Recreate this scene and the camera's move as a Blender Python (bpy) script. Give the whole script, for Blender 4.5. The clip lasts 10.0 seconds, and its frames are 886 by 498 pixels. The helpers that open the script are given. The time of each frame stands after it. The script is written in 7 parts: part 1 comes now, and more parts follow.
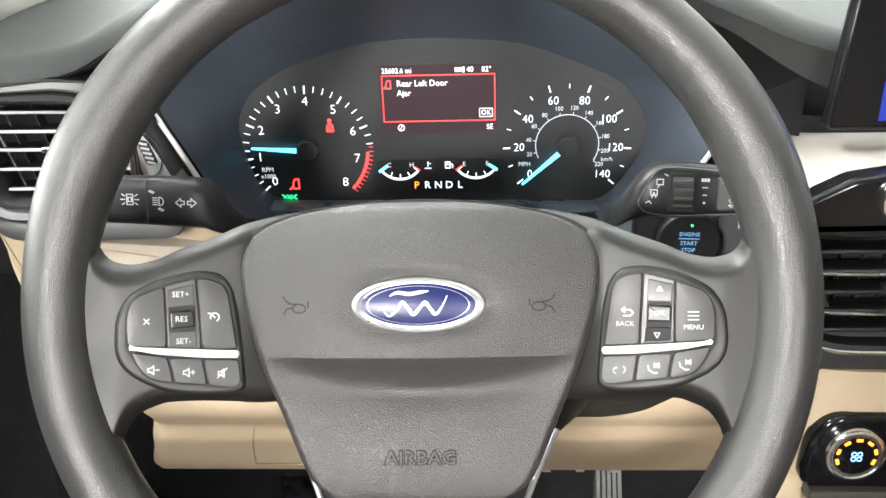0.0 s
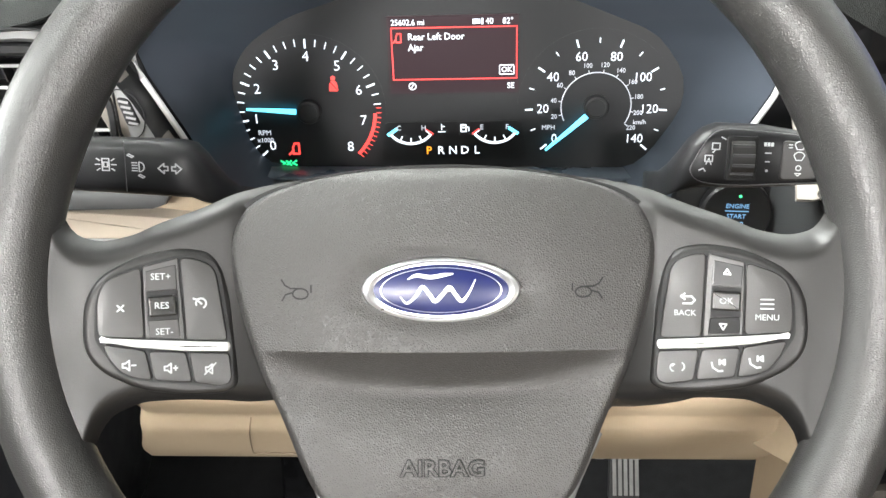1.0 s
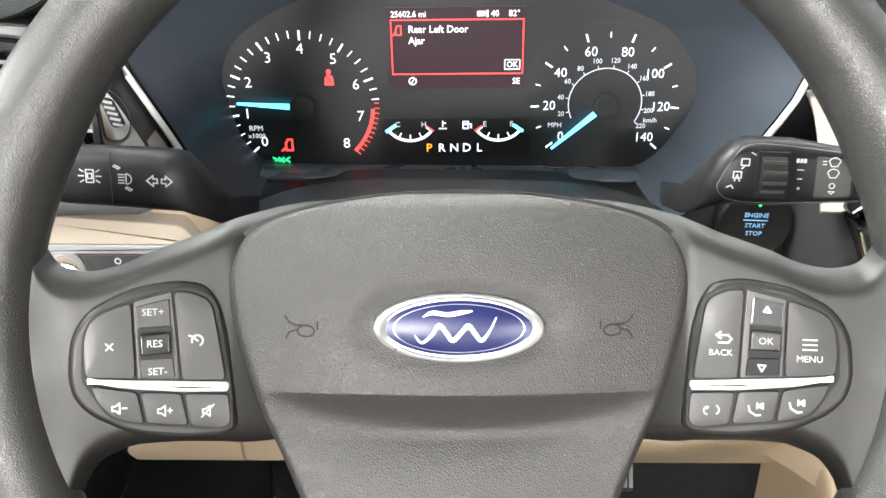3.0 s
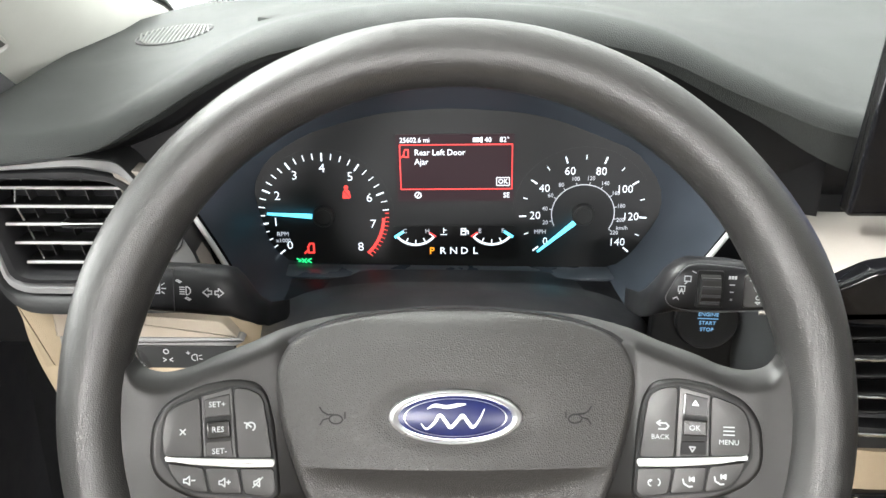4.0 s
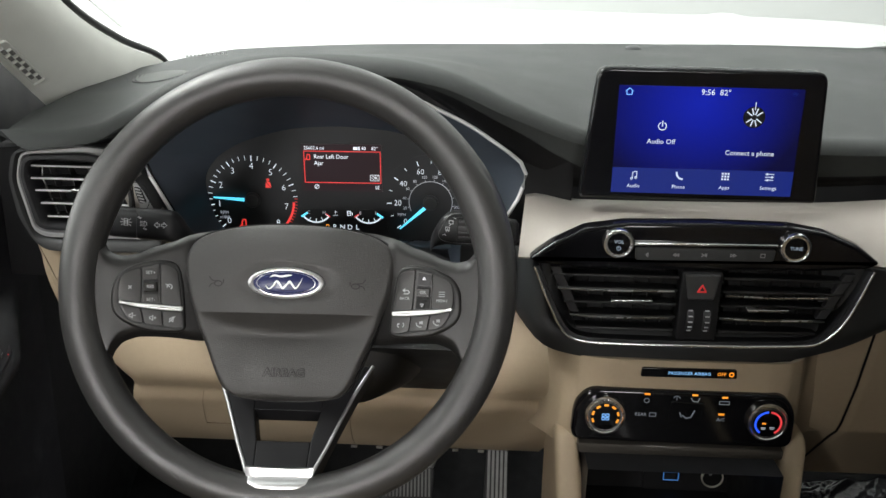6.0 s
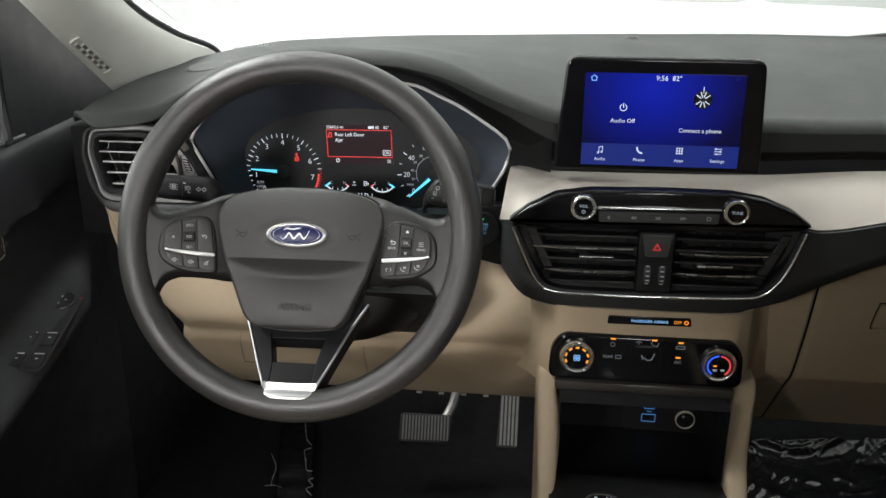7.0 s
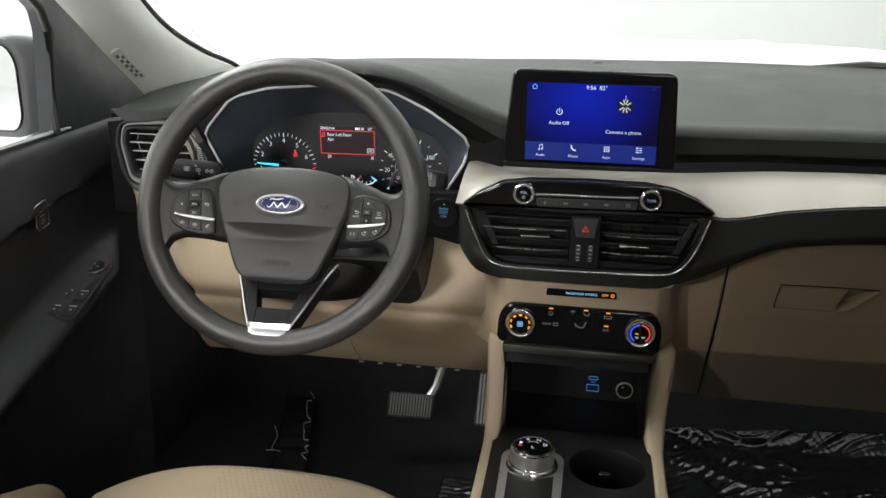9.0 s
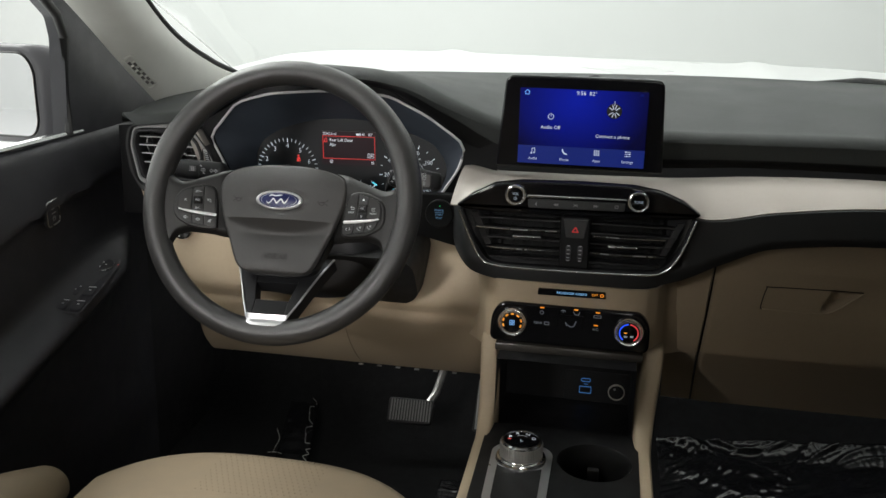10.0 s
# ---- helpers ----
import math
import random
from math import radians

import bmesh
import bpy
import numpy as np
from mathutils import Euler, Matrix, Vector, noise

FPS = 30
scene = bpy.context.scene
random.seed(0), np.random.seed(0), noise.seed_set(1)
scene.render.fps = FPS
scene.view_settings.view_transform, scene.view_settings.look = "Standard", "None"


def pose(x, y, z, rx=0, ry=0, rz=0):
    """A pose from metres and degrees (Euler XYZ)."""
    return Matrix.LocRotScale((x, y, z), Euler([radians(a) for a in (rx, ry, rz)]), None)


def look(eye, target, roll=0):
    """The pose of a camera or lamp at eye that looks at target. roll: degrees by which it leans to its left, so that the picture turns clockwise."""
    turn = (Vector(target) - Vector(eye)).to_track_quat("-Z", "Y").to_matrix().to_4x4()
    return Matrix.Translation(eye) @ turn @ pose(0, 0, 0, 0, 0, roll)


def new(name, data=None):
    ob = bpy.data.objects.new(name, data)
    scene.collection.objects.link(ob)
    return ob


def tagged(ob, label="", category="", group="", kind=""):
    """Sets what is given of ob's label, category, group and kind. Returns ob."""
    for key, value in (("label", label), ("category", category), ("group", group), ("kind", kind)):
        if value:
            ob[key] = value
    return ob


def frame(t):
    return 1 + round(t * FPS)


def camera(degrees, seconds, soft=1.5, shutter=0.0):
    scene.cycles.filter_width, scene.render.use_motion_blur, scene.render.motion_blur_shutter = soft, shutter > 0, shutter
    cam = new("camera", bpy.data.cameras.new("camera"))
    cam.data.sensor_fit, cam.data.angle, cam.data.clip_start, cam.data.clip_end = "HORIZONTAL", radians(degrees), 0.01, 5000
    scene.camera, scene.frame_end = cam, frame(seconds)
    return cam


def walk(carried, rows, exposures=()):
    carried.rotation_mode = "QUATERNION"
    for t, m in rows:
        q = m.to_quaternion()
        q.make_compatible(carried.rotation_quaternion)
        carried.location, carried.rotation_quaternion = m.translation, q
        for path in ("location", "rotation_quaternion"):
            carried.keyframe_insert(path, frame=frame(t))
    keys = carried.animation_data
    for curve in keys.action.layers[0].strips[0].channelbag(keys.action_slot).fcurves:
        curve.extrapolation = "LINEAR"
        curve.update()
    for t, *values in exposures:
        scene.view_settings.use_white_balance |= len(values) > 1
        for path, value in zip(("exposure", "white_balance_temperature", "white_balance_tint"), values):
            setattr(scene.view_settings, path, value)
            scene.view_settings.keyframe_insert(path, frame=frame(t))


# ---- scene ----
cam = camera(51.1, 10.0)
PATH = [
    (0, (0.026, -0.385, 0.868), (-0.003, 1.439, 0.048), -0.4),
    (0.5, (0.019, -0.348, 0.853), (-0.018, 1.463, 0.006), -0.4),
    (1, (0.014, -0.323, 0.843), (-0.014, 1.472, -0.039), -0.2),
    (1.5, (0.012, -0.296, 0.832), (-0.004, 1.486, -0.077), -0.1),
    (2, (0.011, -0.276, 0.823), (0.006, 1.496, -0.105), 0.1),
    (2.2, (0.008, -0.272, 0.82), (0.006, 1.495, -0.116), 0.2),
    (3.3, (-0.002, -0.301, 0.872), (0.014, 1.461, -0.073), 0.7),
    (3.5, (-0.003, -0.315, 0.885), (0.002, 1.468, -0.021), 0.4),
    (4, (0.0, -0.365, 0.916), (0.008, 1.46, 0.098), 0.6),
    (4.5, (0.028, -0.432, 0.93), (0.04, 1.413, 0.158), 0.6),
    (5, (0.056, -0.534, 0.934), (0.066, 1.339, 0.232), 1.3),
    (5.5, (0.098, -0.624, 0.947), (0.103, 1.257, 0.266), 1.8),
    (5.7, (0.119, -0.653, 0.947), (0.114, 1.231, 0.274), 1.8),
    (6.8, (0.222, -0.822, 0.981), (0.059, 1.042, 0.274), 0.8),
    (7, (0.241, -0.856, 0.985), (0.055, 1.005, 0.275), 0.6),
    (7.5, (0.277, -0.919, 0.991), (0.063, 0.937, 0.278), 0.7),
    (8, (0.312, -0.973, 0.999), (0.073, 0.878, 0.281), 0.8),
    (8.5, (0.347, -1.027, 0.985), (0.089, 0.828, 0.282), 1.0),
    (9, (0.374, -1.064, 0.978), (0.09, 0.813, 0.352), 1.3),
    (9.5, (0.397, -1.088, 0.963), (0.091, 0.799, 0.375), 1.4),
    (10, (0.414, -1.111, 0.95), (0.09, 0.78, 0.385), 1.6),
]
walk(cam, [(t, look(eye, target, roll)) for t, eye, target, roll in PATH],
     exposures=[(0.0, 1.86), (1.2, 1.82), (2.2, 1.84), (3.5, 1.92), (4.0, 1.48), (4.5, 0.96), (5.0, 0.68), (5.5, 0.36), (7.5, 0.20), (8.6, 0.32), (9.2, 0.22), (10.0, -0.16)])

# ---- light: a white photo booth with long lamp panels round the car ----
world = bpy.data.worlds.new("booth_air")
world.use_nodes = True
world.node_tree.nodes["Background"].inputs["Color"].default_value = (0.93, 0.96, 1.0, 1)
world.node_tree.nodes["Background"].inputs["Strength"].default_value = 0.25
scene.world = world


def panel_lamp(name, where, target, w, h, watts, colour=(0.98, 1.0, 0.97), spread=180):
    data = bpy.data.lights.new(name, "AREA")
    data.shape, data.size, data.size_y, data.energy, data.color = "RECTANGLE", w, h, watts, colour
    data.spread = math.radians(spread)
    ob = new(name, data)
    ob.matrix_world = look(where, target)
    return ob


panel_lamp("booth_lamp_front", (0.4, 2.6, 2.9), (0.4, 0.5, 0.8), 4.0, 1.6, 18)
# added fill lamp inside the closed rear wall, brightens wheel and stack
panel_lamp("rear_fill_light", (0.80, -2.05, 1.0), (0.05, 0.1, 0.55), 0.44, 0.28, 1.7, (1.0, 0.98, 0.95), spread=60)
panel_lamp("rear_door_light", (-0.40, -1.37, 1.04), (0.08, 0.20, 0.50), 0.22, 0.17, 1.35, (1.0, 0.98, 0.95), spread=60)
panel_lamp("booth_lamp_ceiling", (0.4, 4.6, 4.1), (0.4, 4.6, 0.0), 7.0, 3.0, 96)
panel_lamp("booth_lamp_ceiling_driver_side", (-3.1, 0.6, 4.1), (-3.1, 0.6, 0.0), 1.8, 6.0, 520)
panel_lamp("booth_lamp_driver_side_wall", (-3.6, 0.2, 1.0), (0.0, 0.1, 0.75), 4.2, 1.5, 55)
panel_lamp("booth_lamp_ceiling_passenger_side", (3.8, 2.4, 4.1), (3.8, 2.4, 0.0), 1.6, 6.0, 18)

# ---- materials ----
MATS = {}


def mat(name, colour, rough=0.5, metal=0.0, vary=0.12, vary_scale=30.0, bump=0.0, bump_scale=900.0, kind="noise",
        coat=0.0, emit=None, glow=0.0, spec=0.5, rough_vary=0.08):
    """A surface with two scales of variation in tone and gloss and a fine relief."""
    if name in MATS:
        return MATS[name]
    m = bpy.data.materials.new(name)
    m.use_nodes = True
    t = m.node_tree
    b = t.nodes["Principled BSDF"]
    b.inputs["Roughness"].default_value = rough
    b.inputs["Metallic"].default_value = metal
    b.inputs["Specular IOR Level"].default_value = spec
    b.inputs["Coat Weight"].default_value = coat
    b.inputs["Coat Roughness"].default_value = 0.08
    co = t.nodes.new("ShaderNodeTexCoord")
    big = t.nodes.new("ShaderNodeTexNoise")
    big.inputs["Scale"].default_value, big.inputs["Detail"].default_value = vary_scale, 5.0
    t.links.new(co.outputs["Object"], big.inputs["Vector"])
    if vary > 0:
        fine = t.nodes.new("ShaderNodeTexNoise")
        fine.inputs["Scale"].default_value, fine.inputs["Detail"].default_value = vary_scale * 22, 2.0
        t.links.new(co.outputs["Object"], fine.inputs["Vector"])
        mix = t.nodes.new("ShaderNodeMath")
        mix.operation = "MULTIPLY_ADD"
        mix.inputs[1].default_value = 0.4
        t.links.new(fine.outputs["Fac"], mix.inputs[0])
        t.links.new(big.outputs["Fac"], mix.inputs[2])
        ramp = t.nodes.new("ShaderNodeMapRange")
        ramp.inputs["From Min"].default_value, ramp.inputs["From Max"].default_value = 0.35, 1.05
        ramp.inputs["To Min"].default_value, ramp.inputs["To Max"].default_value = 1 - vary, 1 + vary
        t.links.new(mix.outputs[0], ramp.inputs["Value"])
        tone = t.nodes.new("ShaderNodeMix")
        tone.data_type, tone.blend_type = "RGBA", "MULTIPLY"
        tone.inputs["Factor"].default_value = 1.0
        tone.inputs["A"].default_value = (*colour, 1)
        t.links.new(ramp.outputs["Result"], tone.inputs["B"])
        t.links.new(tone.outputs["Result"], b.inputs["Base Color"])
        gl = t.nodes.new("ShaderNodeMapRange")
        gl.inputs["From Min"].default_value, gl.inputs["From Max"].default_value = 0.3, 0.7
        gl.inputs["To Min"].default_value, gl.inputs["To Max"].default_value = max(0.02, rough - rough_vary), min(1, rough + rough_vary)
        t.links.new(big.outputs["Fac"], gl.inputs["Value"])
        t.links.new(gl.outputs["Result"], b.inputs["Roughness"])
    else:
        b.inputs["Base Color"].default_value = (*colour, 1)
    if bump > 0:
        if kind == "leather":
            tex = t.nodes.new("ShaderNodeTexVoronoi")
            tex.feature = "DISTANCE_TO_EDGE"
            tex.inputs["Scale"].default_value = bump_scale
            wob = t.nodes.new("ShaderNodeTexNoise")
            wob.inputs["Scale"].default_value = bump_scale * 0.7
            add = t.nodes.new("ShaderNodeVectorMath")
            add.operation = "MULTIPLY_ADD"
            add.inputs[1].default_value = (0.0005, 0.0005, 0.0005)
            t.links.new(co.outputs["Object"], wob.inputs["Vector"])
            t.links.new(wob.outputs["Color"], add.inputs[0])
            t.links.new(co.outputs["Object"], add.inputs[2])
            t.links.new(add.outputs["Vector"], tex.inputs["Vector"])
            cut = t.nodes.new("ShaderNodeMapRange")
            cut.interpolation_type = "SMOOTHSTEP"
            cut.inputs["From Max"].default_value = 0.45
            t.links.new(tex.outputs["Distance"], cut.inputs["Value"])
            height = cut.outputs["Result"]
        else:
            tex = t.nodes.new("ShaderNodeTexNoise")
            tex.inputs["Scale"].default_value, tex.inputs["Detail"].default_value = bump_scale, 3.0
            t.links.new(co.outputs["Object"], tex.inputs["Vector"])
            height = tex.outputs["Fac"]
        bp = t.nodes.new("ShaderNodeBump")
        bp.inputs["Strength"].default_value = bump
        bp.inputs["Distance"].default_value = 0.0004
        t.links.new(height, bp.inputs["Height"])
        t.links.new(bp.outputs["Normal"], b.inputs["Normal"])
    if emit:
        b.inputs["Emission Color"].default_value = (*emit, 1)
        b.inputs["Emission Strength"].default_value = glow
    MATS[name] = m
    return m


RIM = mat("grained_urethane", (0.026, 0.0252, 0.0247), 0.36, bump=0.26, bump_scale=1050, kind="leather", vary=0.05, rough_vary=0.03, spec=0.62)
HUB = mat("hub_grain", (0.028, 0.0268, 0.0258), 0.44, bump=0.5, bump_scale=950, kind="leather", vary=0.08)
FLATB = mat("flat_black", (0.006, 0.006, 0.0065), 0.5, vary=0.05, spec=0.2)
SPOKE = mat("spoke_plastic", (0.010, 0.010, 0.011), 0.44, bump=0.1, bump_scale=1800, vary=0.06, spec=0.19)
ARMM = mat("spoke_soft", (0.011, 0.0106, 0.0104), 0.42, bump=0.12, bump_scale=1500, vary=0.06, spec=0.34)
GRILLE_B = mat("rocker_grey", (0.014, 0.0136, 0.0136), 0.35, vary=0.05)
BARM = mat("accent_silver", (0.80, 0.80, 0.80), 0.36, 0.55, vary=0.03)
KEY_LIT = mat("key_lit", (0.05, 0.05, 0.052), 0.16, vary=0.04, coat=0.5)
TRIM = mat("dull_trim", (0.42, 0.42, 0.42), 0.38, 0.9, vary=0.04)
SOFT = mat("soft_dark_plastic", (0.026, 0.027, 0.028), 0.5, bump=0.15, bump_scale=1600, vary=0.08)
PAD = mat("dash_pad_grain", (0.034, 0.037, 0.036), 0.7, bump=0.5, bump_scale=900, kind="leather", vary=0.12, vary_scale=9, spec=0.3)
DARK = mat("dark_moulding", (0.018, 0.018, 0.02), 0.5, bump=0.2, bump_scale=1300, vary=0.1)
HOOD = mat("binnacle_lining", (0.054, 0.064, 0.081), 0.47, bump=0.05, bump_scale=2500, vary=0.02, rough_vary=0.01, spec=0.25)
GLOSS = mat("piano_black", (0.005, 0.005, 0.006), 0.09, vary=0.05, spec=0.4, rough_vary=0.02)
BUTTON = mat("button_plastic", (0.0095, 0.009, 0.0086), 0.40, vary=0.06, bump=0.1, bump_scale=1800, spec=0.4)
CENTRE = mat("centre_key_satin", (0.010, 0.0097, 0.0095), 0.28, vary=0.05, spec=0.4)
CHROME = mat("satin_chrome", (0.78, 0.78, 0.78), 0.2, 1.0, vary=0.05)
BRIGHT = mat("bright_trim", (0.66, 0.66, 0.67), 0.33, 0.85, vary=0.04)
EDGE = mat("edge_silver", (0.62, 0.62, 0.63), 0.4, 0.15, vary=0.04)
VSILVER = mat("satin_grey_frame", (0.36, 0.36, 0.365), 0.42, 0.3, vary=0.06)
SILVER = mat("silver_paint_trim", (0.335, 0.304, 0.276), 0.42, 0.3, vary=0.06, bump=0.05, bump_scale=2500, vary_scale=12)
BEIGE = mat("beige_plastic", (0.43, 0.342, 0.236), 0.55, bump=0.35, bump_scale=900, kind="leather", vary=0.07, vary_scale=8)
# the beige plastic again, with stronger light put into its colour
BEIGE_LIT = mat("beige_lit", (0.54, 0.465, 0.38), 0.5, bump=0.25, bump_scale=900, kind="leather", vary=0.05, vary_scale=8)
PILLAR = mat("pillar_weave", (0.62, 0.62, 0.58), 0.8, bump=0.25, bump_scale=1500, vary=0.05)
SEAMB = mat("beige_shade", (0.20, 0.15, 0.10), 0.6, vary=0.06)
CLOTH = mat("beige_cloth", (0.235, 0.183, 0.120), 0.85, bump=0.5, bump_scale=1100, vary=0.1)
CARPET = mat("black_carpet", (0.012, 0.012, 0.0125), 0.95, spec=0.03, bump=0.9, bump_scale=700, vary=0.3, vary_scale=60)
FILM = mat("plastic_film", (0.006, 0.006, 0.007), 0.17, vary=0.1, coat=0.12, rough_vary=0.05, bump=0.2, bump_scale=90, spec=0.5)
DOORM = mat("door_plastic", (0.022, 0.022, 0.027), 0.5, bump=0.3, bump_scale=900, kind="leather", vary=0.1)
METAL = mat("brushed_steel", (0.55, 0.54, 0.52), 0.35, 0.9, vary=0.15, vary_scale=40)
RIBM = mat("worn_rib", (0.13, 0.128, 0.125), 0.42, vary=0.2, vary_scale=60)
RUBBER = mat("black_rubber", (0.012, 0.012, 0.012), 0.6, vary=0.15)
BLUE = mat("enamel_blue", (0.006, 0.010, 0.066), 0.36, vary=0.05, spec=0.35)
WHITE = mat("white_print", (0.75, 0.76, 0.78), 0.5, vary=0.03)
PRINT = mat("key_print", (0.36, 0.37, 0.38), 0.5, vary=0.03)
GREYP = mat("grey_print", (0.35, 0.35, 0.36), 0.5, vary=0.03)
FACE = mat("dial_face", (0.032, 0.033, 0.035), 0.55, vary=0.05, spec=0.3)
L_WHITE = mat("lit_white", (0.6, 0.6, 0.6), 0.5, vary=0, emit=(0.78, 0.89, 1.0), glow=0.7)
L_DIM = mat("lit_dim", (0.4, 0.4, 0.4), 0.5, vary=0, emit=(0.75, 0.82, 0.95), glow=0.3)
L_BLUE = mat("lit_needle", (0.2, 0.6, 0.7), 0.5, vary=0, emit=(0.10, 0.68, 0.95), glow=1.05)
L_ICE = mat("lit_ice", (0.2, 0.4, 0.6), 0.5, vary=0, emit=(0.25, 0.55, 1.0), glow=0.7)
L_RED = mat("lit_red", (0.5, 0.05, 0.05), 0.5, vary=0, emit=(1.0, 0.06, 0.05), glow=0.6)
L_GREEN = mat("lit_green", (0.05, 0.4, 0.1), 0.5, vary=0, emit=(0.02, 0.75, 0.22), glow=0.7)
L_AMBER = mat("lit_amber", (0.5, 0.3, 0.05), 0.5, vary=0, emit=(1.0, 0.30, 0.015), glow=0.75)


# ---- building ----
def thing(name, label, category, group="", m=None, kind=""):
    ob = new(name)
    ob.empty_display_size = 0.02
    if m is not None:
        ob.matrix_world = m
    return tagged(ob, label, category, group, kind)


def finish(bm, smooth=35):
    bmesh.ops.remove_doubles(bm, verts=bm.verts, dist=1e-6)
    bmesh.ops.recalc_face_normals(bm, faces=bm.faces)
    lim = radians(smooth)
    for f in bm.faces:
        f.smooth = True
    for e in bm.edges:
        e.smooth = len(e.link_faces) == 2 and e.calc_face_angle(0) < lim


def part(name, bm, material, parent=None, label="", m=None, smooth=35):
    if isinstance(bm, bpy.types.Mesh):
        me = bm
    else:
        finish(bm, smooth)
        me = bpy.data.meshes.new(name)
        bm.to_mesh(me)
        bm.free()
    if not me.materials:
        me.materials.append(material)
    ob = new(name, me)
    if parent is not None:
        ob.parent = parent
    if m is not None:
        ob.matrix_local = m
    if label:
        ob["label"] = label
    return ob


def facing(x, y, z, tilt=0.0, yaw=0.0):
    """A frame for what faces the driver: x right, y up the face, z out of it. tilt: top leans away."""
    return Matrix.Translation((x, y, z)) @ pose(0, 0, 0, 0, 0, yaw) @ pose(0, 0, 0, 90 - tilt, 0, 0)


def rounded(pts, r, n=5):
    """A polygon with its corners rounded; r: one radius or one for each corner."""
    out = []
    k = len(pts)
    for i in range(k):
        p0, p, p1 = Vector(pts[i - 1]), Vector(pts[i]), Vector(pts[(i + 1) % k])
        ri = r[i] if isinstance(r, (list, tuple)) else r
        a, b = p0 - p, p1 - p
        if ri <= 0 or a.length < 1e-7 or b.length < 1e-7:
            out.append(tuple(p))
            continue
        d = min(ri, a.length * 0.48, b.length * 0.48)
        q0, q1 = p + a.normalized() * d, p + b.normalized() * d
        for j in range(n + 1):
            s = j / n
            out.append(tuple(q0 * (1 - s) ** 2 + p * (2 * s * (1 - s)) + q1 * s ** 2))
    return out


def inset(pts, d):
    """The polygon moved inwards by d (counter-clockwise outlines)."""
    k = len(pts)
    out = []
    for i in range(k):
        p0, p, p1 = Vector(pts[i - 1]), Vector(pts[i]), Vector(pts[(i + 1) % k])
        e0, e1 = (p - p0), (p1 - p)
        if e0.length < 1e-9 or e1.length < 1e-9:
            out.append(tuple(p))
            continue
        e0.normalize(), e1.normalize()
        n0, n1 = Vector((-e0.y, e0.x)), Vector((-e1.y, e1.x))
        nn = n0 + n1
        if nn.length < 1e-6:
            out.append(tuple(p + n0 * d))
            continue
        nn.normalize()
        out.append(tuple(p + nn * (d / max(0.5, nn.dot(n0)))))
    return out


def ccw(pts):
    area = sum(pts[i - 1][0] * pts[i][1] - pts[i][0] * pts[i - 1][1] for i in range(len(pts)))
    return list(pts) if area > 0 else list(reversed(pts))


def rings(rows, bm=None, cap0=True, cap1=True, closed=True):
    """A skin over rows of points of equal number."""
    bm = bm or bmesh.new()
    vs = [[bm.verts.new(p) for p in row] for row in rows]
    for a, b in zip(vs, vs[1:]):
        n = len(a)
        for i in range(n if closed else n - 1):
            j = (i + 1) % n
            bm.faces.new((a[i], a[j], b[j], b[i]))
    if closed and cap0:
        bm.faces.new(list(reversed(vs[0])))
    if closed and cap1:
        bm.faces.new(vs[-1])
    return bm


def plate(pts, z0, z1, edge=0.0, dome=0.0, bm=None):
    """An outline as a solid from z0 to z1 with a rounded front edge."""
    pts = ccw(pts)
    rows = [[(x, y, z0) for x, y in pts]]
    if edge > 0:
        for a in (0, 30, 60, 90):
            c, s = math.cos(radians(a)), math.sin(radians(a))
            rows.append([(x, y, z1 - edge + edge * s) for x, y in inset(pts, edge * (1 - c))])
        rows.append([(x, y, z1) for x, y in inset(pts, edge + min(0.0005, edge * 0.4))])
    else:
        rows.append([(x, y, z1) for x, y in pts])
    if dome > 0:
        cx, cy = sum(p[0] for p in pts) / len(pts), sum(p[1] for p in pts) / len(pts)
        base = inset(pts, edge)
        for s in (0.85, 0.65, 0.4, 0.15):
            rows.append([(cx + (x - cx) * s, cy + (y - cy) * s, z1 + dome * (1 - s * s)) for x, y in base])
    return rings(rows, bm)


def frame_plate(pts, w, z0, z1, edge=0.0008, bm=None):
    """A frame of width w that follows an outline, open inside."""
    o = ccw(pts)
    i = inset(o, w)
    rows = [[(x, y, z0) for x, y in o], [(x, y, z1 - edge) for x, y in o], [(x, y, z1) for x, y in inset(o, edge)],
            [(x, y, z1) for x, y in inset(o, w - edge)], [(x, y, z1 - edge) for x, y in i], [(x, y, z0) for x, y in i]]
    rows.append(rows[0])
    return rings(rows, bm, False, False)


def tube(path, r, n=10, bm=None, closed=False, flat=1.0, up=(0, 0, 1)):
    """A round bar along a path; r: one radius or one for each point."""
    path = [Vector(p) for p in path]
    rows = []
    k = len(path)
    for i, p in enumerate(path):
        a = path[i - 1] if (closed or i > 0) else p
        b = path[(i + 1) % k] if (closed or i < k - 1) else p
        d = (b - a).normalized()
        side = d.cross(Vector(up))
        side = side.normalized() if side.length > 1e-4 else Vector((1, 0, 0))
        top = side.cross(d).normalized()
        ri = r[i] if isinstance(r, (list, tuple)) else r
        rows.append([p + side * (ri * math.cos(2 * math.pi * j / n)) + top * (ri * flat * math.sin(2 * math.pi * j / n)) for j in range(n)])
    if closed:
        rows.append(rows[0])
        return rings(rows, bm, False, False)
    return rings(rows, bm)


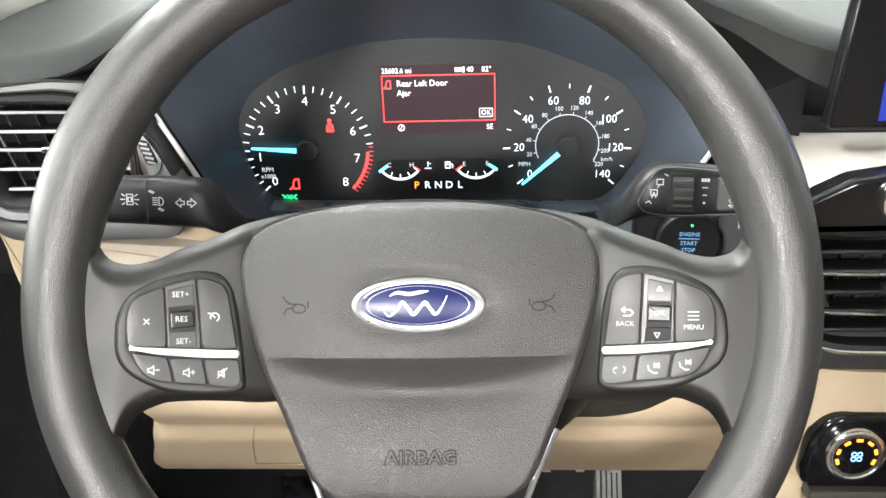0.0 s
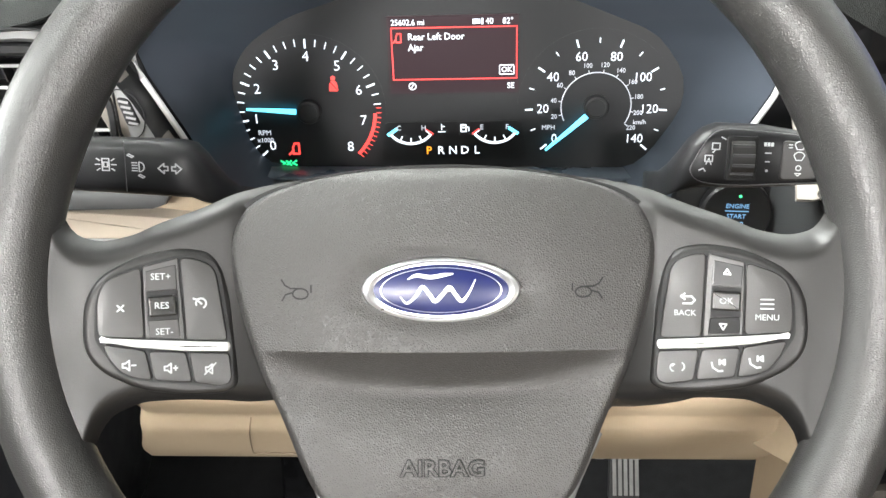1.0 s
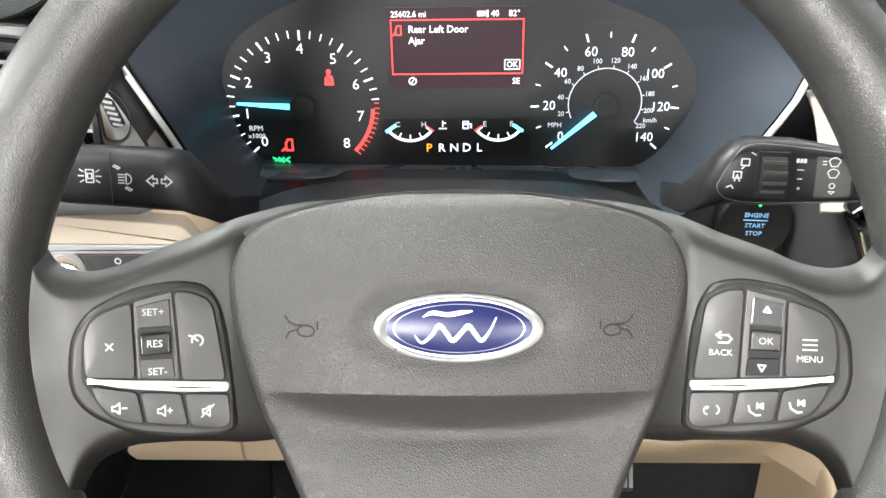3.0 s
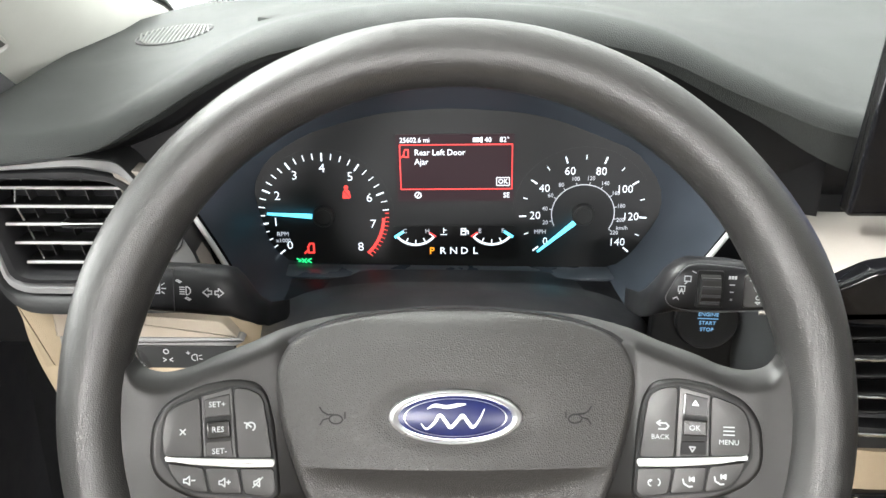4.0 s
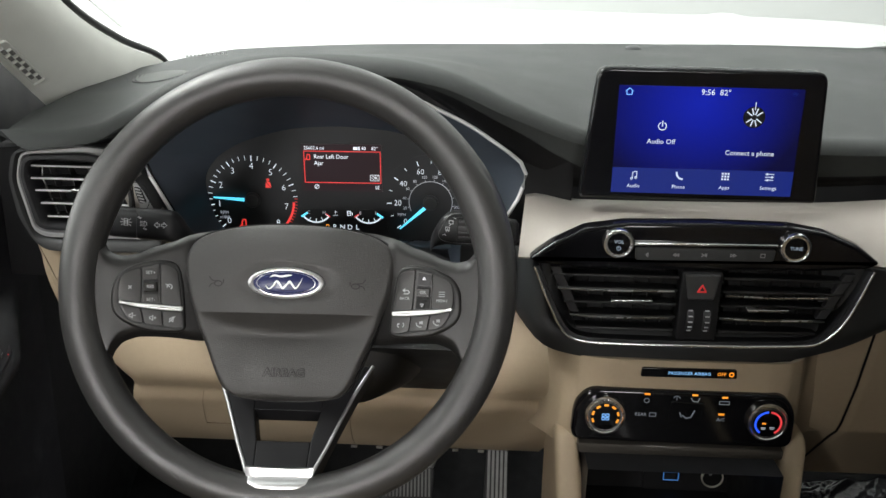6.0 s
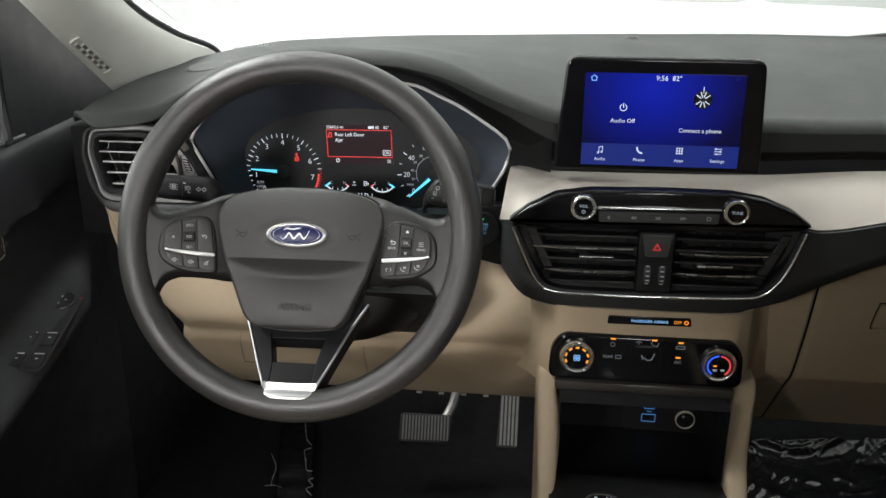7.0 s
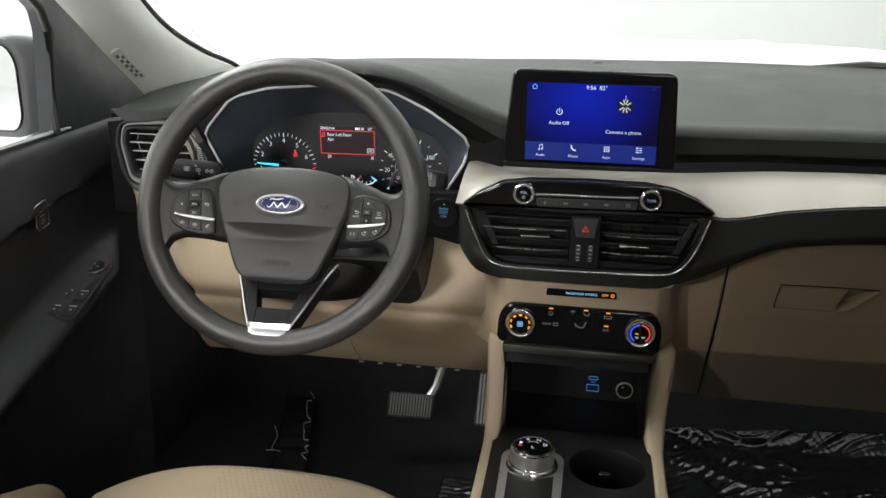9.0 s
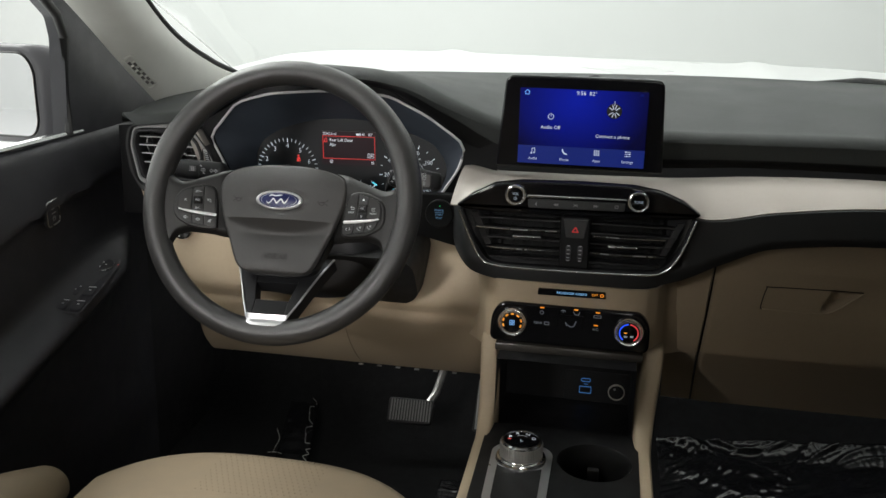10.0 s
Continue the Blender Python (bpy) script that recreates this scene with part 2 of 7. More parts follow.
def smooth_line(pts, n=8, closed=False):
    """A smooth line through points (Catmull-Rom)."""
    P = [Vector(p) for p in pts]
    k = len(P)
    out = []
    for i in range(k if closed else k - 1):
        p1, p2 = P[i], P[(i + 1) % k]
        p0 = P[i - 1] if (closed or i > 0) else p1 * 2 - p2
        p3 = P[(i + 2) % k] if (closed or i < k - 2) else p2 * 2 - p1
        for j in range(n):
            s = j / n
            out.append(tuple(0.5 * ((2 * p1) + (p2 - p0) * s + (2 * p0 - 5 * p1 + 4 * p2 - p3) * s * s + (3 * p1 - p0 - 3 * p2 + p3) * s ** 3)))
    if not closed:
        out.append(tuple(P[-1]))
    return out


def curve_at(table, x):
    """A smooth value from a short table of (x, value), with no overshoot between its points."""
    if x <= table[0][0]:
        return table[0][1]
    if x >= table[-1][0]:
        return table[-1][1]
    i = 0
    while x > table[i + 1][0]:
        i += 1

    def rise(k):
        return (table[k + 1][1] - table[k][1]) / (table[k + 1][0] - table[k][0])

    def slope(k):
        if k == 0:
            return rise(0)
        if k == len(table) - 1:
            return rise(k - 1)
        d0, d1 = rise(k - 1), rise(k)
        return 2 * d0 * d1 / (d0 + d1) if d0 * d1 > 0 else 0.0

    (x0, a), (x1, b) = table[i], table[i + 1]
    h = x1 - x0
    s = (x - x0) / h
    return (a * (1 + 2 * s) * (1 - s) ** 2 + b * s * s * (3 - 2 * s)
            + h * (slope(i) * s * (1 - s) ** 2 - slope(i + 1) * s * s * (1 - s)))


def lathe(profile, n=40, bm=None, sx=1.0, sy=1.0, cx=0.0, cy=0.0):
    """A turned solid round z; profile: (radius, z) from back to front."""
    rows = [[(cx + sx * r * math.cos(2 * math.pi * j / n), cy + sy * r * math.sin(2 * math.pi * j / n), z) for j in range(n)] for r, z in profile]
    return rings(rows, bm)


def block(x0, y0, z0, x1, y1, z1, bevel=0.0, bm=None, segs=2):
    own = bmesh.new()
    bmesh.ops.create_cube(own, size=1)
    bmesh.ops.scale(own, vec=(abs(x1 - x0), abs(y1 - y0), abs(z1 - z0)), verts=own.verts)
    bmesh.ops.translate(own, vec=((x0 + x1) / 2, (y0 + y1) / 2, (z0 + z1) / 2), verts=own.verts)
    if bevel > 0:
        bmesh.ops.bevel(own, geom=list(own.edges), offset=bevel, segments=segs, affect="EDGES", profile=0.5)
    if bm is None:
        return own
    me = bpy.data.meshes.new("tmp")
    own.to_mesh(me)
    own.free()
    bm.from_mesh(me)
    bpy.data.meshes.remove(me)
    return bm


def sheet(f, nu, nv, thick=0.004, bm=None):
    """A curved panel from f(u, v) over the unit square, with thickness behind it."""
    P = [[Vector(f(i / nu, j / nv)) for j in range(nv + 1)] for i in range(nu + 1)]
    bm = bm or bmesh.new()
    N = [[None] * (nv + 1) for _ in range(nu + 1)]
    for i in range(nu + 1):
        for j in range(nv + 1):
            du = P[min(i + 1, nu)][j] - P[max(i - 1, 0)][j]
            dv = P[i][min(j + 1, nv)] - P[i][max(j - 1, 0)]
            c = du.cross(dv)
            N[i][j] = c.normalized() if c.length > 1e-12 else Vector((0, 0, 1))
    a = [[bm.verts.new(P[i][j]) for j in range(nv + 1)] for i in range(nu + 1)]
    b = [[bm.verts.new(P[i][j] - N[i][j] * thick) for j in range(nv + 1)] for i in range(nu + 1)]
    for i in range(nu):
        for j in range(nv):
            bm.faces.new((a[i][j], a[i + 1][j], a[i + 1][j + 1], a[i][j + 1]))
            bm.faces.new((b[i][j], b[i][j + 1], b[i + 1][j + 1], b[i + 1][j]))
    for i in range(nu):
        bm.faces.new((a[i][0], b[i][0], b[i + 1][0], a[i + 1][0]))
        bm.faces.new((a[i][nv], a[i + 1][nv], b[i + 1][nv], b[i][nv]))
    for j in range(nv):
        bm.faces.new((a[0][j], a[0][j + 1], b[0][j + 1], b[0][j]))
        bm.faces.new((a[nu][j], b[nu][j], b[nu][j + 1], a[nu][j + 1]))
    return bm


def letters(text, size, x, y, z, depth=0.0003, align="CENTER", turn=0.0, wide=1.0, bold=0.0):
    """A line of writing as a mesh, centred in height on (x, y) of the parent's face."""
    cu = bpy.data.curves.new("writing", "FONT")
    cu.body, cu.size, cu.align_x, cu.align_y = text, size, align, "CENTER"
    cu.extrude, cu.resolution_u, cu.offset = depth / 2, 2, bold
    ob = bpy.data.objects.new("writing", cu)
    me = bpy.data.meshes.new_from_object(ob)
    bpy.data.objects.remove(ob)
    me.transform(Matrix.Translation((x, y, z)) @ pose(0, 0, 0, 0, 0, turn) @ Matrix.Diagonal((wide, 1, 1, 1)))
    me.name = "writing"
    return me


def bars(rects, z, depth=0.0004):
    """Small raised strokes: (x, y, length, width, turn) each."""
    bm = bmesh.new()
    for x, y, l, w, a in rects:
        c, s = math.cos(radians(a)), math.sin(radians(a))
        q = [(x + c * u - s * v, y + s * u + c * v) for u, v in ((-l / 2, -w / 2), (l / 2, -w / 2), (l / 2, w / 2), (-l / 2, w / 2))]
        plate(q, z - depth, z, bm=bm)
    return bm


def strokes(lines, w, z, depth=0.0004):
    """Drawn lines: each a list of (x, y)."""
    out = []
    for line in lines:
        for (x0, y0), (x1, y1) in zip(line, line[1:]):
            l = math.hypot(x1 - x0, y1 - y0)
            out.append(((x0 + x1) / 2, (y0 + y1) / 2, l + w * 0.6, w, math.degrees(math.atan2(y1 - y0, x1 - x0))))
    return bars(out, z, depth)


def arc(cx, cy, r, a0, a1, n=12, ry=None):
    return [(cx + r * math.cos(radians(a0 + (a1 - a0) * i / n)), cy + (ry or r) * math.sin(radians(a0 + (a1 - a0) * i / n))) for i in range(n + 1)]


def band(cx, cy, r0, r1, a0, a1, z, depth=0.0004, n=16, bm=None):
    """A flat piece of a ring."""
    return plate(arc(cx, cy, r0, a0, a1, n) + arc(cx, cy, r1, a1, a0, n), z - depth, z, bm=bm)

# ---- the booth round the car ----
CX = 0.3835          # the car's middle line
WALLM = mat("booth_wall_paint", (0.80, 0.81, 0.80), 0.8, vary=0.03, vary_scale=0.8)
FLOORM = mat("booth_floor_paint", (0.86, 0.86, 0.86), 0.5, vary=0.03, vary_scale=1.2)
tagged(part("ground", block(-7, -7, -0.52, 8, 9, -0.50), FLOORM), "white painted studio floor under the car", "floor", kind="structure")
tagged(part("wall_front", block(-7, 8.2, -0.5, 8, 8.4, 4.2), WALLM), "pale grey studio wall ahead of the car", "wall", kind="structure")
tagged(part("wall_back", block(-7, -7, -0.5, 8, -6.8, 4.2), WALLM), "pale grey studio wall behind the car", "wall", kind="structure")
tagged(part("wall_driver_side", block(-7.2, -6.8, -0.5, -7, 8.2, 4.2), WALLM), "white studio wall beside the driver", "wall", kind="structure")
tagged(part("wall_passenger_side", block(8, -6.8, -0.5, 8.2, 8.2, 4.2), WALLM), "white studio wall beside the passenger", "wall", kind="structure")
tagged(part("ceiling", block(-7.2, -7, 4.2, 8.2, 8.4, 4.3), WALLM), "white studio ceiling", "ceiling", kind="structure")

# ---- car shell ----
shell = thing("car_shell", "black lined car body shell, passenger window closed to block light", "car body", kind="structure")


def floor_pan(u, v):
    x = -0.42 + 1.62 * u
    y = -2.0 + 3.0 * v
    z = 0.02 + max(0.0, y - 0.62) ** 1.5 * 1.5
    return x, y, z


part("carpet", sheet(floor_pan, 24, 40, 0.02), CARPET, shell, "black loop pile carpet")
part("firewall", block(-0.42, 0.93, 0.0, 1.2, 0.95, 0.66), DARK, shell)
part("kick_panel", block(-0.42, 0.26, 0.0, -0.395, 0.93, 0.66, 0.004), DARK, shell)
part("kick_panel", block(1.165, 0.26, 0.0, 1.19, 0.93, 0.66, 0.004), DARK, shell)
# unseen roof and rear walls close the cabin and limit its light
ROOFM = mat("headliner", (0.5, 0.48, 0.44), 0.9, vary=0.05)
part("roof", block(-0.34, -2.2, 1.12, 1.11, -0.08, 1.16, 0.01), ROOFM, shell, "pale headliner")
part("rear_wall", block(-0.46, -2.22, 0.0, 1.2, -2.2, 1.14, 0.004), DARK, shell)
# pillar made wide, covering the window's rear part to cut light
part("pillar_blocker", block(-0.46, -1.12, 0.0, -0.42, -0.55, 1.13, 0.004), DARK, shell)
part("rear_corner", block(-0.46, -2.2, 0.0, -0.42, -1.95, 1.13, 0.004), DARK, shell)
part("rear_door", block(-0.46, -1.95, 0.0, -0.42, -1.12, 0.92, 0.004), DARK, shell)
part("rear_corner", block(-0.46, -1.95, 0.92, -0.42, -1.50, 1.13, 0.004), DARK, shell)
part("side_wall", block(1.165, -2.2, 0.0, 1.2, 0.30, 0.70, 0.004), DARK, shell)
# unseen wall over the passenger window keeps its light out
part("window_blocker", block(1.165, -2.2, 0.70, 1.2, 0.40, 1.13, 0.004), DARK, shell)
part("roof_rail", block(-0.46, -2.2, 1.12, -0.34, -0.25, 1.15, 0.004), DARK, shell)
part("roof_rail", block(1.11, -2.2, 1.12, 1.2, -0.25, 1.15, 0.004), DARK, shell)

# bonnet and cowl beyond the glass
BODYP = mat("body_paint", (0.80, 0.80, 0.80), 0.3, vary=0.02, vary_scale=2, coat=0.4)


# ---- dashboard pad ----
REAR = [(-0.34, 0.731), (-0.31, 0.735), (-0.13, 0.752), (0.02, 0.760), (0.2, 0.765), (0.39, 0.772), (0.64, 0.777), (0.9, 0.776), (1.12, 0.735)]
LIP = [(-0.34, 0.725), (-0.285, 0.725), (-0.225, 0.7335), (-0.183, 0.755), (-0.141, 0.7805), (-0.105, 0.797), (-0.05, 0.808), (0.0, 0.811),
       (0.073, 0.8085), (0.126, 0.799), (0.19, 0.772), (0.265, 0.7425), (0.30, 0.735), (0.5, 0.735), (0.78, 0.740), (1.12, 0.735)]
UNDER = [(-0.34, 0.720), (-0.225, 0.723), (-0.183, 0.737), (-0.141, 0.763), (-0.1, 0.783), (0.0, 0.797), (0.09, 0.792), (0.126, 0.775), (0.19, 0.730),
         (0.24, 0.695), (0.3, 0.684), (0.5, 0.689), (0.64, 0.697), (1.12, 0.70)]
FRONT = [(-0.34, 0.205), (0.15, 0.205), (0.26, 0.225), (0.34, 0.25), (1.12, 0.25)]
dash = thing("dashboard", "dark grained soft-touch car dashboard with beige lower half", "dashboard")


def pad_x0(v):
    """The rounded driver's end of the pad."""
    return -0.293 - 0.055 * (1 - (1 - min(1.0, v / 0.5)) ** 2.4)


def pad_top(u, v):
    x0 = pad_x0(v)
    x = x0 + (1.115 - x0) * u
    yf, lip, rear = curve_at(FRONT, x), curve_at(LIP, x), curve_at(REAR, x)
    lx = max(0.0, -x - 0.16) / 0.175            # the driver's end comes forward of the glass
    yr = 0.73 - 0.22 * lx * lx - 0.10 * max(0, (x - 0.8) / 0.32) ** 2
    if v < 0.16:                                # rolled front edge
        a = v / 0.16
        return x, yf + 0.014 * (1 - math.cos(a * math.pi / 2)), lip - 0.006 + 0.010 * math.sin(a * math.pi / 2)
    s = (v - 0.16) / 0.84
    y0, z0 = yf + 0.014, lip + 0.004
    y = y0 + (yr - y0) * s
    hump = math.sin(math.pi * min(1, s * 1.15)) if s < 0.87 else 0
    z = rear + (z0 - rear) * (1 - s) ** 1.8 + (0.004 if x < 0 else 0.004 + 0.004 * min(1.0, x / 0.3)) * hump * (1 - 0.5 * s)
    z -= (0.010 + 0.035 * min(1.0, s * 1.6)) * max(0.0, (x0 + 0.033 - x) / 0.033) ** 2
    return x, y, z


part("top_pad", sheet(lambda u, v: pad_top(1 - u, v), 150, 44, 0.006), PAD, dash, "dark grey grained top pad", smooth=60)


def pad_lip(u, v):
    x = -0.295 + 1.410 * u
    yf = curve_at(FRONT, x)
    return x, yf - 0.0015 + 0.014 * v + 0.03 * max(0, v - 0.8), curve_at(LIP, x) - 0.0035 + (curve_at(UNDER, x) - curve_at(LIP, x) + 0.0035) * v


part("dash_end", rings([[(x, y, z) for y, z in rounded([(0.262, 0.60), (0.262, 0.70), (0.30, 0.716), (0.60, 0.722), (0.62, 0.56), (0.28, 0.56)], 0.012)] for x in (-0.336, -0.300)]), DARK, dash, "dark end cap of the dashboard")
def brow_split(x):
    """How far down the pad's rolled front reaches before the black recess."""
    k = max(0.0, min(1.0, (x - 0.20) / 0.12))
    return 0.28 + 0.36 * k * k * (3 - 2 * k)


def pad_front(u, v):
    return pad_lip(u, brow_split(-0.295 + 1.410 * u) * v)


def brow_face(u, v):
    b = brow_split(-0.295 + 1.410 * u)
    x, y, z = pad_lip(u, b + (1 - b) * v)
    return x, y + 0.006, z


part("pad_roll", sheet(pad_front, 150, 6, 0.003), PAD, dash, "dark grained front roll of the pad", smooth=60)
part("brow_face", sheet(brow_face, 150, 6, 0.003), SPOKE, dash, "black face under the pad's edge", smooth=60)

# ---- silver band ----
BAND_T = [(0.18, 0.650), (0.2, 0.672), (0.22, 0.683), (0.27, 0.674), (0.5, 0.678), (0.64, 0.688), (0.78, 0.692), (1.12, 0.69)]
BAND_B = [(0.19, 0.641), (0.212, 0.638), (0.25, 0.655), (0.29, 0.668), (0.47, 0.668), (0.5, 0.664), (0.56, 0.641), (0.65, 0.657), (0.765, 0.670), (0.9, 0.676), (1.12, 0.68)]


def band_at(u, v):
    x0 = 0.215 - 0.010 * v
    x = x0 + (1.116 - x0) * u
    t, b = curve_at(BAND_T, x), curve_at(BAND_B, x)
    s = math.sin(v * math.pi / 2)
    return x, 0.245 - 0.087 * v ** 0.8, t + (b - t) * (1 - math.cos(v * math.pi / 2)) ** 0.8 * 1.0 + 0.004 * math.sin(v * math.pi)


part("silver_band", sheet(lambda u, v: band_at(u, 1 - v), 90, 12, 0.003), SILVER, dash, "satin silver trim band", smooth=60)

# ---- dark wing round the centre vents ----
WING_B = [(0.182, 0.602), (0.195, 0.586), (0.215, 0.562), (0.25, 0.538), (0.29, 0.531), (0.38, 0.530), (0.476, 0.535), (0.528, 0.549), (0.584, 0.578), (0.653, 0.607), (0.771, 0.619), (1.12, 0.625)]


def wing_at(u, v):
    x = 0.150 + 0.966 * u
    t, b = curve_at(BAND_B, x) - 0.002, curve_at(WING_B, x)
    y = 0.158 + 0.048 * max(0.0, min(1.0, (0.238 - x) / 0.034)) ** 1.6 + 0.002 * v + 0.007 * max(0, v - 0.75) ** 2 * 16
    inside = max(0.0, min(1, (x - 0.235) / 0.03)) * max(0.0, min(1, (0.535 - x) / 0.03))
    return x, y + 0.03 * inside * max(0.0, min(1, (0.80 - v) / 0.08)), t + (b - t) * v


part("wing_pad", sheet(wing_at, 120, 24, 0.004), SOFT, dash, "dark soft trim wrapping the centre vents", smooth=60)

# ---- beige lower dash ----
KNEE_L = [(0.278, -0.271), (0.33, -0.252), (0.38, -0.232), (0.43, -0.212), (0.46, -0.206), (0.49, -0.226), (0.538, -0.275), (0.607, -0.30), (0.62, -0.30)]


def knee(u, v):
    """Upper apron round the column, a soft crease, and a lower panel that slopes away to the footwell."""
    if v < 0.45:
        s = v / 0.45
        z, y = 0.615 - 0.155 * s, 0.232 - 0.034 * math.sin(s * math.pi / 2)
    elif v < 0.95:
        s = (v - 0.45) / 0.50
        z, y = 0.460 - 0.178 * s, 0.198 + 0.188 * s - 0.020 * math.sin(s * math.pi)
    else:
        s = (v - 0.95) / 0.05
        z, y = 0.282 - 0.004 * math.sin(s * math.pi / 2), 0.386 + 0.05 * s
    x0, x1 = curve_at(KNEE_L, z), 0.262
    x = x0 + (x1 - x0) * u
    z -= 0.075 * math.exp(-((x - 0.03) / 0.13) ** 4) * max(0.0, 1 - v / 0.36)
    y += 0.005 * max(0, (0.012 - u) / 0.012) ** 2
    y += 0.10 * math.exp(-((x - 0.04) / 0.12) ** 4) * max(0, 1 - v / 0.42)          # the column's recess
    y += 0.010 * math.exp(-((z - 0.456) / 0.012) ** 2)                              # the crease
    return x, y, z


part("knee_panel", sheet(knee, 90, 70, 0.004), BEIGE, dash, "beige grained knee panel", smooth=60)


def knee_face(x, v):
    """A point on the driver's side of the knee panel."""
    z = knee(0.5, v)[2]
    x0 = curve_at(KNEE_L, z)
    p = Vector(knee((x - x0) / (0.262 - x0), v))
    return p + Vector((0, -0.0040, -0.0036))


for xa, xb, v0, v1 in ((0.032, 0.019, 0.50, 0.92), (-0.130, -0.143, 0.47, 0.66)):
    part("panel_seam", tube([knee_face(xa + (xb - xa) * k / 12, v0 + (v1 - v0) * k / 12) for k in range(13)], 0.0004, 6), SEAMB, dash)
part("panel_seam", tube([knee_face(-0.143 + 0.009 * k, 0.66) for k in range(8)], 0.0004, 6), SEAMB, dash)
for k in range(6):
    p = knee_face(0.015 + 0.034 * k, 0.946)
    part("panel_clip", block(p.x - 0.004, p.y - 0.0015, p.z - 0.0025, p.x + 0.004, p.y + 0.003, p.z - 0.0008), BRIGHT, dash)

COL_X = [(0.232, 0.222), (0.250, 0.200), (0.263, 0.180), (0.278, 0.166), (0.30, 0.162), (0.3835, 0.161), (0.467, 0.162), (0.489, 0.166), (0.504, 0.178), (0.517, 0.205), (0.545, 0.225), (0.58, 0.232)]


def column(u, v):
    i = u * (len(COL_X) - 1)
    k = min(int(i), len(COL_X) - 2)
    s = i - k
    x = COL_X[k][0] * (1 - s) + COL_X[k + 1][0] * s
    y = COL_X[k][1] * (1 - s) + COL_X[k + 1][1] * s
    z = 0.532 - 0.114 * v
    return x, y + 0.012 * max(0, v - 0.5), z


part("stack_surround", sheet(column, 66, 16, 0.004), BEIGE, dash, "beige surround of the centre stack", smooth=60)

GLOVE = [(0.0, 0.200, 0.625), (0.25, 0.196, 0.565), (0.5, 0.206, 0.49), (0.70, 0.222, 0.425), (0.74, 0.24, 0.408), (1.0, 0.36, 0.285)]


def glove_at(v):
    for (a, y0, z0), (b, y1, z1) in zip(GLOVE, GLOVE[1:]):
        if v <= b:
            s = (v - a) / (b - a)
            return y0 + (y1 - y0) * s, z0 + (z1 - z0) * s
    return GLOVE[-1][1:]


def seam_run(v):
    """How the seam beside the lid leans."""
    return 0.016 * max(0.0, v - 0.72) / 0.28 - 0.016 * v


def glove_surround(u, v):
    y, z = glove_at(v)
    x = 0.54 + 0.046 * u
    return x + seam_run(v), y + 0.004 + 0.02 * (1 - u) * (1 - v), z


part("glovebox_side", sheet(glove_surround, 8, 40, 0.004), BEIGE, dash, "beige panel beside the glovebox", smooth=60)
glovebox = thing("glovebox", "closed beige glovebox with a recessed pull handle", "glovebox")


def glove_door(u, v):
    y, z = glove_at(v)
    x = 0.589 + 0.53 * u + seam_run(v)
    edge = 0.735 + 0.55 * (z - 0.520)                                               # the flap's slanted end
    rim = min(1.0, max(0.0, 0.5425 - z) / 0.003) * min(1.0, max(0.0, (z - 0.504) - 0.82 * max(0.0, x - 0.742)) / 0.008)
    sink = 0.013 * rim * min(1.0, max(0.0, (x - edge + 0.006) / 0.004)) * max(0.0, min(1.0, (0.795 - x) / 0.045))
    return x, y + 0.006 * max(0, 1 - u / 0.012) + sink, z


part("lid", sheet(glove_door, 230, 150, 0.004), BEIGE, glovebox, smooth=50)
part("gap", tube([Vector(glove_door(0, k / 24)) + Vector((-0.0012, -0.0066, -0.0020)) for k in range(25)], 0.0013, 6), FLATB, glovebox, "dark gap beside the lid", smooth=70)

# ---- left silver cheek between brow, vent and dials ----
cheek = [(-0.214, 0.716), (-0.205, 0.690), (-0.185, 0.640), (-0.180, 0.630), (-0.1535, 0.634), (-0.1590, 0.648), (-0.1890, 0.702), (-0.195, 0.714)]
part("silver_cheek", plate(cheek, -0.018, 0.0, 0.001), SILVER, dash, "satin silver cheek", m=facing(0, 0.2035, 0))

# ---- binnacle ----
HEX = [(-0.182, 0.704), (-0.136, 0.759), (-0.084, 0.774), (0.0, 0.782), (0.098, 0.779), (0.155, 0.753), (0.206, 0.719), (0.214, 0.706), (0.2065, 0.678), (0.190, 0.651), (0.158, 0.602), (0.131, 0.594), (-0.111, 0.594), (-0.132, 0.604), (-0.152, 0.648)]
DIALS = [(-0.147, 0.660), (-0.132, 0.684), (-0.096, 0.704), (-0.036, 0.717), (0.010, 0.719), (0.072, 0.714), (0.138, 0.693), (0.166, 0.669), (0.172, 0.645), (0.150, 0.608), (0.137, 0.597), (-0.122, 0.596), (-0.136, 0.612)]
MID = Vector((0.012, 0.665))


def polar(poly, n=96):
    """The outline sampled at even angles round MID."""
    out = []
    k = len(poly)
    for i in range(n):
        a = 2 * math.pi * i / n
        d = Vector((math.cos(a), math.sin(a)))
        best = 0.05
        for j in range(k):
            p, q = Vector(poly[j]) - MID, Vector(poly[(j + 1) % k]) - MID
            e = q - p
            den = d.x * e.y - d.y * e.x
            if abs(den) < 1e-12:
                continue
            s = (p.x * e.y - p.y * e.x) / den
            w = (p.x * d.y - p.y * d.x) / den
            if s > 0 and -1e-6 <= w <= 1 + 1e-6:
                best = s
        out.append(MID + d * best)
    return out


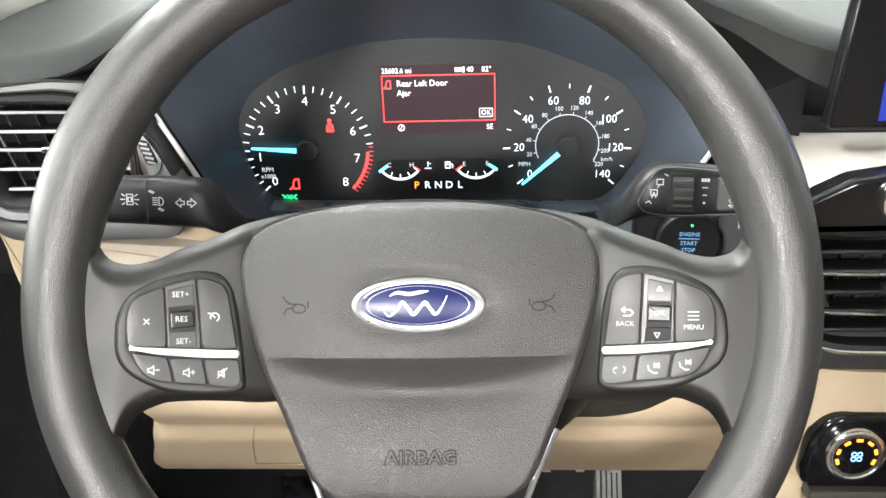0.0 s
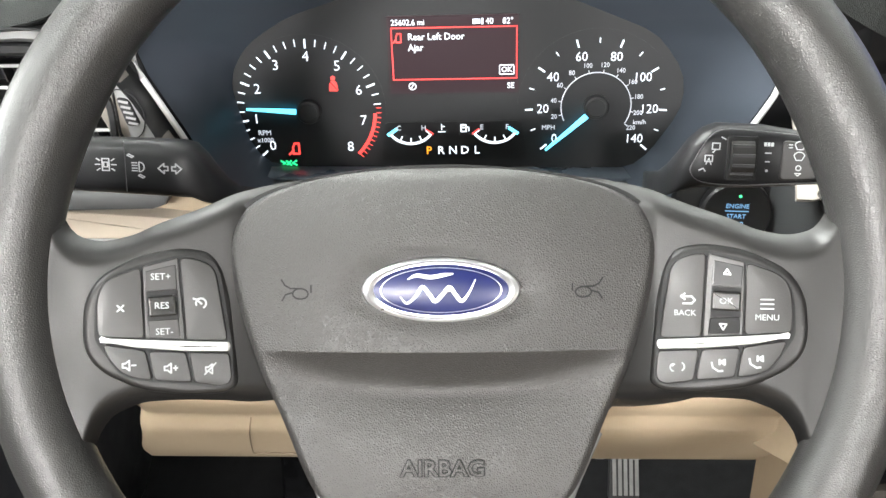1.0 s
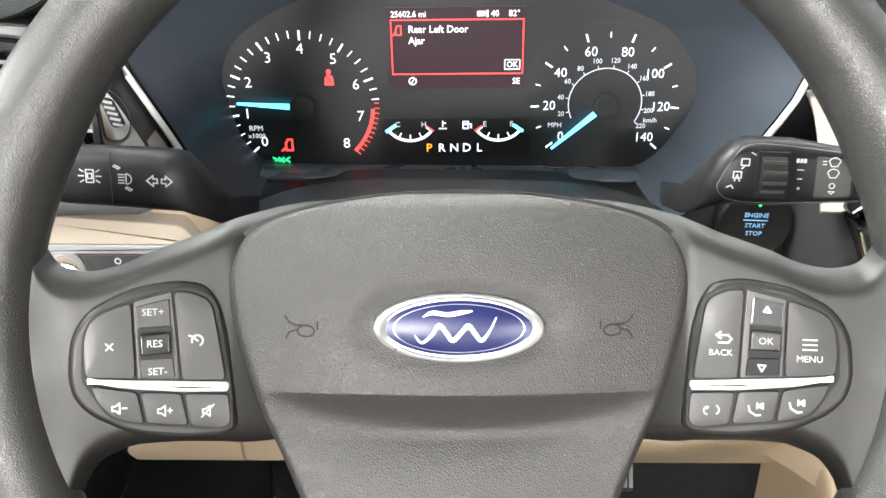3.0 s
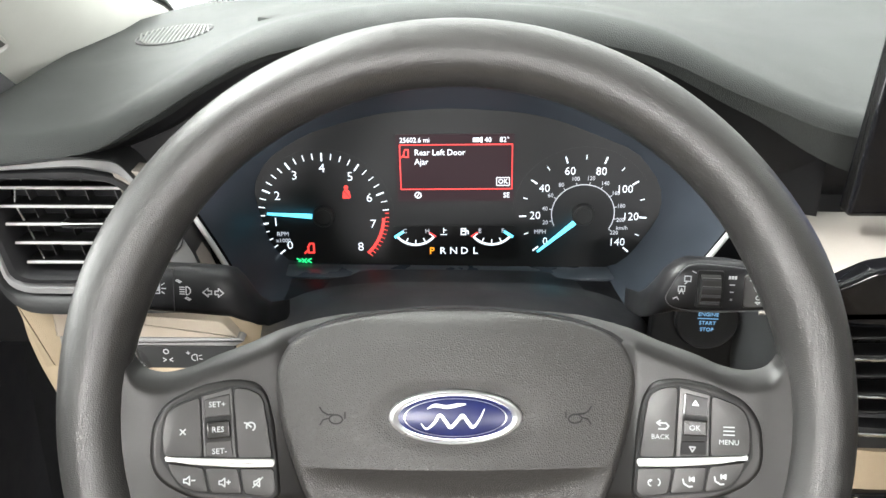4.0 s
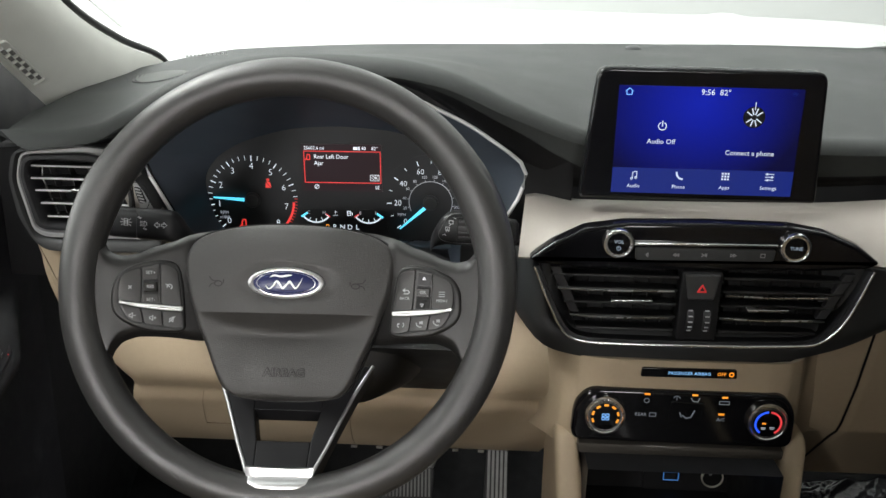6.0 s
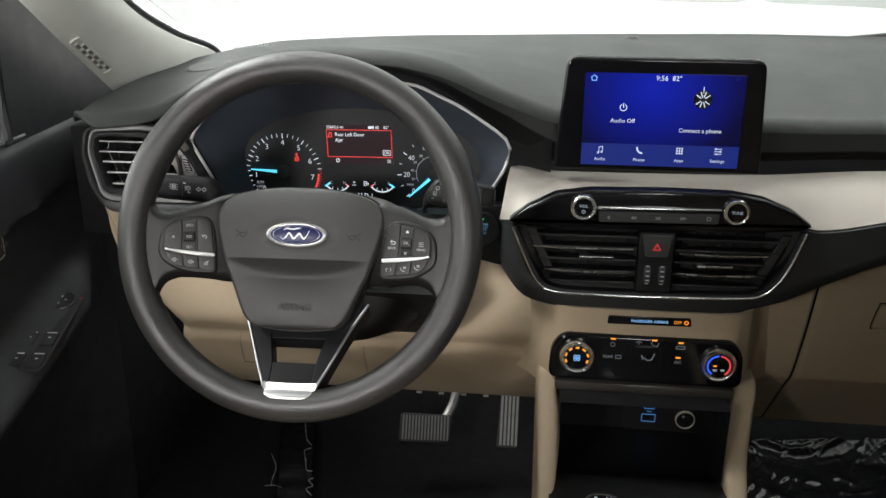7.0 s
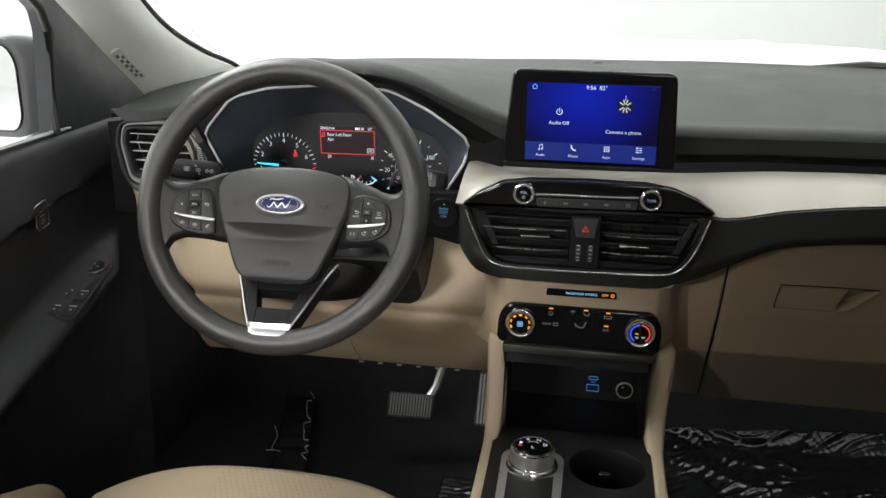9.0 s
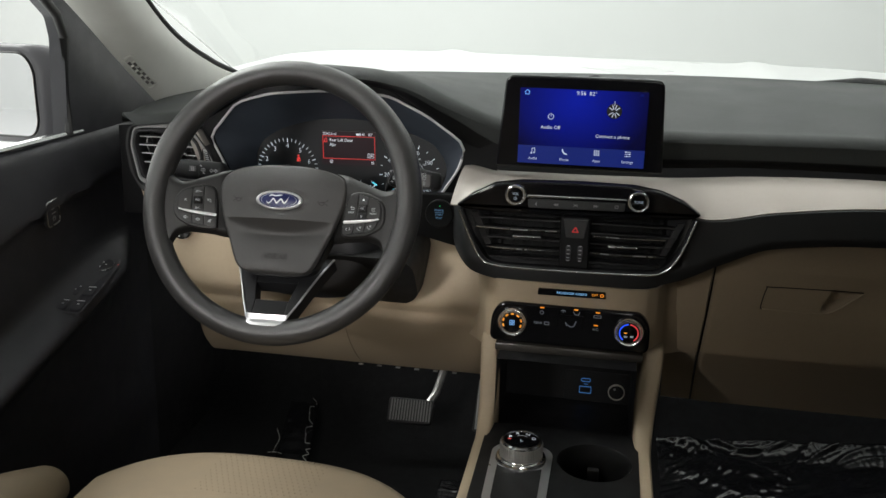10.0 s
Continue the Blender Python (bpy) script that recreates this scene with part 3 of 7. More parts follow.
hexr = polar(rounded(HEX, 0.012, 4))
dial = polar(rounded(DIALS, 0.012, 4))
OUTER = [(-0.34, 0.712), (-0.25, 0.720), (-0.2, 0.733), (-0.1, 0.797), (0.0, 0.809), (0.07, 0.808), (0.126, 0.800), (0.19, 0.777), (0.262, 0.742), (0.262, 0.57), (-0.34, 0.57)]
outr = polar(OUTER)
binnacle = thing("instrument_binnacle", "black hooded instrument binnacle with a thin silver edge", "instrument hood")
rows = []
for s, y in ((0.0, 0.229), (0.02, 0.232), (0.25, 0.252), (0.55, 0.285), (0.85, 0.312), (1.0, 0.3215)):
    rows.append([((h.x * (1 - s) + d.x * s), y, (h.y * (1 - s) + d.y * s)) for h, d in zip(hexr, dial)])
part("lining", rings(rows, None, False, False), HOOD, binnacle, "smooth blue-black lining", smooth=60)
# the ledge's lighter blue-grey paints the sky reflected in it
part("sill", block(-0.130, 0.289, 0.5925, 0.146, 0.3122, 0.5985, 0.0015), mat("sill_sky_tint", (0.085, 0.098, 0.118), 0.3, vary=0.03), binnacle, "smooth ledge under the dials, sky reflection in its blue-grey")
part("cowl", block(-0.132, 0.236, 0.590, 0.148, 0.2885, 0.5972, 0.002), SPOKE, binnacle, "black cowl in front of the ledge")
part("fascia", rings([[(p.x, 0.2305, p.y) for p in hexr], [(p.x, 0.2325, p.y) for p in outr]], None, False, False), SPOKE, binnacle)
top_edge = [p for p in hexr[72:] + hexr[:72] if p.y > 0.606]
part("edge_strip", tube([(p.x - 0.0015 * (p.x < -0.14), 0.2225, p.y) for p in top_edge], 0.0021, 8), EDGE, binnacle, "thin silver edge strip", smooth=60)

# ---- steering wheel ----
WHEEL = facing(0.0082, -0.0004, 0.6662, 23.8, -0.9) @ pose(0, 0, 0, 0, 0, 1.1)
wheel = thing("steering_wheel", "black three-spoke steering wheel with grained urethane rim", "steering wheel", m=WHEEL)
R_RIM = 0.1708


def mm(pts):
    return [(x / 1000, y / 1000) for x, y in pts]


def mirrored(pts, sign):
    """An outline given for the right-hand side, on either side."""
    return [(sign * x, y) for x, y in pts]


def rim_grip(deg):
    """The rim's thickness: fuller at the thumb rests above the side spokes."""
    off = min(abs(((deg - a + 180) % 360) - 180) for a in (24, 156))
    return 0.0162 + 0.0016 * math.exp(-(off / 13) ** 2)


rows = []
for i in range(180):
    deg = 2 * i
    c = Vector((math.cos(radians(deg)), math.sin(radians(deg)), 0))
    g = rim_grip(deg)
    rows.append([c * (R_RIM + g * 0.98 * math.cos(b)) + Vector((0, 0, g * 1.03 * math.sin(b))) for b in [2 * math.pi * j / 28 for j in range(28)]])
rows.append(rows[0])
part("rim", rings(rows, None, False, False), RIM, wheel, "black grained rim", smooth=80)

# airbag cover: outline and crowned face; an overhanging lip under the badge
HALF = [(0, 49.5), (25, 48.4), (50, 45.2), (71, 39.6), (82, 32.5), (87, 24), (87.6, 14), (84, -5), (75.4, -31), (66, -53), (57, -75), (50.5, -86), (40, -92.6), (20, -95.2)]
hub_line = smooth_line(mm(HALF + [(0, -95.6)] + [(-x, y) for x, y in reversed(HALF[1:])]), 4, True)
hub_line = ccw([(p[0], p[1]) for p in hub_line])
LIP_Y = -0.0243
BY = 0.0004


def hub_height(x, y):
    z = 0.0042 - 0.0105 * (x / 0.085) ** 2
    if y > 0:
        z -= 0.013 * (y / 0.0495) ** 2.4
    drop = 0.0150 * max(0.0, 1 - (x / 0.0735) ** 2)
    foot = -0.0425 + 0.0142 * (x / 0.0735) ** 2
    t = max(0.0, min(1.0, (y - foot) / (LIP_Y - foot))) if abs(x) < 0.0735 else 1.0
    z -= drop * (1 - t ** 1.35)
    s = max(0.0, min(1.0, (-0.042 - y) / 0.034))
    z += drop * 0.6 * (1 - (1 - s) ** 2) - 0.0025 * max(0.0, (-0.080 - y) / 0.0155) ** 2
    badge = math.hypot(x / 0.031, (y - BY) / 0.0128)
    t = max(0.0, min(1.0, (1.42 - badge) / 0.42))
    return z - 0.0030 * t * t * (3 - 2 * t)


def hub_cover():
    """The cover's skin in rows from foot to top, crowded at the lip, and its skirt."""
    ys = [p[1] for p in hub_line]
    y0, y1 = min(ys) + 1e-4, max(ys) - 1e-4
    levels = sorted([y0 + (y1 - y0) * (0.5 - 0.5 * math.cos(math.pi * k / 70)) for k in range(71)] + [LIP_Y + 0.0005 * k + 0.00013 for k in range(-6, 5)])
    rws = []
    for y in levels:
        xs = []
        for i in range(len(hub_line)):
            (xa, ya), (xb, yb) = hub_line[i - 1], hub_line[i]
            if (ya - y) * (yb - y) < 0:
                xs.append(xa + (xb - xa) * (y - ya) / (yb - ya))
        xl, xr = min(xs), max(xs)
        row = []
        for k in range(65):
            x = xl + (xr - xl) * (0.5 - 0.5 * math.cos(math.pi * k / 64))
            e = min(1.0, min(x - xl, xr - x, (y - y0) * 0.9, (y1 - y) * 0.9) / 0.0050)
            row.append((x, y, hub_height(x, y) - 0.0045 * (1 - e) ** 2.2))
        rws.append(row)
    bm = rings(rws, None, closed=False)
    plate(inset(hub_line, 0.0003), -0.030, -0.014, bm=bm)
    return bm


part("airbag_cover", hub_cover(), HUB, wheel, "black grained airbag cover", smooth=50)
part("cover_skirt", rings([[(x, y, z) for x, y in inset(hub_line, d)] for d, z in ((-0.0009, -0.030), (-0.0009, -0.0125), (0.0030, -0.0125))], None, False, False), FLATB, wheel, "dark gap round the cover", smooth=50)

# badge: bright ring, blue oval with a thin pale line, plain white flourish
badge = part("badge", lathe([(0.0310, -0.003), (0.0312, 0.0022), (0.0306, 0.0036), (0.0288, 0.0044), (0.0274, 0.0038), (0.0266, 0.0028)], 72, sy=0.408, cy=BY), BRIGHT, wheel, "oval badge with a bright metal ring")
part("oval", lathe([(0.0267, 0.0008), (0.0267, 0.0030), (0.02, 0.0040), (0.01, 0.0046), (0.0005, 0.0048)], 72, sy=0.375, cy=BY), BLUE, badge, "deep blue enamel oval")
part("ring_line", rings([[(r * math.cos(2 * math.pi * j / 72), BY + r * 0.372 * math.sin(2 * math.pi * j / 72), z) for j in range(72)] for r, z in ((0.0240, 0.0030), (0.0240, 0.0038), (0.0235, 0.0039), (0.0235, 0.0030))], None, False, False), BRIGHT, badge, "thin pale line")


def ribbon(pts, widths, z0, z1):
    """A flowing stroke whose width swells and fades."""
    line = smooth_line([(x / 1000, y / 1000, 0) for x, y in pts], 7)
    n = len(line)
    left, right = [], []
    for i, p in enumerate(line):
        a, b = Vector(line[max(0, i - 1)]), Vector(line[min(n - 1, i + 1)])
        d = (b - a).normalized()
        w = curve_at(widths, i / (n - 1)) / 2000
        left.append((p[0] - d.y * w, p[1] + d.x * w))
        right.append((p[0] + d.y * w, p[1] - d.x * w))
    return rings([[(x, y, z) for (x, y) in pair] for z in (z0, z1) for pair in (left + right[::-1],)])


SWELL = [(0, 0.4), (0.3, 1.5), (0.7, 1.6), (1, 0.4)]
for k, pts in enumerate(([(-13.0, 4.8), (-9.5, 6.3), (-4, 5.6), (1, 6.4), (5.0, 6.9)],
                         [(-16.0, -2.0), (-13.4, -4.6), (-9.8, -1.8), (-7.2, 1.8), (-4.4, -1.2), (-2.2, -3.8), (1.0, -0.8), (3.4, 1.6), (6.0, -1.6), (8.2, -3.8), (11.0, -0.6), (13.6, 4.6)])):
    part("plain_mark", ribbon(pts, SWELL, 0.0040, 0.0052 + 0.0001 * k), WHITE, badge, "plain white flourish")

FAINT = mat("faint_dark", (0.009, 0.009, 0.009), 0.7, vary=0.1, spec=0.2)
# bolder dark copy underneath paints the shade in the letters' sunk outline
for bold, lift, material in ((0.0005, 0.0001, FAINT), (0.0, 0.0006, HUB)):
    word = letters("AIRBAG", 0.0090, 0.0, -0.0722, 0.0, 0.0006, wide=1.08, bold=bold)
    for v in word.vertices:
        v.co.z += hub_height(v.co.x, v.co.y) + lift
    part("writing", word, material, wheel, "raised word on the cover")
for sg in (-1, 1):
    horn = [[(64.0, 4.4), (62.6, 2.2), (60.4, 1.0), (52.0, 0.8)], [(63.8, -4.0), (62.4, -1.6), (59.0, -0.6)], arc(56.2, -1.2, 3.2, 0, 360, 14, ry=2.1), [(51.8, 2.2), (51.8, -0.6)]]
    for line in horn:
        pts = mirrored([(px / 1000, (py + 0.2) / 1000) for px, py in line], sg)
        for a, b in zip(pts, pts[1:]):
            part("horn_mark", strokes([[a, b]], 0.0006, hub_height((a[0] + b[0]) / 2, (a[1] + b[1]) / 2) + 0.0002, 0.0013), FAINT, wheel)

# side spokes: swept arms that rise towards the rim
ARM_TOP = [(0.030, 0.0475), (0.060, 0.0455), (0.083, 0.0405), (0.100, 0.0335), (0.117, 0.0272), (0.127, 0.0228), (0.138, 0.0207), (0.146, 0.0222), (0.151, 0.0268), (0.155, 0.0370), (0.158, 0.052), (0.162, 0.066)]
ARM_LOW = [(0.030, -0.0500), (0.079, -0.0487), (0.092, -0.0470), (0.112, -0.0460), (0.122, -0.0462), (0.129, -0.0482), (0.135, -0.0510), (0.141, -0.0590), (0.1445, -0.0700), (0.148, -0.083), (0.152, -0.092)]
POD_RISE = math.tan(radians(12.1))


def arm(sign):
    def at(u, v):
        x = 0.045 + 0.117 * u
        top, low = curve_at(ARM_TOP, x), curve_at(ARM_LOW, x)
        y = low + (top - low) * v
        zc = -0.0083 + POD_RISE * max(0.0, x - 0.0863) - 0.6 * max(0.0, 0.0863 - x) - 0.10 * max(0.0, x - 0.142)
        d = min(v, 1 - v) * (top - low)
        e = max(0.0, 1 - d / 0.011)
        return sign * x, y, zc - 0.010 * e ** 2.4
    return sheet(at if sign > 0 else (lambda u, v: at(u, 1 - v)), 50, 60, 0.010)


for sg in (-1, 1):
    part("spoke", arm(sg), ARMM, wheel, "smooth dark spoke", smooth=70)

# lower spoke: a dark web that slopes back from the rim, with a window and bright edges
WEB = Matrix.Translation((0, -0.1495, 0.003)) @ pose(0, 0, 0, -29.5, 0, 0)
for sg in (-1, 1):
    part("lower_arm", plate(mm(mirrored([(27.5, -4), (35.5, 20), (45.5, 46), (55, 69), (67, 94), (30, 94), (28, 52), (22, 25), (21, -4)], sg)), -0.022, 0.0, 0.0012), SPOKE, wheel, "dark lower spoke web", m=WEB, smooth=50)
    part("lower_trim", tube(smooth_line([(sg * x / 1000, y / 1000, 0.0006) for x, y in ((26.5, -2), (29, 4), (36, 20), (46, 46), (55.5, 69), (68, 94))], 5), 0.0016, 8, flat=0.7), TRIM, wheel, "thin bright edge of the lower spoke", m=WEB, smooth=70)
part("lower_bridge", plate(mm([(-21, -4), (21, -4), (22, 25), (-22, 25)]), -0.022, -0.0004, 0.0008), SPOKE, wheel, "dark lower spoke web", m=WEB, smooth=50)
part("lower_bridge", plate(mm([(-28, 52), (28, 52), (30, 94), (-30, 94)]), -0.022, -0.0004, 0.0008), SPOKE, wheel, "dark lower spoke web", m=WEB, smooth=50)


def foot_plate(u, v):
    a = 2 * u - 1
    y = -0.1475 - 0.0145 * v + 0.0010 * a * a
    half = 0.0275 - 0.0050 * v ** 2
    r = max(-0.0165, min(0.0, -(y + R_RIM))) if y > -R_RIM else 0.0
    z = 0.0172 * math.sqrt(max(0.0, 1 - (r / 0.0168) ** 2)) * 0.75 + 0.0046
    return half * a, y, z - 0.0016 * abs(a) ** 6 - 0.0012 * max(0, v - 0.8) * 5


part("lower_plate", sheet(lambda u, v: foot_plate(u, 1 - v), 24, 14, 0.006), BRIGHT, wheel, "satin silver foot plate", smooth=60)


# button pods, drawn for the right-hand side in a frame tilted with the spoke
POD_BODY = [(57, -18), (56, -3), (50, 7), (35, 14.8), (18, 17.8), (7, 15.8), (2.5, 9), (-0.5, -3), (-3.5, -39), (2, -42), (16, -42.3), (35, -39.5), (49, -32.3), (55, -26)]
POD_GAP = [(52, -18), (51.6, -5), (50, 2), (45.4, 7), (33.5, 11.6), (19, 15.1), (11.5, 14.6), (5.2, 11.8), (3.0, 7.6), (-1.0, -20), (-1.6, -36), (0.4, -39), (4, -39.6), (14.5, -37.8), (30, -36), (38.5, -34.6), (43.4, -32), (49.6, -22)]
KEY_OUTER = [(33.7, 10.3), (44.2, 6.5), (48.2, 3.6), (50.1, -0.8), (50.8, -7.7), (50.3, -16.9), (32.9, -18.2)]
KEY_INNER = [(0.4, -20.2), (2.6, -5), (4.5, 7.4), (6.6, 10.8), (12.4, 13.5), (18.7, 14.1), (16.7, -19.6)]
ROCKER = [(19.3, 13.9), (33.1, 10.5), (32.4, -18.3), (17.2, -19.2)]
BAR = [(0, -20.7), (33, -18.7), (49.8, -17.3), (50.0, -18.1), (43.8, -20), (38, -21.3), (33.2, -22.0), (16, -23.8), (0.3, -24.4), (-0.6, -22.4)]
LOWER = ([(0, -25.2), (15.8, -24.3), (13.7, -36.7), (3, -38.5), (0.3, -37.4), (-0.9, -35)], [(16.9, -24.2), (31.5, -23.2), (29.2, -35.0), (14.7, -36.5)], [(32.6, -23.0), (48.6, -20.0), (46.4, -26), (42.1, -31.5), (37.4, -33.7), (30.2, -34.9)])


def pod(sign):
    m = Matrix.Translation((sign * 0.0863, 0, -0.0043)) @ pose(0, 0, 0, 0, -sign * 12.1, 0)
    p = part("button_pod", plate(rounded(mm(mirrored(POD_BODY, sign)), 0.006), -0.007, -0.0014, 0.0024), ARMM, wheel, "dark button pod", m=m, smooth=60)
    part("key_gap", plate(rounded(mm(mirrored(POD_GAP, sign)), 0.003), -0.003, -0.0010), FLATB, p)
    part("button", plate(rounded(mm(mirrored(KEY_OUTER, sign)), 0.0025), -0.003, 0.0002, 0.00035, 0.0003), BUTTON, p)
    part("button", plate(rounded(mm(mirrored(KEY_INNER, sign)), 0.0025), -0.003, 0.0002, 0.0006, 0.0003), BUTTON, p)
    part("rocker", plate(rounded(mm(mirrored(ROCKER, sign)), 0.0008), -0.003, -0.0004, 0.0004), GRILLE_B, p, "satin grey rocker frame")
    part("accent_bar", plate(rounded(mm(mirrored(BAR, sign)), 0.0006), -0.003, 0.0010, 0.0012), BARM, p, "bright accent bar")
    for pts in LOWER:
        part("button", plate(rounded(mm(mirrored(pts, sign)), 0.0018), -0.003, 0.0002, 0.00035, 0.0002), BUTTON, p)
    return p


pod_l, pod_r = pod(-1), pod(1)
part("set_key", plate(rounded(mm(mirrored([(20.3, 11.2), (32.0, 8.6), (31.6, 0.6), (19.9, 1.1)], -1)), 0.0008), -0.002, 0.0004, 0.0003), BUTTON, pod_l)
part("set_key", plate(rounded(mm(mirrored([(19.6, -10.6), (31.2, -11.0), (31.0, -17.6), (18.8, -18.2)], -1)), 0.0008), -0.002, 0.0002, 0.0003), BUTTON, pod_l)
part("key_slot", plate(mm(mirrored([(19.6, 1.0), (31.8, 0.4), (31.4, -13.2), (19.4, -12.8)], -1)), -0.002, 0.0000), FLATB, pod_l)
part("centre_key", plate(rounded(mm(mirrored([(20.2, -1.0), (31.0, -1.7), (30.7, -9.6), (19.9, -9.0)], -1)), 0.0008), 0.0, 0.0024, 0.0007), CENTRE, pod_l, "raised dark centre key")
# grey base helps paint the reflection on the upper arrow key
part("arrow_key", plate(rounded(mm([(21.3, 11.2), (32.4, 8.7), (31.8, 0.6), (20.7, 1.3)]), 0.0008), -0.002, 0.0005, 0.0004), KEY_LIT, pod_r, "glossy arrow key, greyed for its reflection")
part("arrow_key", plate(rounded(mm([(19.9, -11.6), (31.3, -11.2), (31.2, -17.7), (19.2, -18.2)]), 0.0008), -0.002, 0.0002, 0.0004), FLATB, pod_r, "dark arrow key")
part("key_slot", plate(mm([(20.5, 0.9), (31.9, 0.2), (31.5, -11.2), (20.0, -11.4)]), -0.002, 0.0000), FLATB, pod_r)
part("centre_key", plate(rounded(mm([(20.7, -0.9), (31.6, -1.5), (31.2, -8.6), (20.3, -8.4)]), 0.0008), 0.0, 0.0022, 0.0007), CENTRE, pod_r, "raised dark centre key")
for txt, x, y, z in (("SET+", -26.0, 6.4, 0.7), ("RES", -25.6, -5.0, 2.7), ("SET-", -25.0, -15.6, 0.5)):
    part("writing", letters(txt, 0.0037, x / 1000, y / 1000, z / 1000), PRINT, pod_l)
for txt, x, y, z, sz in (("OK", 26.0, -4.8, 2.5, 3.6), ("BACK", 10.4, -9.8, 0.7, 3.3), ("MENU", 41.3, -11.2, 0.7, 3.3)):
    part("writing", letters(txt, sz / 1000, x / 1000, y / 1000, z / 1000), PRINT, pod_r)
ZB = 0.0008
part("cross_mark", strokes([mm([(-42.8, -7.0), (-40.4, -4.6)]), mm([(-42.8, -4.6), (-40.4, -7.0)])], 0.0006, ZB), PRINT, pod_l)
part("cruise_mark", strokes([arc(-0.0106, -0.0046, 0.0020, -60, 200, 10), mm([(-12.2, -3.2), (-10.4, -4.8)]), mm([(-13.6, -2.6), (-12.4, -3.0)])], 0.0007, ZB), PRINT, pod_l)
for k, (x, y) in enumerate(((-39.4, -28.6), (-23.4, -30.3), (-7.4, -31.2))):
    sp = [mm([(x - 1.9, y - 0.8), (x - 0.8, y - 0.8), (x + 0.7, y - 2.0), (x + 0.7, y + 2.0), (x - 0.8, y + 0.8), (x - 1.9, y + 0.8), (x - 1.9, y - 0.8)])]
    if k < 2:
        sp.append(mm([(x + 1.6, y), (x + 3.2, y)]))
    if k == 1:
        sp.append(mm([(x + 2.4, y - 0.9), (x + 2.4, y + 0.9)]))
    if k == 2:
        sp.append(mm([(x - 2.4, y - 2.2), (x + 2.2, y + 2.4)]))
    part("speaker_mark", strokes(sp, 0.0006, ZB), PRINT, pod_l)
part("return_mark", strokes([mm([(9.4, -3.2), (13.0, -3.2), (14.2, -4.6), (13.0, -6.0), (9.6, -6.0)]), mm([(10.4, -2.0), (8.8, -3.2), (10.4, -4.4)])], 0.0007, ZB), PRINT, pod_r)
part("menu_mark", strokes([mm([(38.9, y), (43.7, y)]) for y in (-4.1, -5.9, -7.7)], 0.0005, ZB), PRINT, pod_r)
part("arrow_mark", strokes([mm([(25.2, 5.8), (27.6, 5.6), (26.4, 7.6), (25.2, 5.8)])], 0.0006, 0.0010), WHITE, pod_r)
part("arrow_mark", strokes([mm([(23.6, -13.9), (26.2, -14.0), (24.9, -16.2), (23.6, -13.9)])], 0.0006, 0.0008), PRINT, pod_r)
part("voice_mark", strokes([mm([(5.6, -31.0), (6.4, -30.2)]), arc(0.0062, -0.0316, 0.0015, 100, 260, 6), arc(0.0084, -0.0312, 0.0018, -60, 60, 6)], 0.0006, ZB), PRINT, pod_r)
for cx0, cy0 in ((23.2, -30.6), (37.4, -28.8)):
    part("phone_mark", strokes([mm([(cx0 - 2.6, cy0 + 1.4), (cx0 - 2.2, cy0 - 0.6), (cx0, cy0 - 2.0), (cx0 + 1.6, cy0 - 1.8)]), mm([(cx0 + 0.8, cy0 + 1.6), (cx0 + 2.4, cy0 + 0.6), (cx0 + 2.4, cy0 + 2.6), (cx0 + 0.8, cy0 + 1.6)]), mm([(cx0 + 0.4, cy0 + 0.6), (cx0 + 0.4, cy0 + 2.6)])], 0.0007, ZB), PRINT, pod_r)

# ---- steering column shroud ----
column_shroud = thing("steering_column", "black plastic steering column shroud behind the wheel", "column shroud")
part("upper_shroud", rings([[(0.012 + w * math.copysign(abs(math.cos(radians(a))) ** 0.6, math.cos(radians(a))), y, 0.560 + h * math.copysign(abs(math.sin(radians(a))) ** 0.7, math.sin(radians(a)))) for a in range(0, 360, 8)]
                            for w, h, y in ((0.060, 0.036, 0.085), (0.080, 0.056, 0.092), (0.105, 0.067, 0.13), (0.128, 0.072, 0.19), (0.145, 0.066, 0.225), (0.150, 0.042, 0.26), (0.150, 0.04, 0.30))]), DARK, column_shroud, smooth=60)
part("lower_shroud", rings([[(x, min(0.26, y + 1.15 * (0.56 - z)), z) for x, z in rounded([(0.036, 0.575), (0.040, 0.50), (0.060, 0.468), (0.128, 0.461), (0.158, 0.486), (0.168, 0.575)], 0.032)] for y in (0.092, 0.098, 0.13, 0.24)]), RUBBER, column_shroud, smooth=50)

# ---- touch screen ----
SCREEN = facing(0.3826, 0.1919, 0.7577, 0.4) @ pose(0, 0, 0, 0, 0, 0.35)
screen = thing("touch_screen", "black framed touch screen showing a blue home page", "touch screen", m=SCREEN)


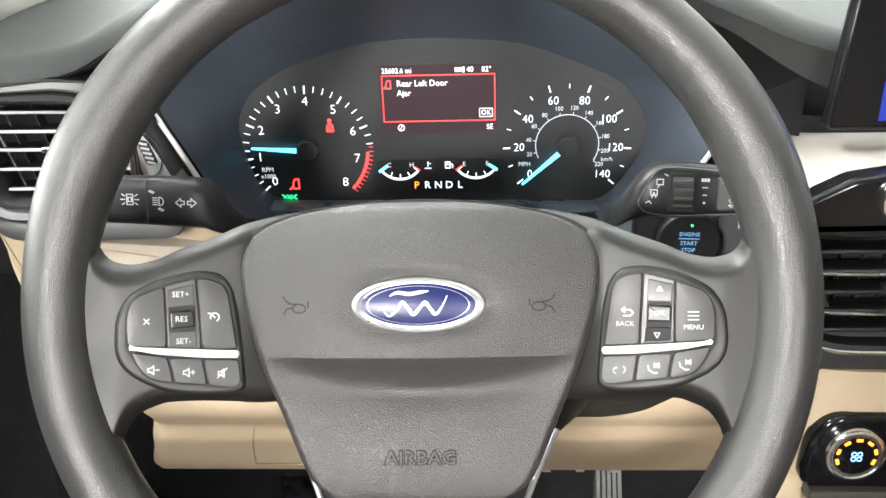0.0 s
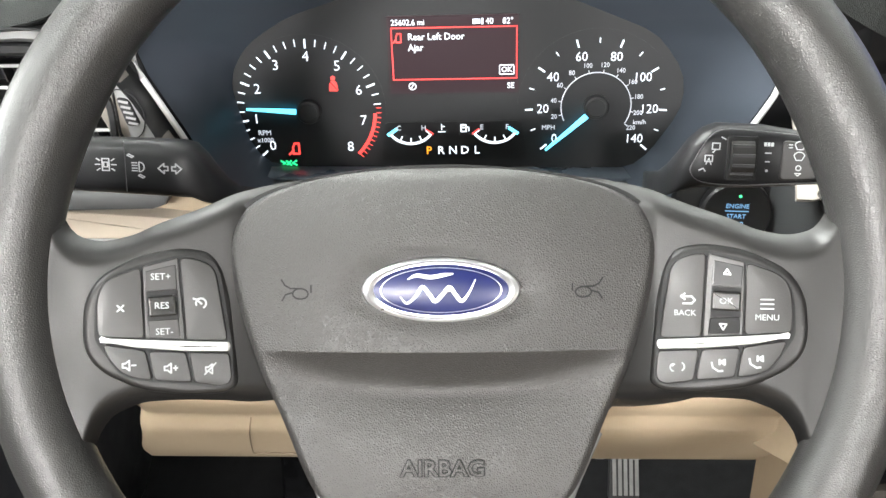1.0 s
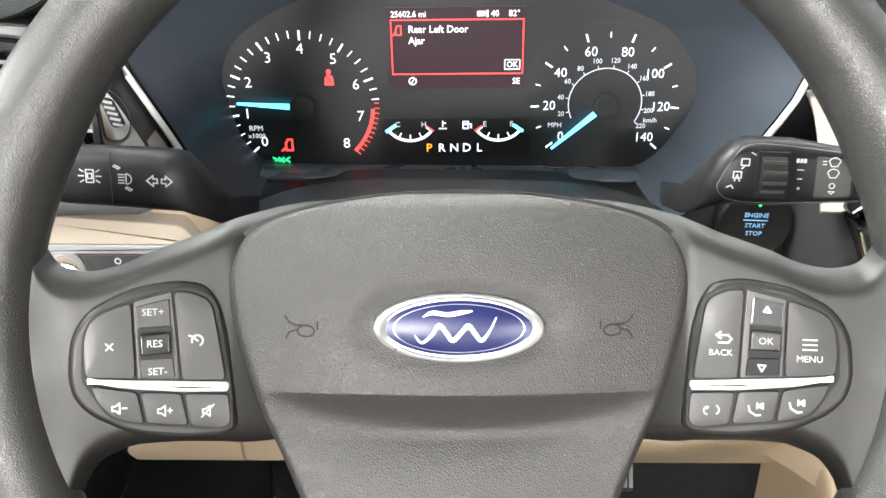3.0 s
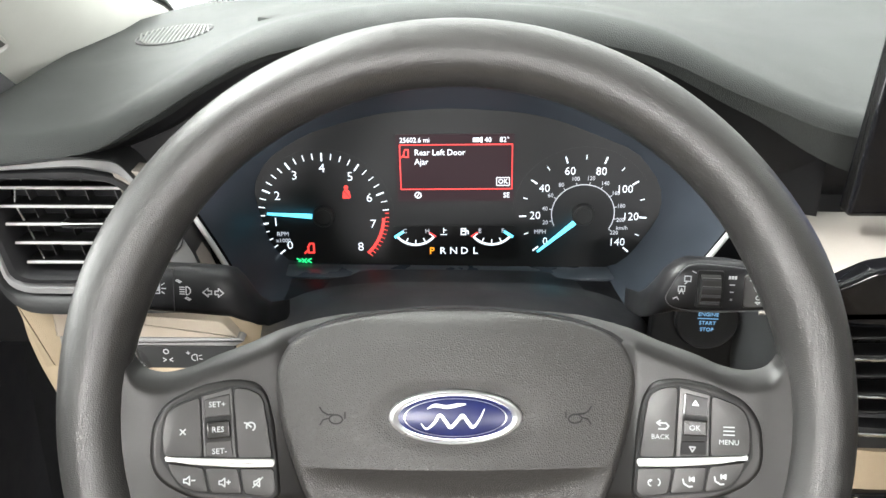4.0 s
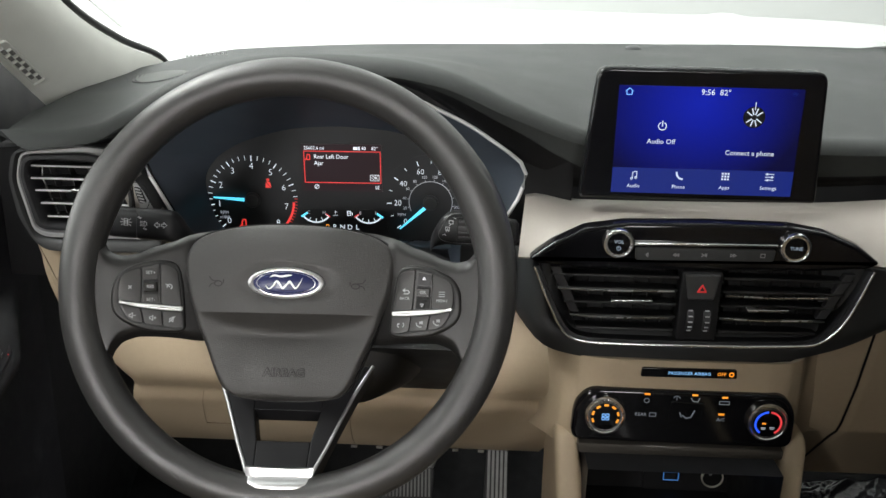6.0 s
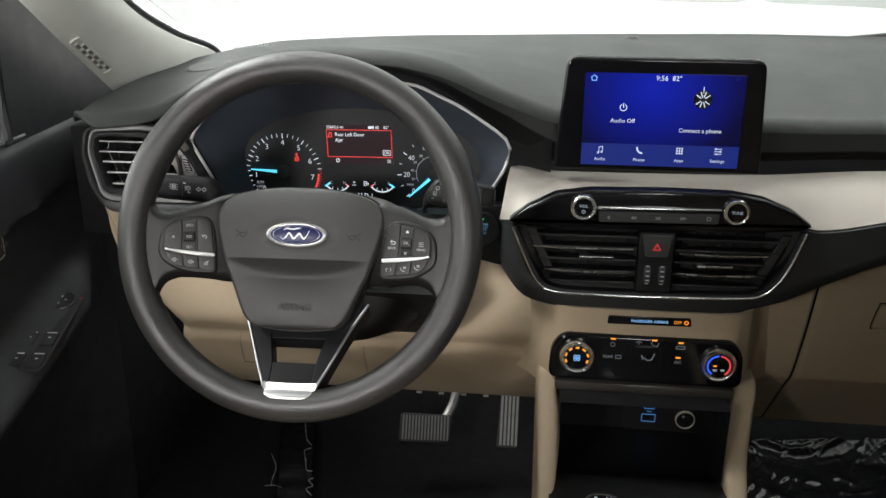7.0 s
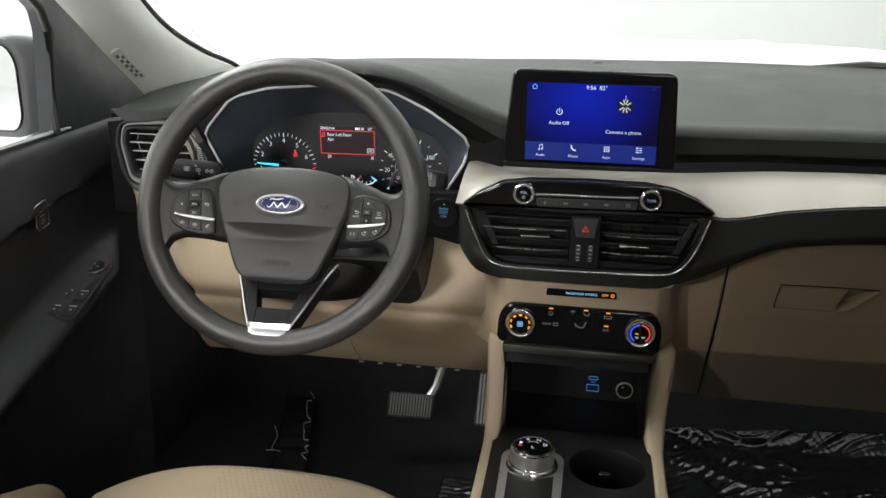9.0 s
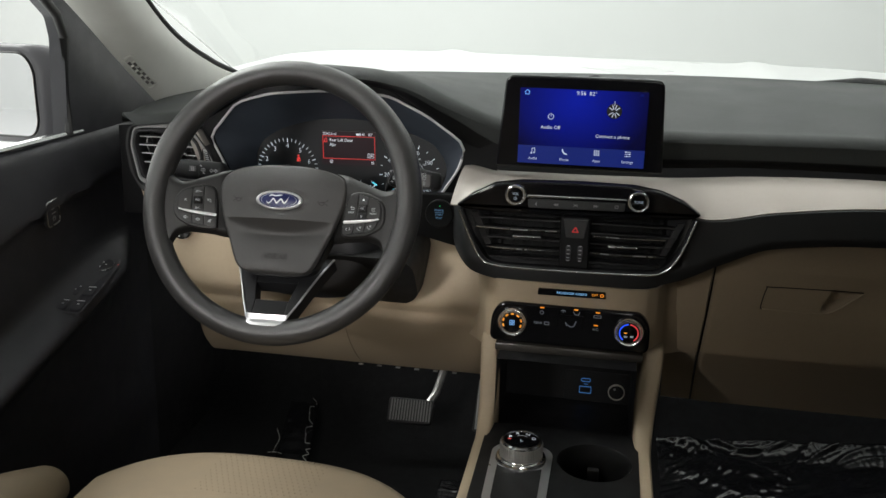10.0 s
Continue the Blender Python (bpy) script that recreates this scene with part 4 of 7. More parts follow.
def screen_glow():
    m = bpy.data.materials.new("blue_display")
    m.use_nodes = True
    t = m.node_tree
    b = t.nodes["Principled BSDF"]
    b.inputs["Base Color"].default_value = (0.004, 0.004, 0.008, 1)
    b.inputs["Roughness"].default_value = 0.12
    b.inputs["Specular IOR Level"].default_value = 0.2
    co = t.nodes.new("ShaderNodeTexCoord")
    mp = t.nodes.new("ShaderNodeMapping")
    mp.inputs["Location"].default_value = (0.1, -0.35, 0)
    mp.inputs["Scale"].default_value = (9.5, 11, 0)
    gr = t.nodes.new("ShaderNodeTexGradient")
    gr.gradient_type = "SPHERICAL"
    ramp = t.nodes.new("ShaderNodeValToRGB")
    ramp.color_ramp.elements[0].color = (0.002, 0.002, 0.028, 1)
    ramp.color_ramp.elements[1].color = (0.004, 0.012, 0.34, 1)
    t.links.new(co.outputs["Object"], mp.inputs["Vector"])
    t.links.new(mp.outputs["Vector"], gr.inputs["Vector"])
    t.links.new(gr.outputs["Fac"], ramp.inputs["Fac"])
    t.links.new(ramp.outputs["Color"], b.inputs["Emission Color"])
    b.inputs["Emission Strength"].default_value = 1.0
    return m


case = part("case", plate(rounded([(-0.1190, -0.0655), (0.1145, -0.0655), (0.1085, 0.0635), (-0.1085, 0.0635)], [0.004, 0.004, 0.012, 0.012]), -0.014, 0.0, 0.003), GLOSS, screen, "glossy black case")
part("bezel_edge", frame_plate(rounded([(-0.1190, -0.0655), (0.1145, -0.0655), (0.1085, 0.0635), (-0.1085, 0.0635)], [0.004, 0.004, 0.012, 0.012]), 0.0012, -0.012, -0.0022, 0.0004), BUTTON, case)
disp = part("display", plate(rounded([(-0.0885, -0.0595), (0.0885, -0.0595), (0.0885, 0.0475), (-0.0885, 0.0475)], 0.001), -0.002, 0.0006), screen_glow(), screen, "lit blue display")
disp.matrix_local = Matrix.Diagonal((0.995, 0.985, 1.0, 1.0))
L_BAR = mat("lit_bar", (0.01, 0.01, 0.03), 0.2, vary=0, emit=(0.008, 0.026, 0.26), glow=0.55)
part("menu_bar", plate([(-0.0885, -0.0595), (0.0885, -0.0595), (0.0885, -0.0340), (-0.0885, -0.0340)], 0.0003, 0.0010), L_BAR, disp, "lighter menu bar")
L_SCR = mat("lit_screen_white", (0.3, 0.3, 0.3), 0.5, vary=0, emit=(0.70, 0.82, 1.0), glow=0.6)
ZS = 0.0013
for txt, sz, x, y in (("9:56  82°", 0.0078, 0.004, 0.0425), ("Audio Off", 0.0068, -0.044, -0.0070), ("Connect a phone", 0.0068, 0.043, -0.0165), ("Audio", 0.0052, -0.067, -0.0525), ("Phone", 0.0052, -0.0225, -0.0525),
                      ("Apps", 0.0052, 0.0225, -0.0520), ("Settings", 0.0052, 0.0655, -0.0515)):
    part("writing", letters(txt, sz, x, y, ZS, 0.0002), L_SCR, disp)
part("power_mark", strokes([arc(-0.044, 0.0085, 0.0038, 120, 420, 14), [(-0.044, 0.0085), (-0.044, 0.0135)]], 0.0008, ZS, 0.0003), L_SCR, disp)
part("home_mark", strokes([mm([(-82, 42), (-78.5, 45), (-75, 42)]), mm([(-81, 42), (-81, 38.8), (-76, 38.8), (-76, 42)])], 0.0007, ZS, 0.0003), mat("lit_home", (0.1, 0.2, 0.4), 0.5, vary=0, emit=(0.15, 0.4, 1.0), glow=0.9), disp)
part("wifi_mark", strokes([arc(0.079, 0.040, 0.004, 50, 130, 6), arc(0.079, 0.040, 0.002, 50, 130, 6)], 0.0006, ZS, 0.0003), L_BAR, disp)
dial_pic = part("round_picture", lathe([(0.0105, 0.0003), (0.0105, 0.0012), (0.001, 0.0012)], 32, cx=0.043, cy=0.0195), mat("screen_black", (0.002, 0.002, 0.004), 0.3, vary=0), disp)
part("picture_blades", strokes([[(0.043 + 0.003 * math.cos(radians(a)), 0.0195 + 0.003 * math.sin(radians(a))), (0.043 + 0.0088 * math.cos(radians(a)), 0.0195 + 0.0088 * math.sin(radians(a)))] for a in (35, 72, 108, 145, 215, 252, 288, 325)], 0.0011, 0.0016, 0.0003), L_SCR, dial_pic)
part("picture_needle", strokes([[(0.043, 0.027), (0.043, 0.034)]], 0.0007, 0.0016, 0.0003), L_SCR, dial_pic)
part("note_mark", strokes([mm([(-68.5, -45), (-68.5, -38.5), (-64.5, -37.5), (-64.5, -44)]), arc(-0.0692, -0.045, 0.0009, 0, 360, 8), arc(-0.0652, -0.044, 0.0009, 0, 360, 8)], 0.0007, ZS, 0.0003), L_SCR, disp)
part("phone_mark", strokes([mm([(-25.5, -37.6), (-25, -40.6), (-22.5, -43.6), (-19.5, -44.4)])], 0.0017, ZS, 0.0003), L_SCR, disp)
part("apps_mark", bars([((22.5 + dx) / 1000, (-40.5 + dy) / 1000, 0.0018, 0.0018, 0) for dx in (-2.8, 0, 2.8) for dy in (-2.8, 0, 2.8)], ZS, 0.0003), L_SCR, disp)
part("sliders_mark", bars([(0.0655, y, 0.0085, 0.0007, 0) for y in (-0.037, -0.040, -0.043)] + [(0.063, -0.037, 0.0014, 0.0022, 0), (0.068, -0.040, 0.0014, 0.0022, 0), (0.064, -0.043, 0.0014, 0.0022, 0)], ZS, 0.0003), L_SCR, disp)

# ---- instrument cluster ----
KLUS = facing(0.0102, 0.3067, 0.6455, -1.6, -1.5) @ pose(0, 0, 0, 0, 0, 1.5)
cluster = thing("instrument_cluster", "lit instrument cluster with two round dials and a red warning display", "instrument cluster", m=KLUS)
face = part("dial_face", plate(rounded(mm([(-172, -62), (178, -62), (178, 85), (-172, 85)]), 0.006), -0.012, -0.0075), FACE, cluster, "matt black dial face")


def polar_pt(c, r, a):
    return (c[0] + r * math.cos(radians(a)), c[1] + r * math.sin(radians(a)))


def tick(c, r0, r1, a, w):
    p, q = polar_pt(c, r0, a), polar_pt(c, r1, a)
    return ((p[0] + q[0]) / 2, (p[1] + q[1]) / 2, r1 - r0, w, a)


TC, SC = (-0.1022, -0.0041), (0.1022, -0.0041)
ZK = -0.0070
tach = part("rev_counter", lathe([(0.0555, -0.0078), (0.0555, -0.0073), (0.001, -0.0073)], 64, cx=TC[0], cy=TC[1]), FACE, cluster, "rev counter with red zone")
for n in range(9):
    a = 222 - 33.4 * n
    part("numeral", letters(str(n), 0.0105, *polar_pt(TC, 0.0395, a), ZK, bold=-0.00014), L_WHITE, tach)
for n in range(0, 27):
    v = n / 4
    a = 222 - 33.4 * v
    big = n % 4 == 0
    part("tick", bars([tick(TC, 0.0455 if big else 0.0470, 0.0520, a, 0.0012 if big else 0.0007)], ZK), L_WHITE, tach)
part("red_zone", band(TC[0], TC[1], 0.0462, 0.0486, 222 - 33.4 * 6.75, -45, ZK, n=24), L_RED, tach, "glowing red zone")
for n in range(12):
    a = 222 - 33.4 * (6.6 + n * 0.125)
    part("red_tick", bars([tick(TC, 0.0486, 0.0518, a, 0.0005)], ZK), L_RED, tach)
part("writing", letters("RPM", 0.0052, -0.1365, -0.0205, ZK), L_DIM, tach)
part("writing", letters("x1000", 0.0048, -0.1365, -0.0262, ZK), L_DIM, tach)


def needle(parent, c, a, r):
    p0, p1 = polar_pt(c, 0.009, a), polar_pt(c, r, a)
    n = (-math.sin(radians(a)), math.cos(radians(a)))
    q = [(p0[0] + n[0] * 0.0019, p0[1] + n[1] * 0.0019), (p0[0] - n[0] * 0.0019, p0[1] - n[1] * 0.0019), (p1[0] - n[0] * 0.0007, p1[1] - n[1] * 0.0007), (p1[0] + n[0] * 0.0007, p1[1] + n[1] * 0.0007)]
    part("needle", plate(q, -0.004, -0.0028), L_BLUE, parent, "glowing ice-blue needle")
    part("hub_cap", lathe([(0.0088, -0.007), (0.0088, -0.0034), (0.0082, -0.0026), (0.0066, -0.0024), (0.0062, -0.0030), (0.0005, -0.0030)], 36, cx=c[0], cy=c[1]), SOFT, parent, "black round hub cap")


needle(tach, TC, 176, 0.0445)
speedo = part("speedometer", lathe([(0.0555, -0.0078), (0.0555, -0.0073), (0.001, -0.0073)], 64, cx=SC[0], cy=SC[1]), FACE, cluster, "speedometer in miles with inner kilometre ring")
for n in range(8):
    a = 219.5 - 37.3 * n
    part("numeral", letters(str(20 * n), 0.0095, *polar_pt(SC, 0.0375, a), ZK, wide=0.92, bold=-0.00014), L_WHITE, speedo)
for n in range(15):
    a = 219.5 - 18.65 * n
    part("tick", bars([tick(SC, 0.0445 if n % 2 == 0 else 0.0455, 0.0500 if n % 2 == 0 else 0.0490, a, 0.0011 if n % 2 == 0 else 0.0007)], ZK), L_WHITE, speedo)
part("inner_ring", band(SC[0], SC[1], 0.0243, 0.0249, 205, -32, ZK, n=40), L_DIM, speedo)
for n in range(1, 12):
    a = 194 - 22.7 * (n - 1)
    part("inner_tick", bars([tick(SC, 0.0249, 0.0268, a, 0.0005)], ZK), L_DIM, speedo)
    part("inner_numeral", letters(str(20 * n), 0.0048, *polar_pt(SC, 0.0302, a), ZK, wide=0.9), L_DIM, speedo)
part("writing", letters("km/h", 0.0046, 0.1335, -0.0165, ZK), L_DIM, speedo)
part("writing", letters("MPH", 0.0048, 0.0690, -0.0195, ZK), L_DIM, speedo)
needle(speedo, SC, 221.5, 0.0470)

L_PANEL = mat("lit_dim_panel", (0.008, 0.008, 0.010), 0.3, vary=0, emit=(0.030, 0.014, 0.017), glow=0.55)
info = part("display", plate(mm([(-43, 10.2), (47.5, 10.2), (47.5, 65), (-43, 65)]), -0.0075, -0.0066), L_PANEL, cluster, "dark red-tinted message display", m=pose(0, -0.0026, 0))
ZI = -0.0062
part("red_box", frame_plate(mm([(-40.5, 20), (46.5, 20), (46.5, 57.2), (-40.5, 57.2)]), 0.0008, -0.0066, ZI, 0.0001), L_RED, info, "thin red message frame")
for txt, sz, x, y, al in (("25602.6 mi", 0.0056, -0.0400, 0.0605, "LEFT"), ("40", 0.0058, 0.0275, 0.0605, "CENTER"), ("82°", 0.0058, 0.0400, 0.0605, "CENTER"), ("Rear Left Door", 0.0068, -0.0290, 0.0505, "LEFT"),
                          ("Ajar", 0.0068, -0.0290, 0.0430, "LEFT"), ("OK", 0.0056, 0.0392, 0.0265, "CENTER"), ("SE", 0.0058, 0.0420, 0.0150, "CENTER")):
    part("writing", letters(txt, sz, x, y, ZI, 0.0002, al, wide=0.92), L_WHITE, info)
part("ok_frame", frame_plate(rounded(mm([(34, 23), (44.4, 23), (44.4, 30), (34, 30)]), 0.0008), 0.0005, -0.0066, ZI, 0.0001), L_WHITE, info)
part("door_mark", strokes([mm([(-37, 47), (-33.6, 47), (-33.6, 53), (-36, 53), (-37, 50.6), (-37, 47)]), mm([(-37.6, 48.5), (-39, 46.6)])], 0.0009, ZI, 0.0003), L_RED, info)
part("stop_mark", strokes([arc(-0.027, 0.0155, 0.0024, 0, 360, 12), mm([(-28, 14), (-26, 17)])], 0.0006, ZI, 0.0003), L_WHITE, info)
part("mode_mark", bars([(0.0185, 0.0606, 0.0050, 0.0032, 0), (0.0225, 0.0606, 0.0015, 0.0042, 0)], ZI, 0.0003), L_WHITE, info)
gauges = part("gauge_panel", plate(rounded(mm([(-52, -43), (54, -43), (50, -14), (-48, -14)]), 0.003), -0.0078, -0.0072), mat("panel_black", (0.012, 0.012, 0.013), 0.4, vary=0.04), cluster, "black strip with temperature and fuel gauges")
for gx, a_red, a_blue in ((-0.030, 325, 215), (0.0307, 215, 325)):
    part("gauge_arc", band(gx, -0.0120, 0.0175, 0.0193, 218, 322, ZK, n=16), L_WHITE, gauges, "white gauge arc")
    for k in range(5):
        part("tick", bars([tick((gx, -0.012), 0.0140, 0.0176, 218 + 26 * k, 0.0008)], ZK), L_WHITE, gauges)
    part("red_tick", bars([tick((gx, -0.012), 0.0135, 0.0198, a_red, 0.0014)], ZK), L_RED, gauges)
    part("pointer", bars([tick((gx, -0.012), 0.0120, 0.0205, a_blue, 0.0022)], ZK + 0.0003), L_BLUE, gauges, "ice-blue gauge pointer")
for txt, x in (("H", -0.0205), ("E", 0.0213), ("C", -0.0385), ("F", 0.0395)):
    part("writing", letters(txt, 0.0052, x, -0.0185, ZK), L_DIM, gauges)
part("thermometer_mark", strokes([mm([(-7.5, -16), (-7.5, -20)]), mm([(-10, -21.5), (-5, -21.5)]), mm([(-7.5, -17.5), (-5.5, -17.5)])], 0.0006, ZK), L_WHITE, gauges)
part("pump_mark", strokes([mm([(6.5, -21.5), (6.5, -16.5), (10, -16.5), (10, -21.5), (6.5, -21.5)]), mm([(10, -18), (12, -18.5), (12, -21)]), mm([(6.5, -18.5), (10, -18.5)])], 0.0008, ZK), L_WHITE, gauges)
for i, ch in enumerate("PRNDL"):
    part("gear_letter", letters(ch, 0.0085, -0.0172 + 0.0087 * i, -0.0360, ZK), L_AMBER if i == 0 else L_WHITE, gauges)
belt = part("belt_mark", lathe([(0.0017, ZK - 0.0004), (0.0017, ZK), (0.0002, ZK)], 14, cx=-0.0833, cy=0.0196), L_RED, cluster, "red seat belt lamp")
part("belt_body", plate(rounded(mm([(-86.6, 10.2), (-80.0, 10.2), (-80.6, 15.8), (-82.0, 17.6), (-84.6, 17.6), (-86.0, 15.8)]), 0.0008), ZK - 0.0004, ZK), L_RED, belt)
part("belt_strap", strokes([mm([(-85.6, 17.2), (-80.6, 11.0)])], 0.0006, ZK + 0.0003), FACE, belt)
part("door_lamp", strokes([mm([(-117, -37), (-112.5, -37), (-112.5, -29), (-115.5, -29), (-117, -32), (-117, -37)]), mm([(-117.5, -35), (-120, -37.5)])], 0.0014, ZK), L_RED, cluster, "red door lamp")
part("light_lamp", strokes([mm([(-127, -42.5), (-124, -44.3), (-127, -46)]), mm([(-115.5, -42.5), (-118.5, -44.3), (-115.5, -46)]), mm([(-123, -42.6), (-119.5, -46)]), mm([(-123, -46), (-119.5, -42.6)])], 0.0011, ZK), L_GREEN, cluster, "green side lamp mark")

# ---- climate panel ----
CLIM = facing(CX, 0.152, 0.475) @ pose(0, 0, 0, 0, 0, -0.25) @ Matrix.Diagonal((0.987, 0.987, 1, 1))
climate = thing("climate_panel", "glossy black climate panel with two chrome-ringed dials", "climate control", m=CLIM)
part("panel", plate(rounded(mm([(-115, -37), (118, -37), (117, 6), (103, 25.5), (-99, 25), (-113, 6)]), 0.013), -0.012, 0.0, 0.004), GLOSS, climate)


def ring_knob(parent, x, y, r, mark, name="dial"):
    k = part(name, lathe([(r * 0.98, -0.001), (r, 0.001), (r, 0.0050), (r * 0.96, 0.0068), (r * 0.88, 0.0072), (r * 0.84, 0.0062)], 48, cx=x, cy=y), CHROME, parent, "round dial with a chrome ring")
    part("knob_face", lathe([(r * 0.84, 0.003), (r * 0.84, 0.0060), (r * 0.5, 0.0066), (0.0005, 0.0068)], 40, cx=x, cy=y), GLOSS, k, mark)
    return k


fan = ring_knob(climate, -0.0815, -0.0035, 0.0215, "black face with amber marks")
for i in range(7):
    a = 200 - 36.7 * i
    part("amber_mark", bars([(*polar_pt((-0.0815, -0.0035), 0.0135, a), 0.0022, 0.0044, a)], 0.0072), L_AMBER, fan)
part("fan_mark", strokes([arc(-0.0815 + dx, -0.0035 + dy, 0.0017, 0, 360, 8) for dx, dy in ((-0.002, 0.002), (0.002, 0.002), (-0.002, -0.002), (0.002, -0.002))], 0.0006, 0.0074), L_ICE, fan)
temp = ring_knob(climate, 0.0870, -0.0035, 0.0215, "black face with red and blue arcs")
L_COLD = mat("lit_cold", (0.02, 0.05, 0.4), 0.5, vary=0, emit=(0.02, 0.10, 1.0), glow=0.9)
part("cold_arc", band(0.0870, -0.0035, 0.0122, 0.0142, 95, 235, 0.0072, n=20), L_COLD, temp, "blue cold arc")
part("warm_arc", band(0.0870, -0.0035, 0.0122, 0.0142, -55, 85, 0.0072, n=20), mat("lit_warm", (0.4, 0.05, 0.05), 0.5, vary=0, emit=(0.8, 0.05, 0.06), glow=0.6), temp, "red warm arc")
part("amber_mark", bars([(0.0825, -0.0035, 0.004, 0.0016, 0)], 0.0074), L_AMBER, temp)
part("screen_mark", bars([(0.0825, -0.0085, 0.005, 0.0006, 0), (0.0825, -0.0100, 0.004, 0.0006, 0), (0.0915, -0.0080, 0.005, 0.0006, 0), (0.0915, -0.0095, 0.004, 0.0006, 0)], 0.0074), L_DIM, temp)
for x, y in ((-39.3, 21.5), (9.8, 22.5), (41, 21), (39.5, 1.2)):
    part("amber_lamp", bars([(x / 1000, y / 1000, 0.0060, 0.0020, 0)], 0.0006), L_AMBER, climate, "small amber lamp")
part("button", plate(rounded(mm([(-14, -8.5), (21, -8.5), (21, 14), (-14, 14)]), 0.002), 0.0, 0.0016, 0.0006), GLOSS, climate)
L_FAINT = mat("lit_faint", (0.15, 0.15, 0.16), 0.5, vary=0, emit=(0.6, 0.7, 0.85), glow=0.10)
part("power_ring", strokes([arc(-0.0393, 0.0140, 0.0026, 0, 360, 12)], 0.0007, 0.0006), L_FAINT, climate)
part("writing", letters("REAR", 0.0052, -0.0440, -0.0025, 0.0006), L_FAINT, climate)
part("rear_screen_mark", frame_plate(mm([(-35, -4.6), (-28, -4.6), (-28, 0), (-35, 0)]), 0.0006, 0.0, 0.0006, 0.0001), L_FAINT, climate)
part("writing", letters("A/C", 0.0052, 0.0395, -0.0050, 0.0006), L_FAINT, climate)
part("recirculate_mark", strokes([mm([(36, 13), (36, 16.5), (46, 16.5), (46, 13), (36, 13)])], 0.0007, 0.0006), L_FAINT, climate)
part("seat_mark", strokes([mm([(-1, -1), (3, -4), (8, -3), (11, 5)]), mm([(-4, 2), (-2, -3)])], 0.0012, 0.0020), L_FAINT, climate)
part("defrost_mark", strokes([arc(-0.0085, 0.017, 0.0035, 20, 160, 6), mm([(-8.5, 20), (-8.5, 16)])], 0.0007, 0.0006), L_FAINT, climate)
part("person_vent_mark", strokes([mm([(6, 19), (9, 15), (13, 15)]), mm([(15, 19), (13, 13)])], 0.0008, 0.0006), L_FAINT, climate)

# ---- passenger airbag lamp ----
pab = thing("airbag_indicator", "slim black passenger airbag lamp strip lit blue and amber", "indicator", m=facing(0.3855, 0.1555, 0.5200) @ pose(0, 0, 0, 0, 0, 0.6))
part("window", plate(rounded(mm([(-49, -5), (48.5, -5), (47.5, 5), (-48, 5)]), 0.002), -0.003, 0.001, 0.0006), GLOSS, pab)
part("writing", letters("PASSENGER AIRBAG", 0.0048, 0.000, 0.0, 0.0014), L_ICE, pab)
part("writing", letters("OFF", 0.0052, 0.0325, 0.0, 0.0014), L_AMBER, pab)
part("seat_mark", strokes([arc(0.0425, 0.0, 0.0022, 0, 360, 8)], 0.0010, 0.0014), L_AMBER, pab)

# ---- centre stack: radio strip and vents ----
STACK = facing(0.3845, 0.148, 0.6038) @ pose(0, 0, 0, 0, 0, 0.4) @ Matrix.Diagonal((0.985, 0.985, 1, 1))
radio = thing("radio_panel", "glossy black radio strip with two chrome-ringed knobs", "radio", m=STACK)
part("panel", plate(rounded(mm([(-172, 38), (-160, 33), (-110, 30), (0, 31), (110, 33), (160, 37), (171, 43), (148, 60), (115, 73), (78, 79), (0, 80), (-80, 78), (-118, 72), (-149, 56)]), 0.004), -0.016, 0.0, 0.004), GLOSS, radio)
L_KNOB = mat("lit_knob", (0.3, 0.32, 0.35), 0.5, vary=0, emit=(0.45, 0.6, 0.8), glow=0.22)
VBLACK = mat("blade_black", (0.007, 0.007, 0.0075), 0.35, vary=0.06)
vol = ring_knob(radio, -0.0862, 0.0590, 0.0150, "black face with ice-blue writing", "volume_knob")
part("writing", letters("VOL", 0.0050, -0.0862, 0.0610, 0.0072), L_KNOB, vol)
part("power_mark", strokes([arc(-0.0862, 0.0545, 0.0019, 120, 420, 10), mm([(-86.2, 54.5), (-86.2, 57)])], 0.0005, 0.0072), L_KNOB, vol)
tune = ring_knob(radio, 0.0842, 0.0590, 0.0150, "black face with ice-blue writing", "tune_knob")
part("writing", letters("TUNE", 0.0048, 0.0842, 0.0590, 0.0072), L_KNOB, tune)
part("accent_line", plate(rounded(mm([(-70, 56.2), (68, 58.8), (68, 61.2), (-70, 60)]), 0.0008), -0.001, 0.0035, 0.0012), CHROME, radio, "thin chrome line between the knobs")
part("key_strip", plate(rounded(mm([(-68, 41), (66, 43), (67, 55.5), (-69, 54)]), 0.003), -0.001, 0.0022, 0.0012), SOFT, radio, "matt black key strip")
for i, x in enumerate((-42.7, -15.5, 12, 40.3)):
    part("key_gap", bars([(x / 1000, 0.0485, 0.0005, 0.0105, 0)], 0.0025, 0.0002), DARK, radio)
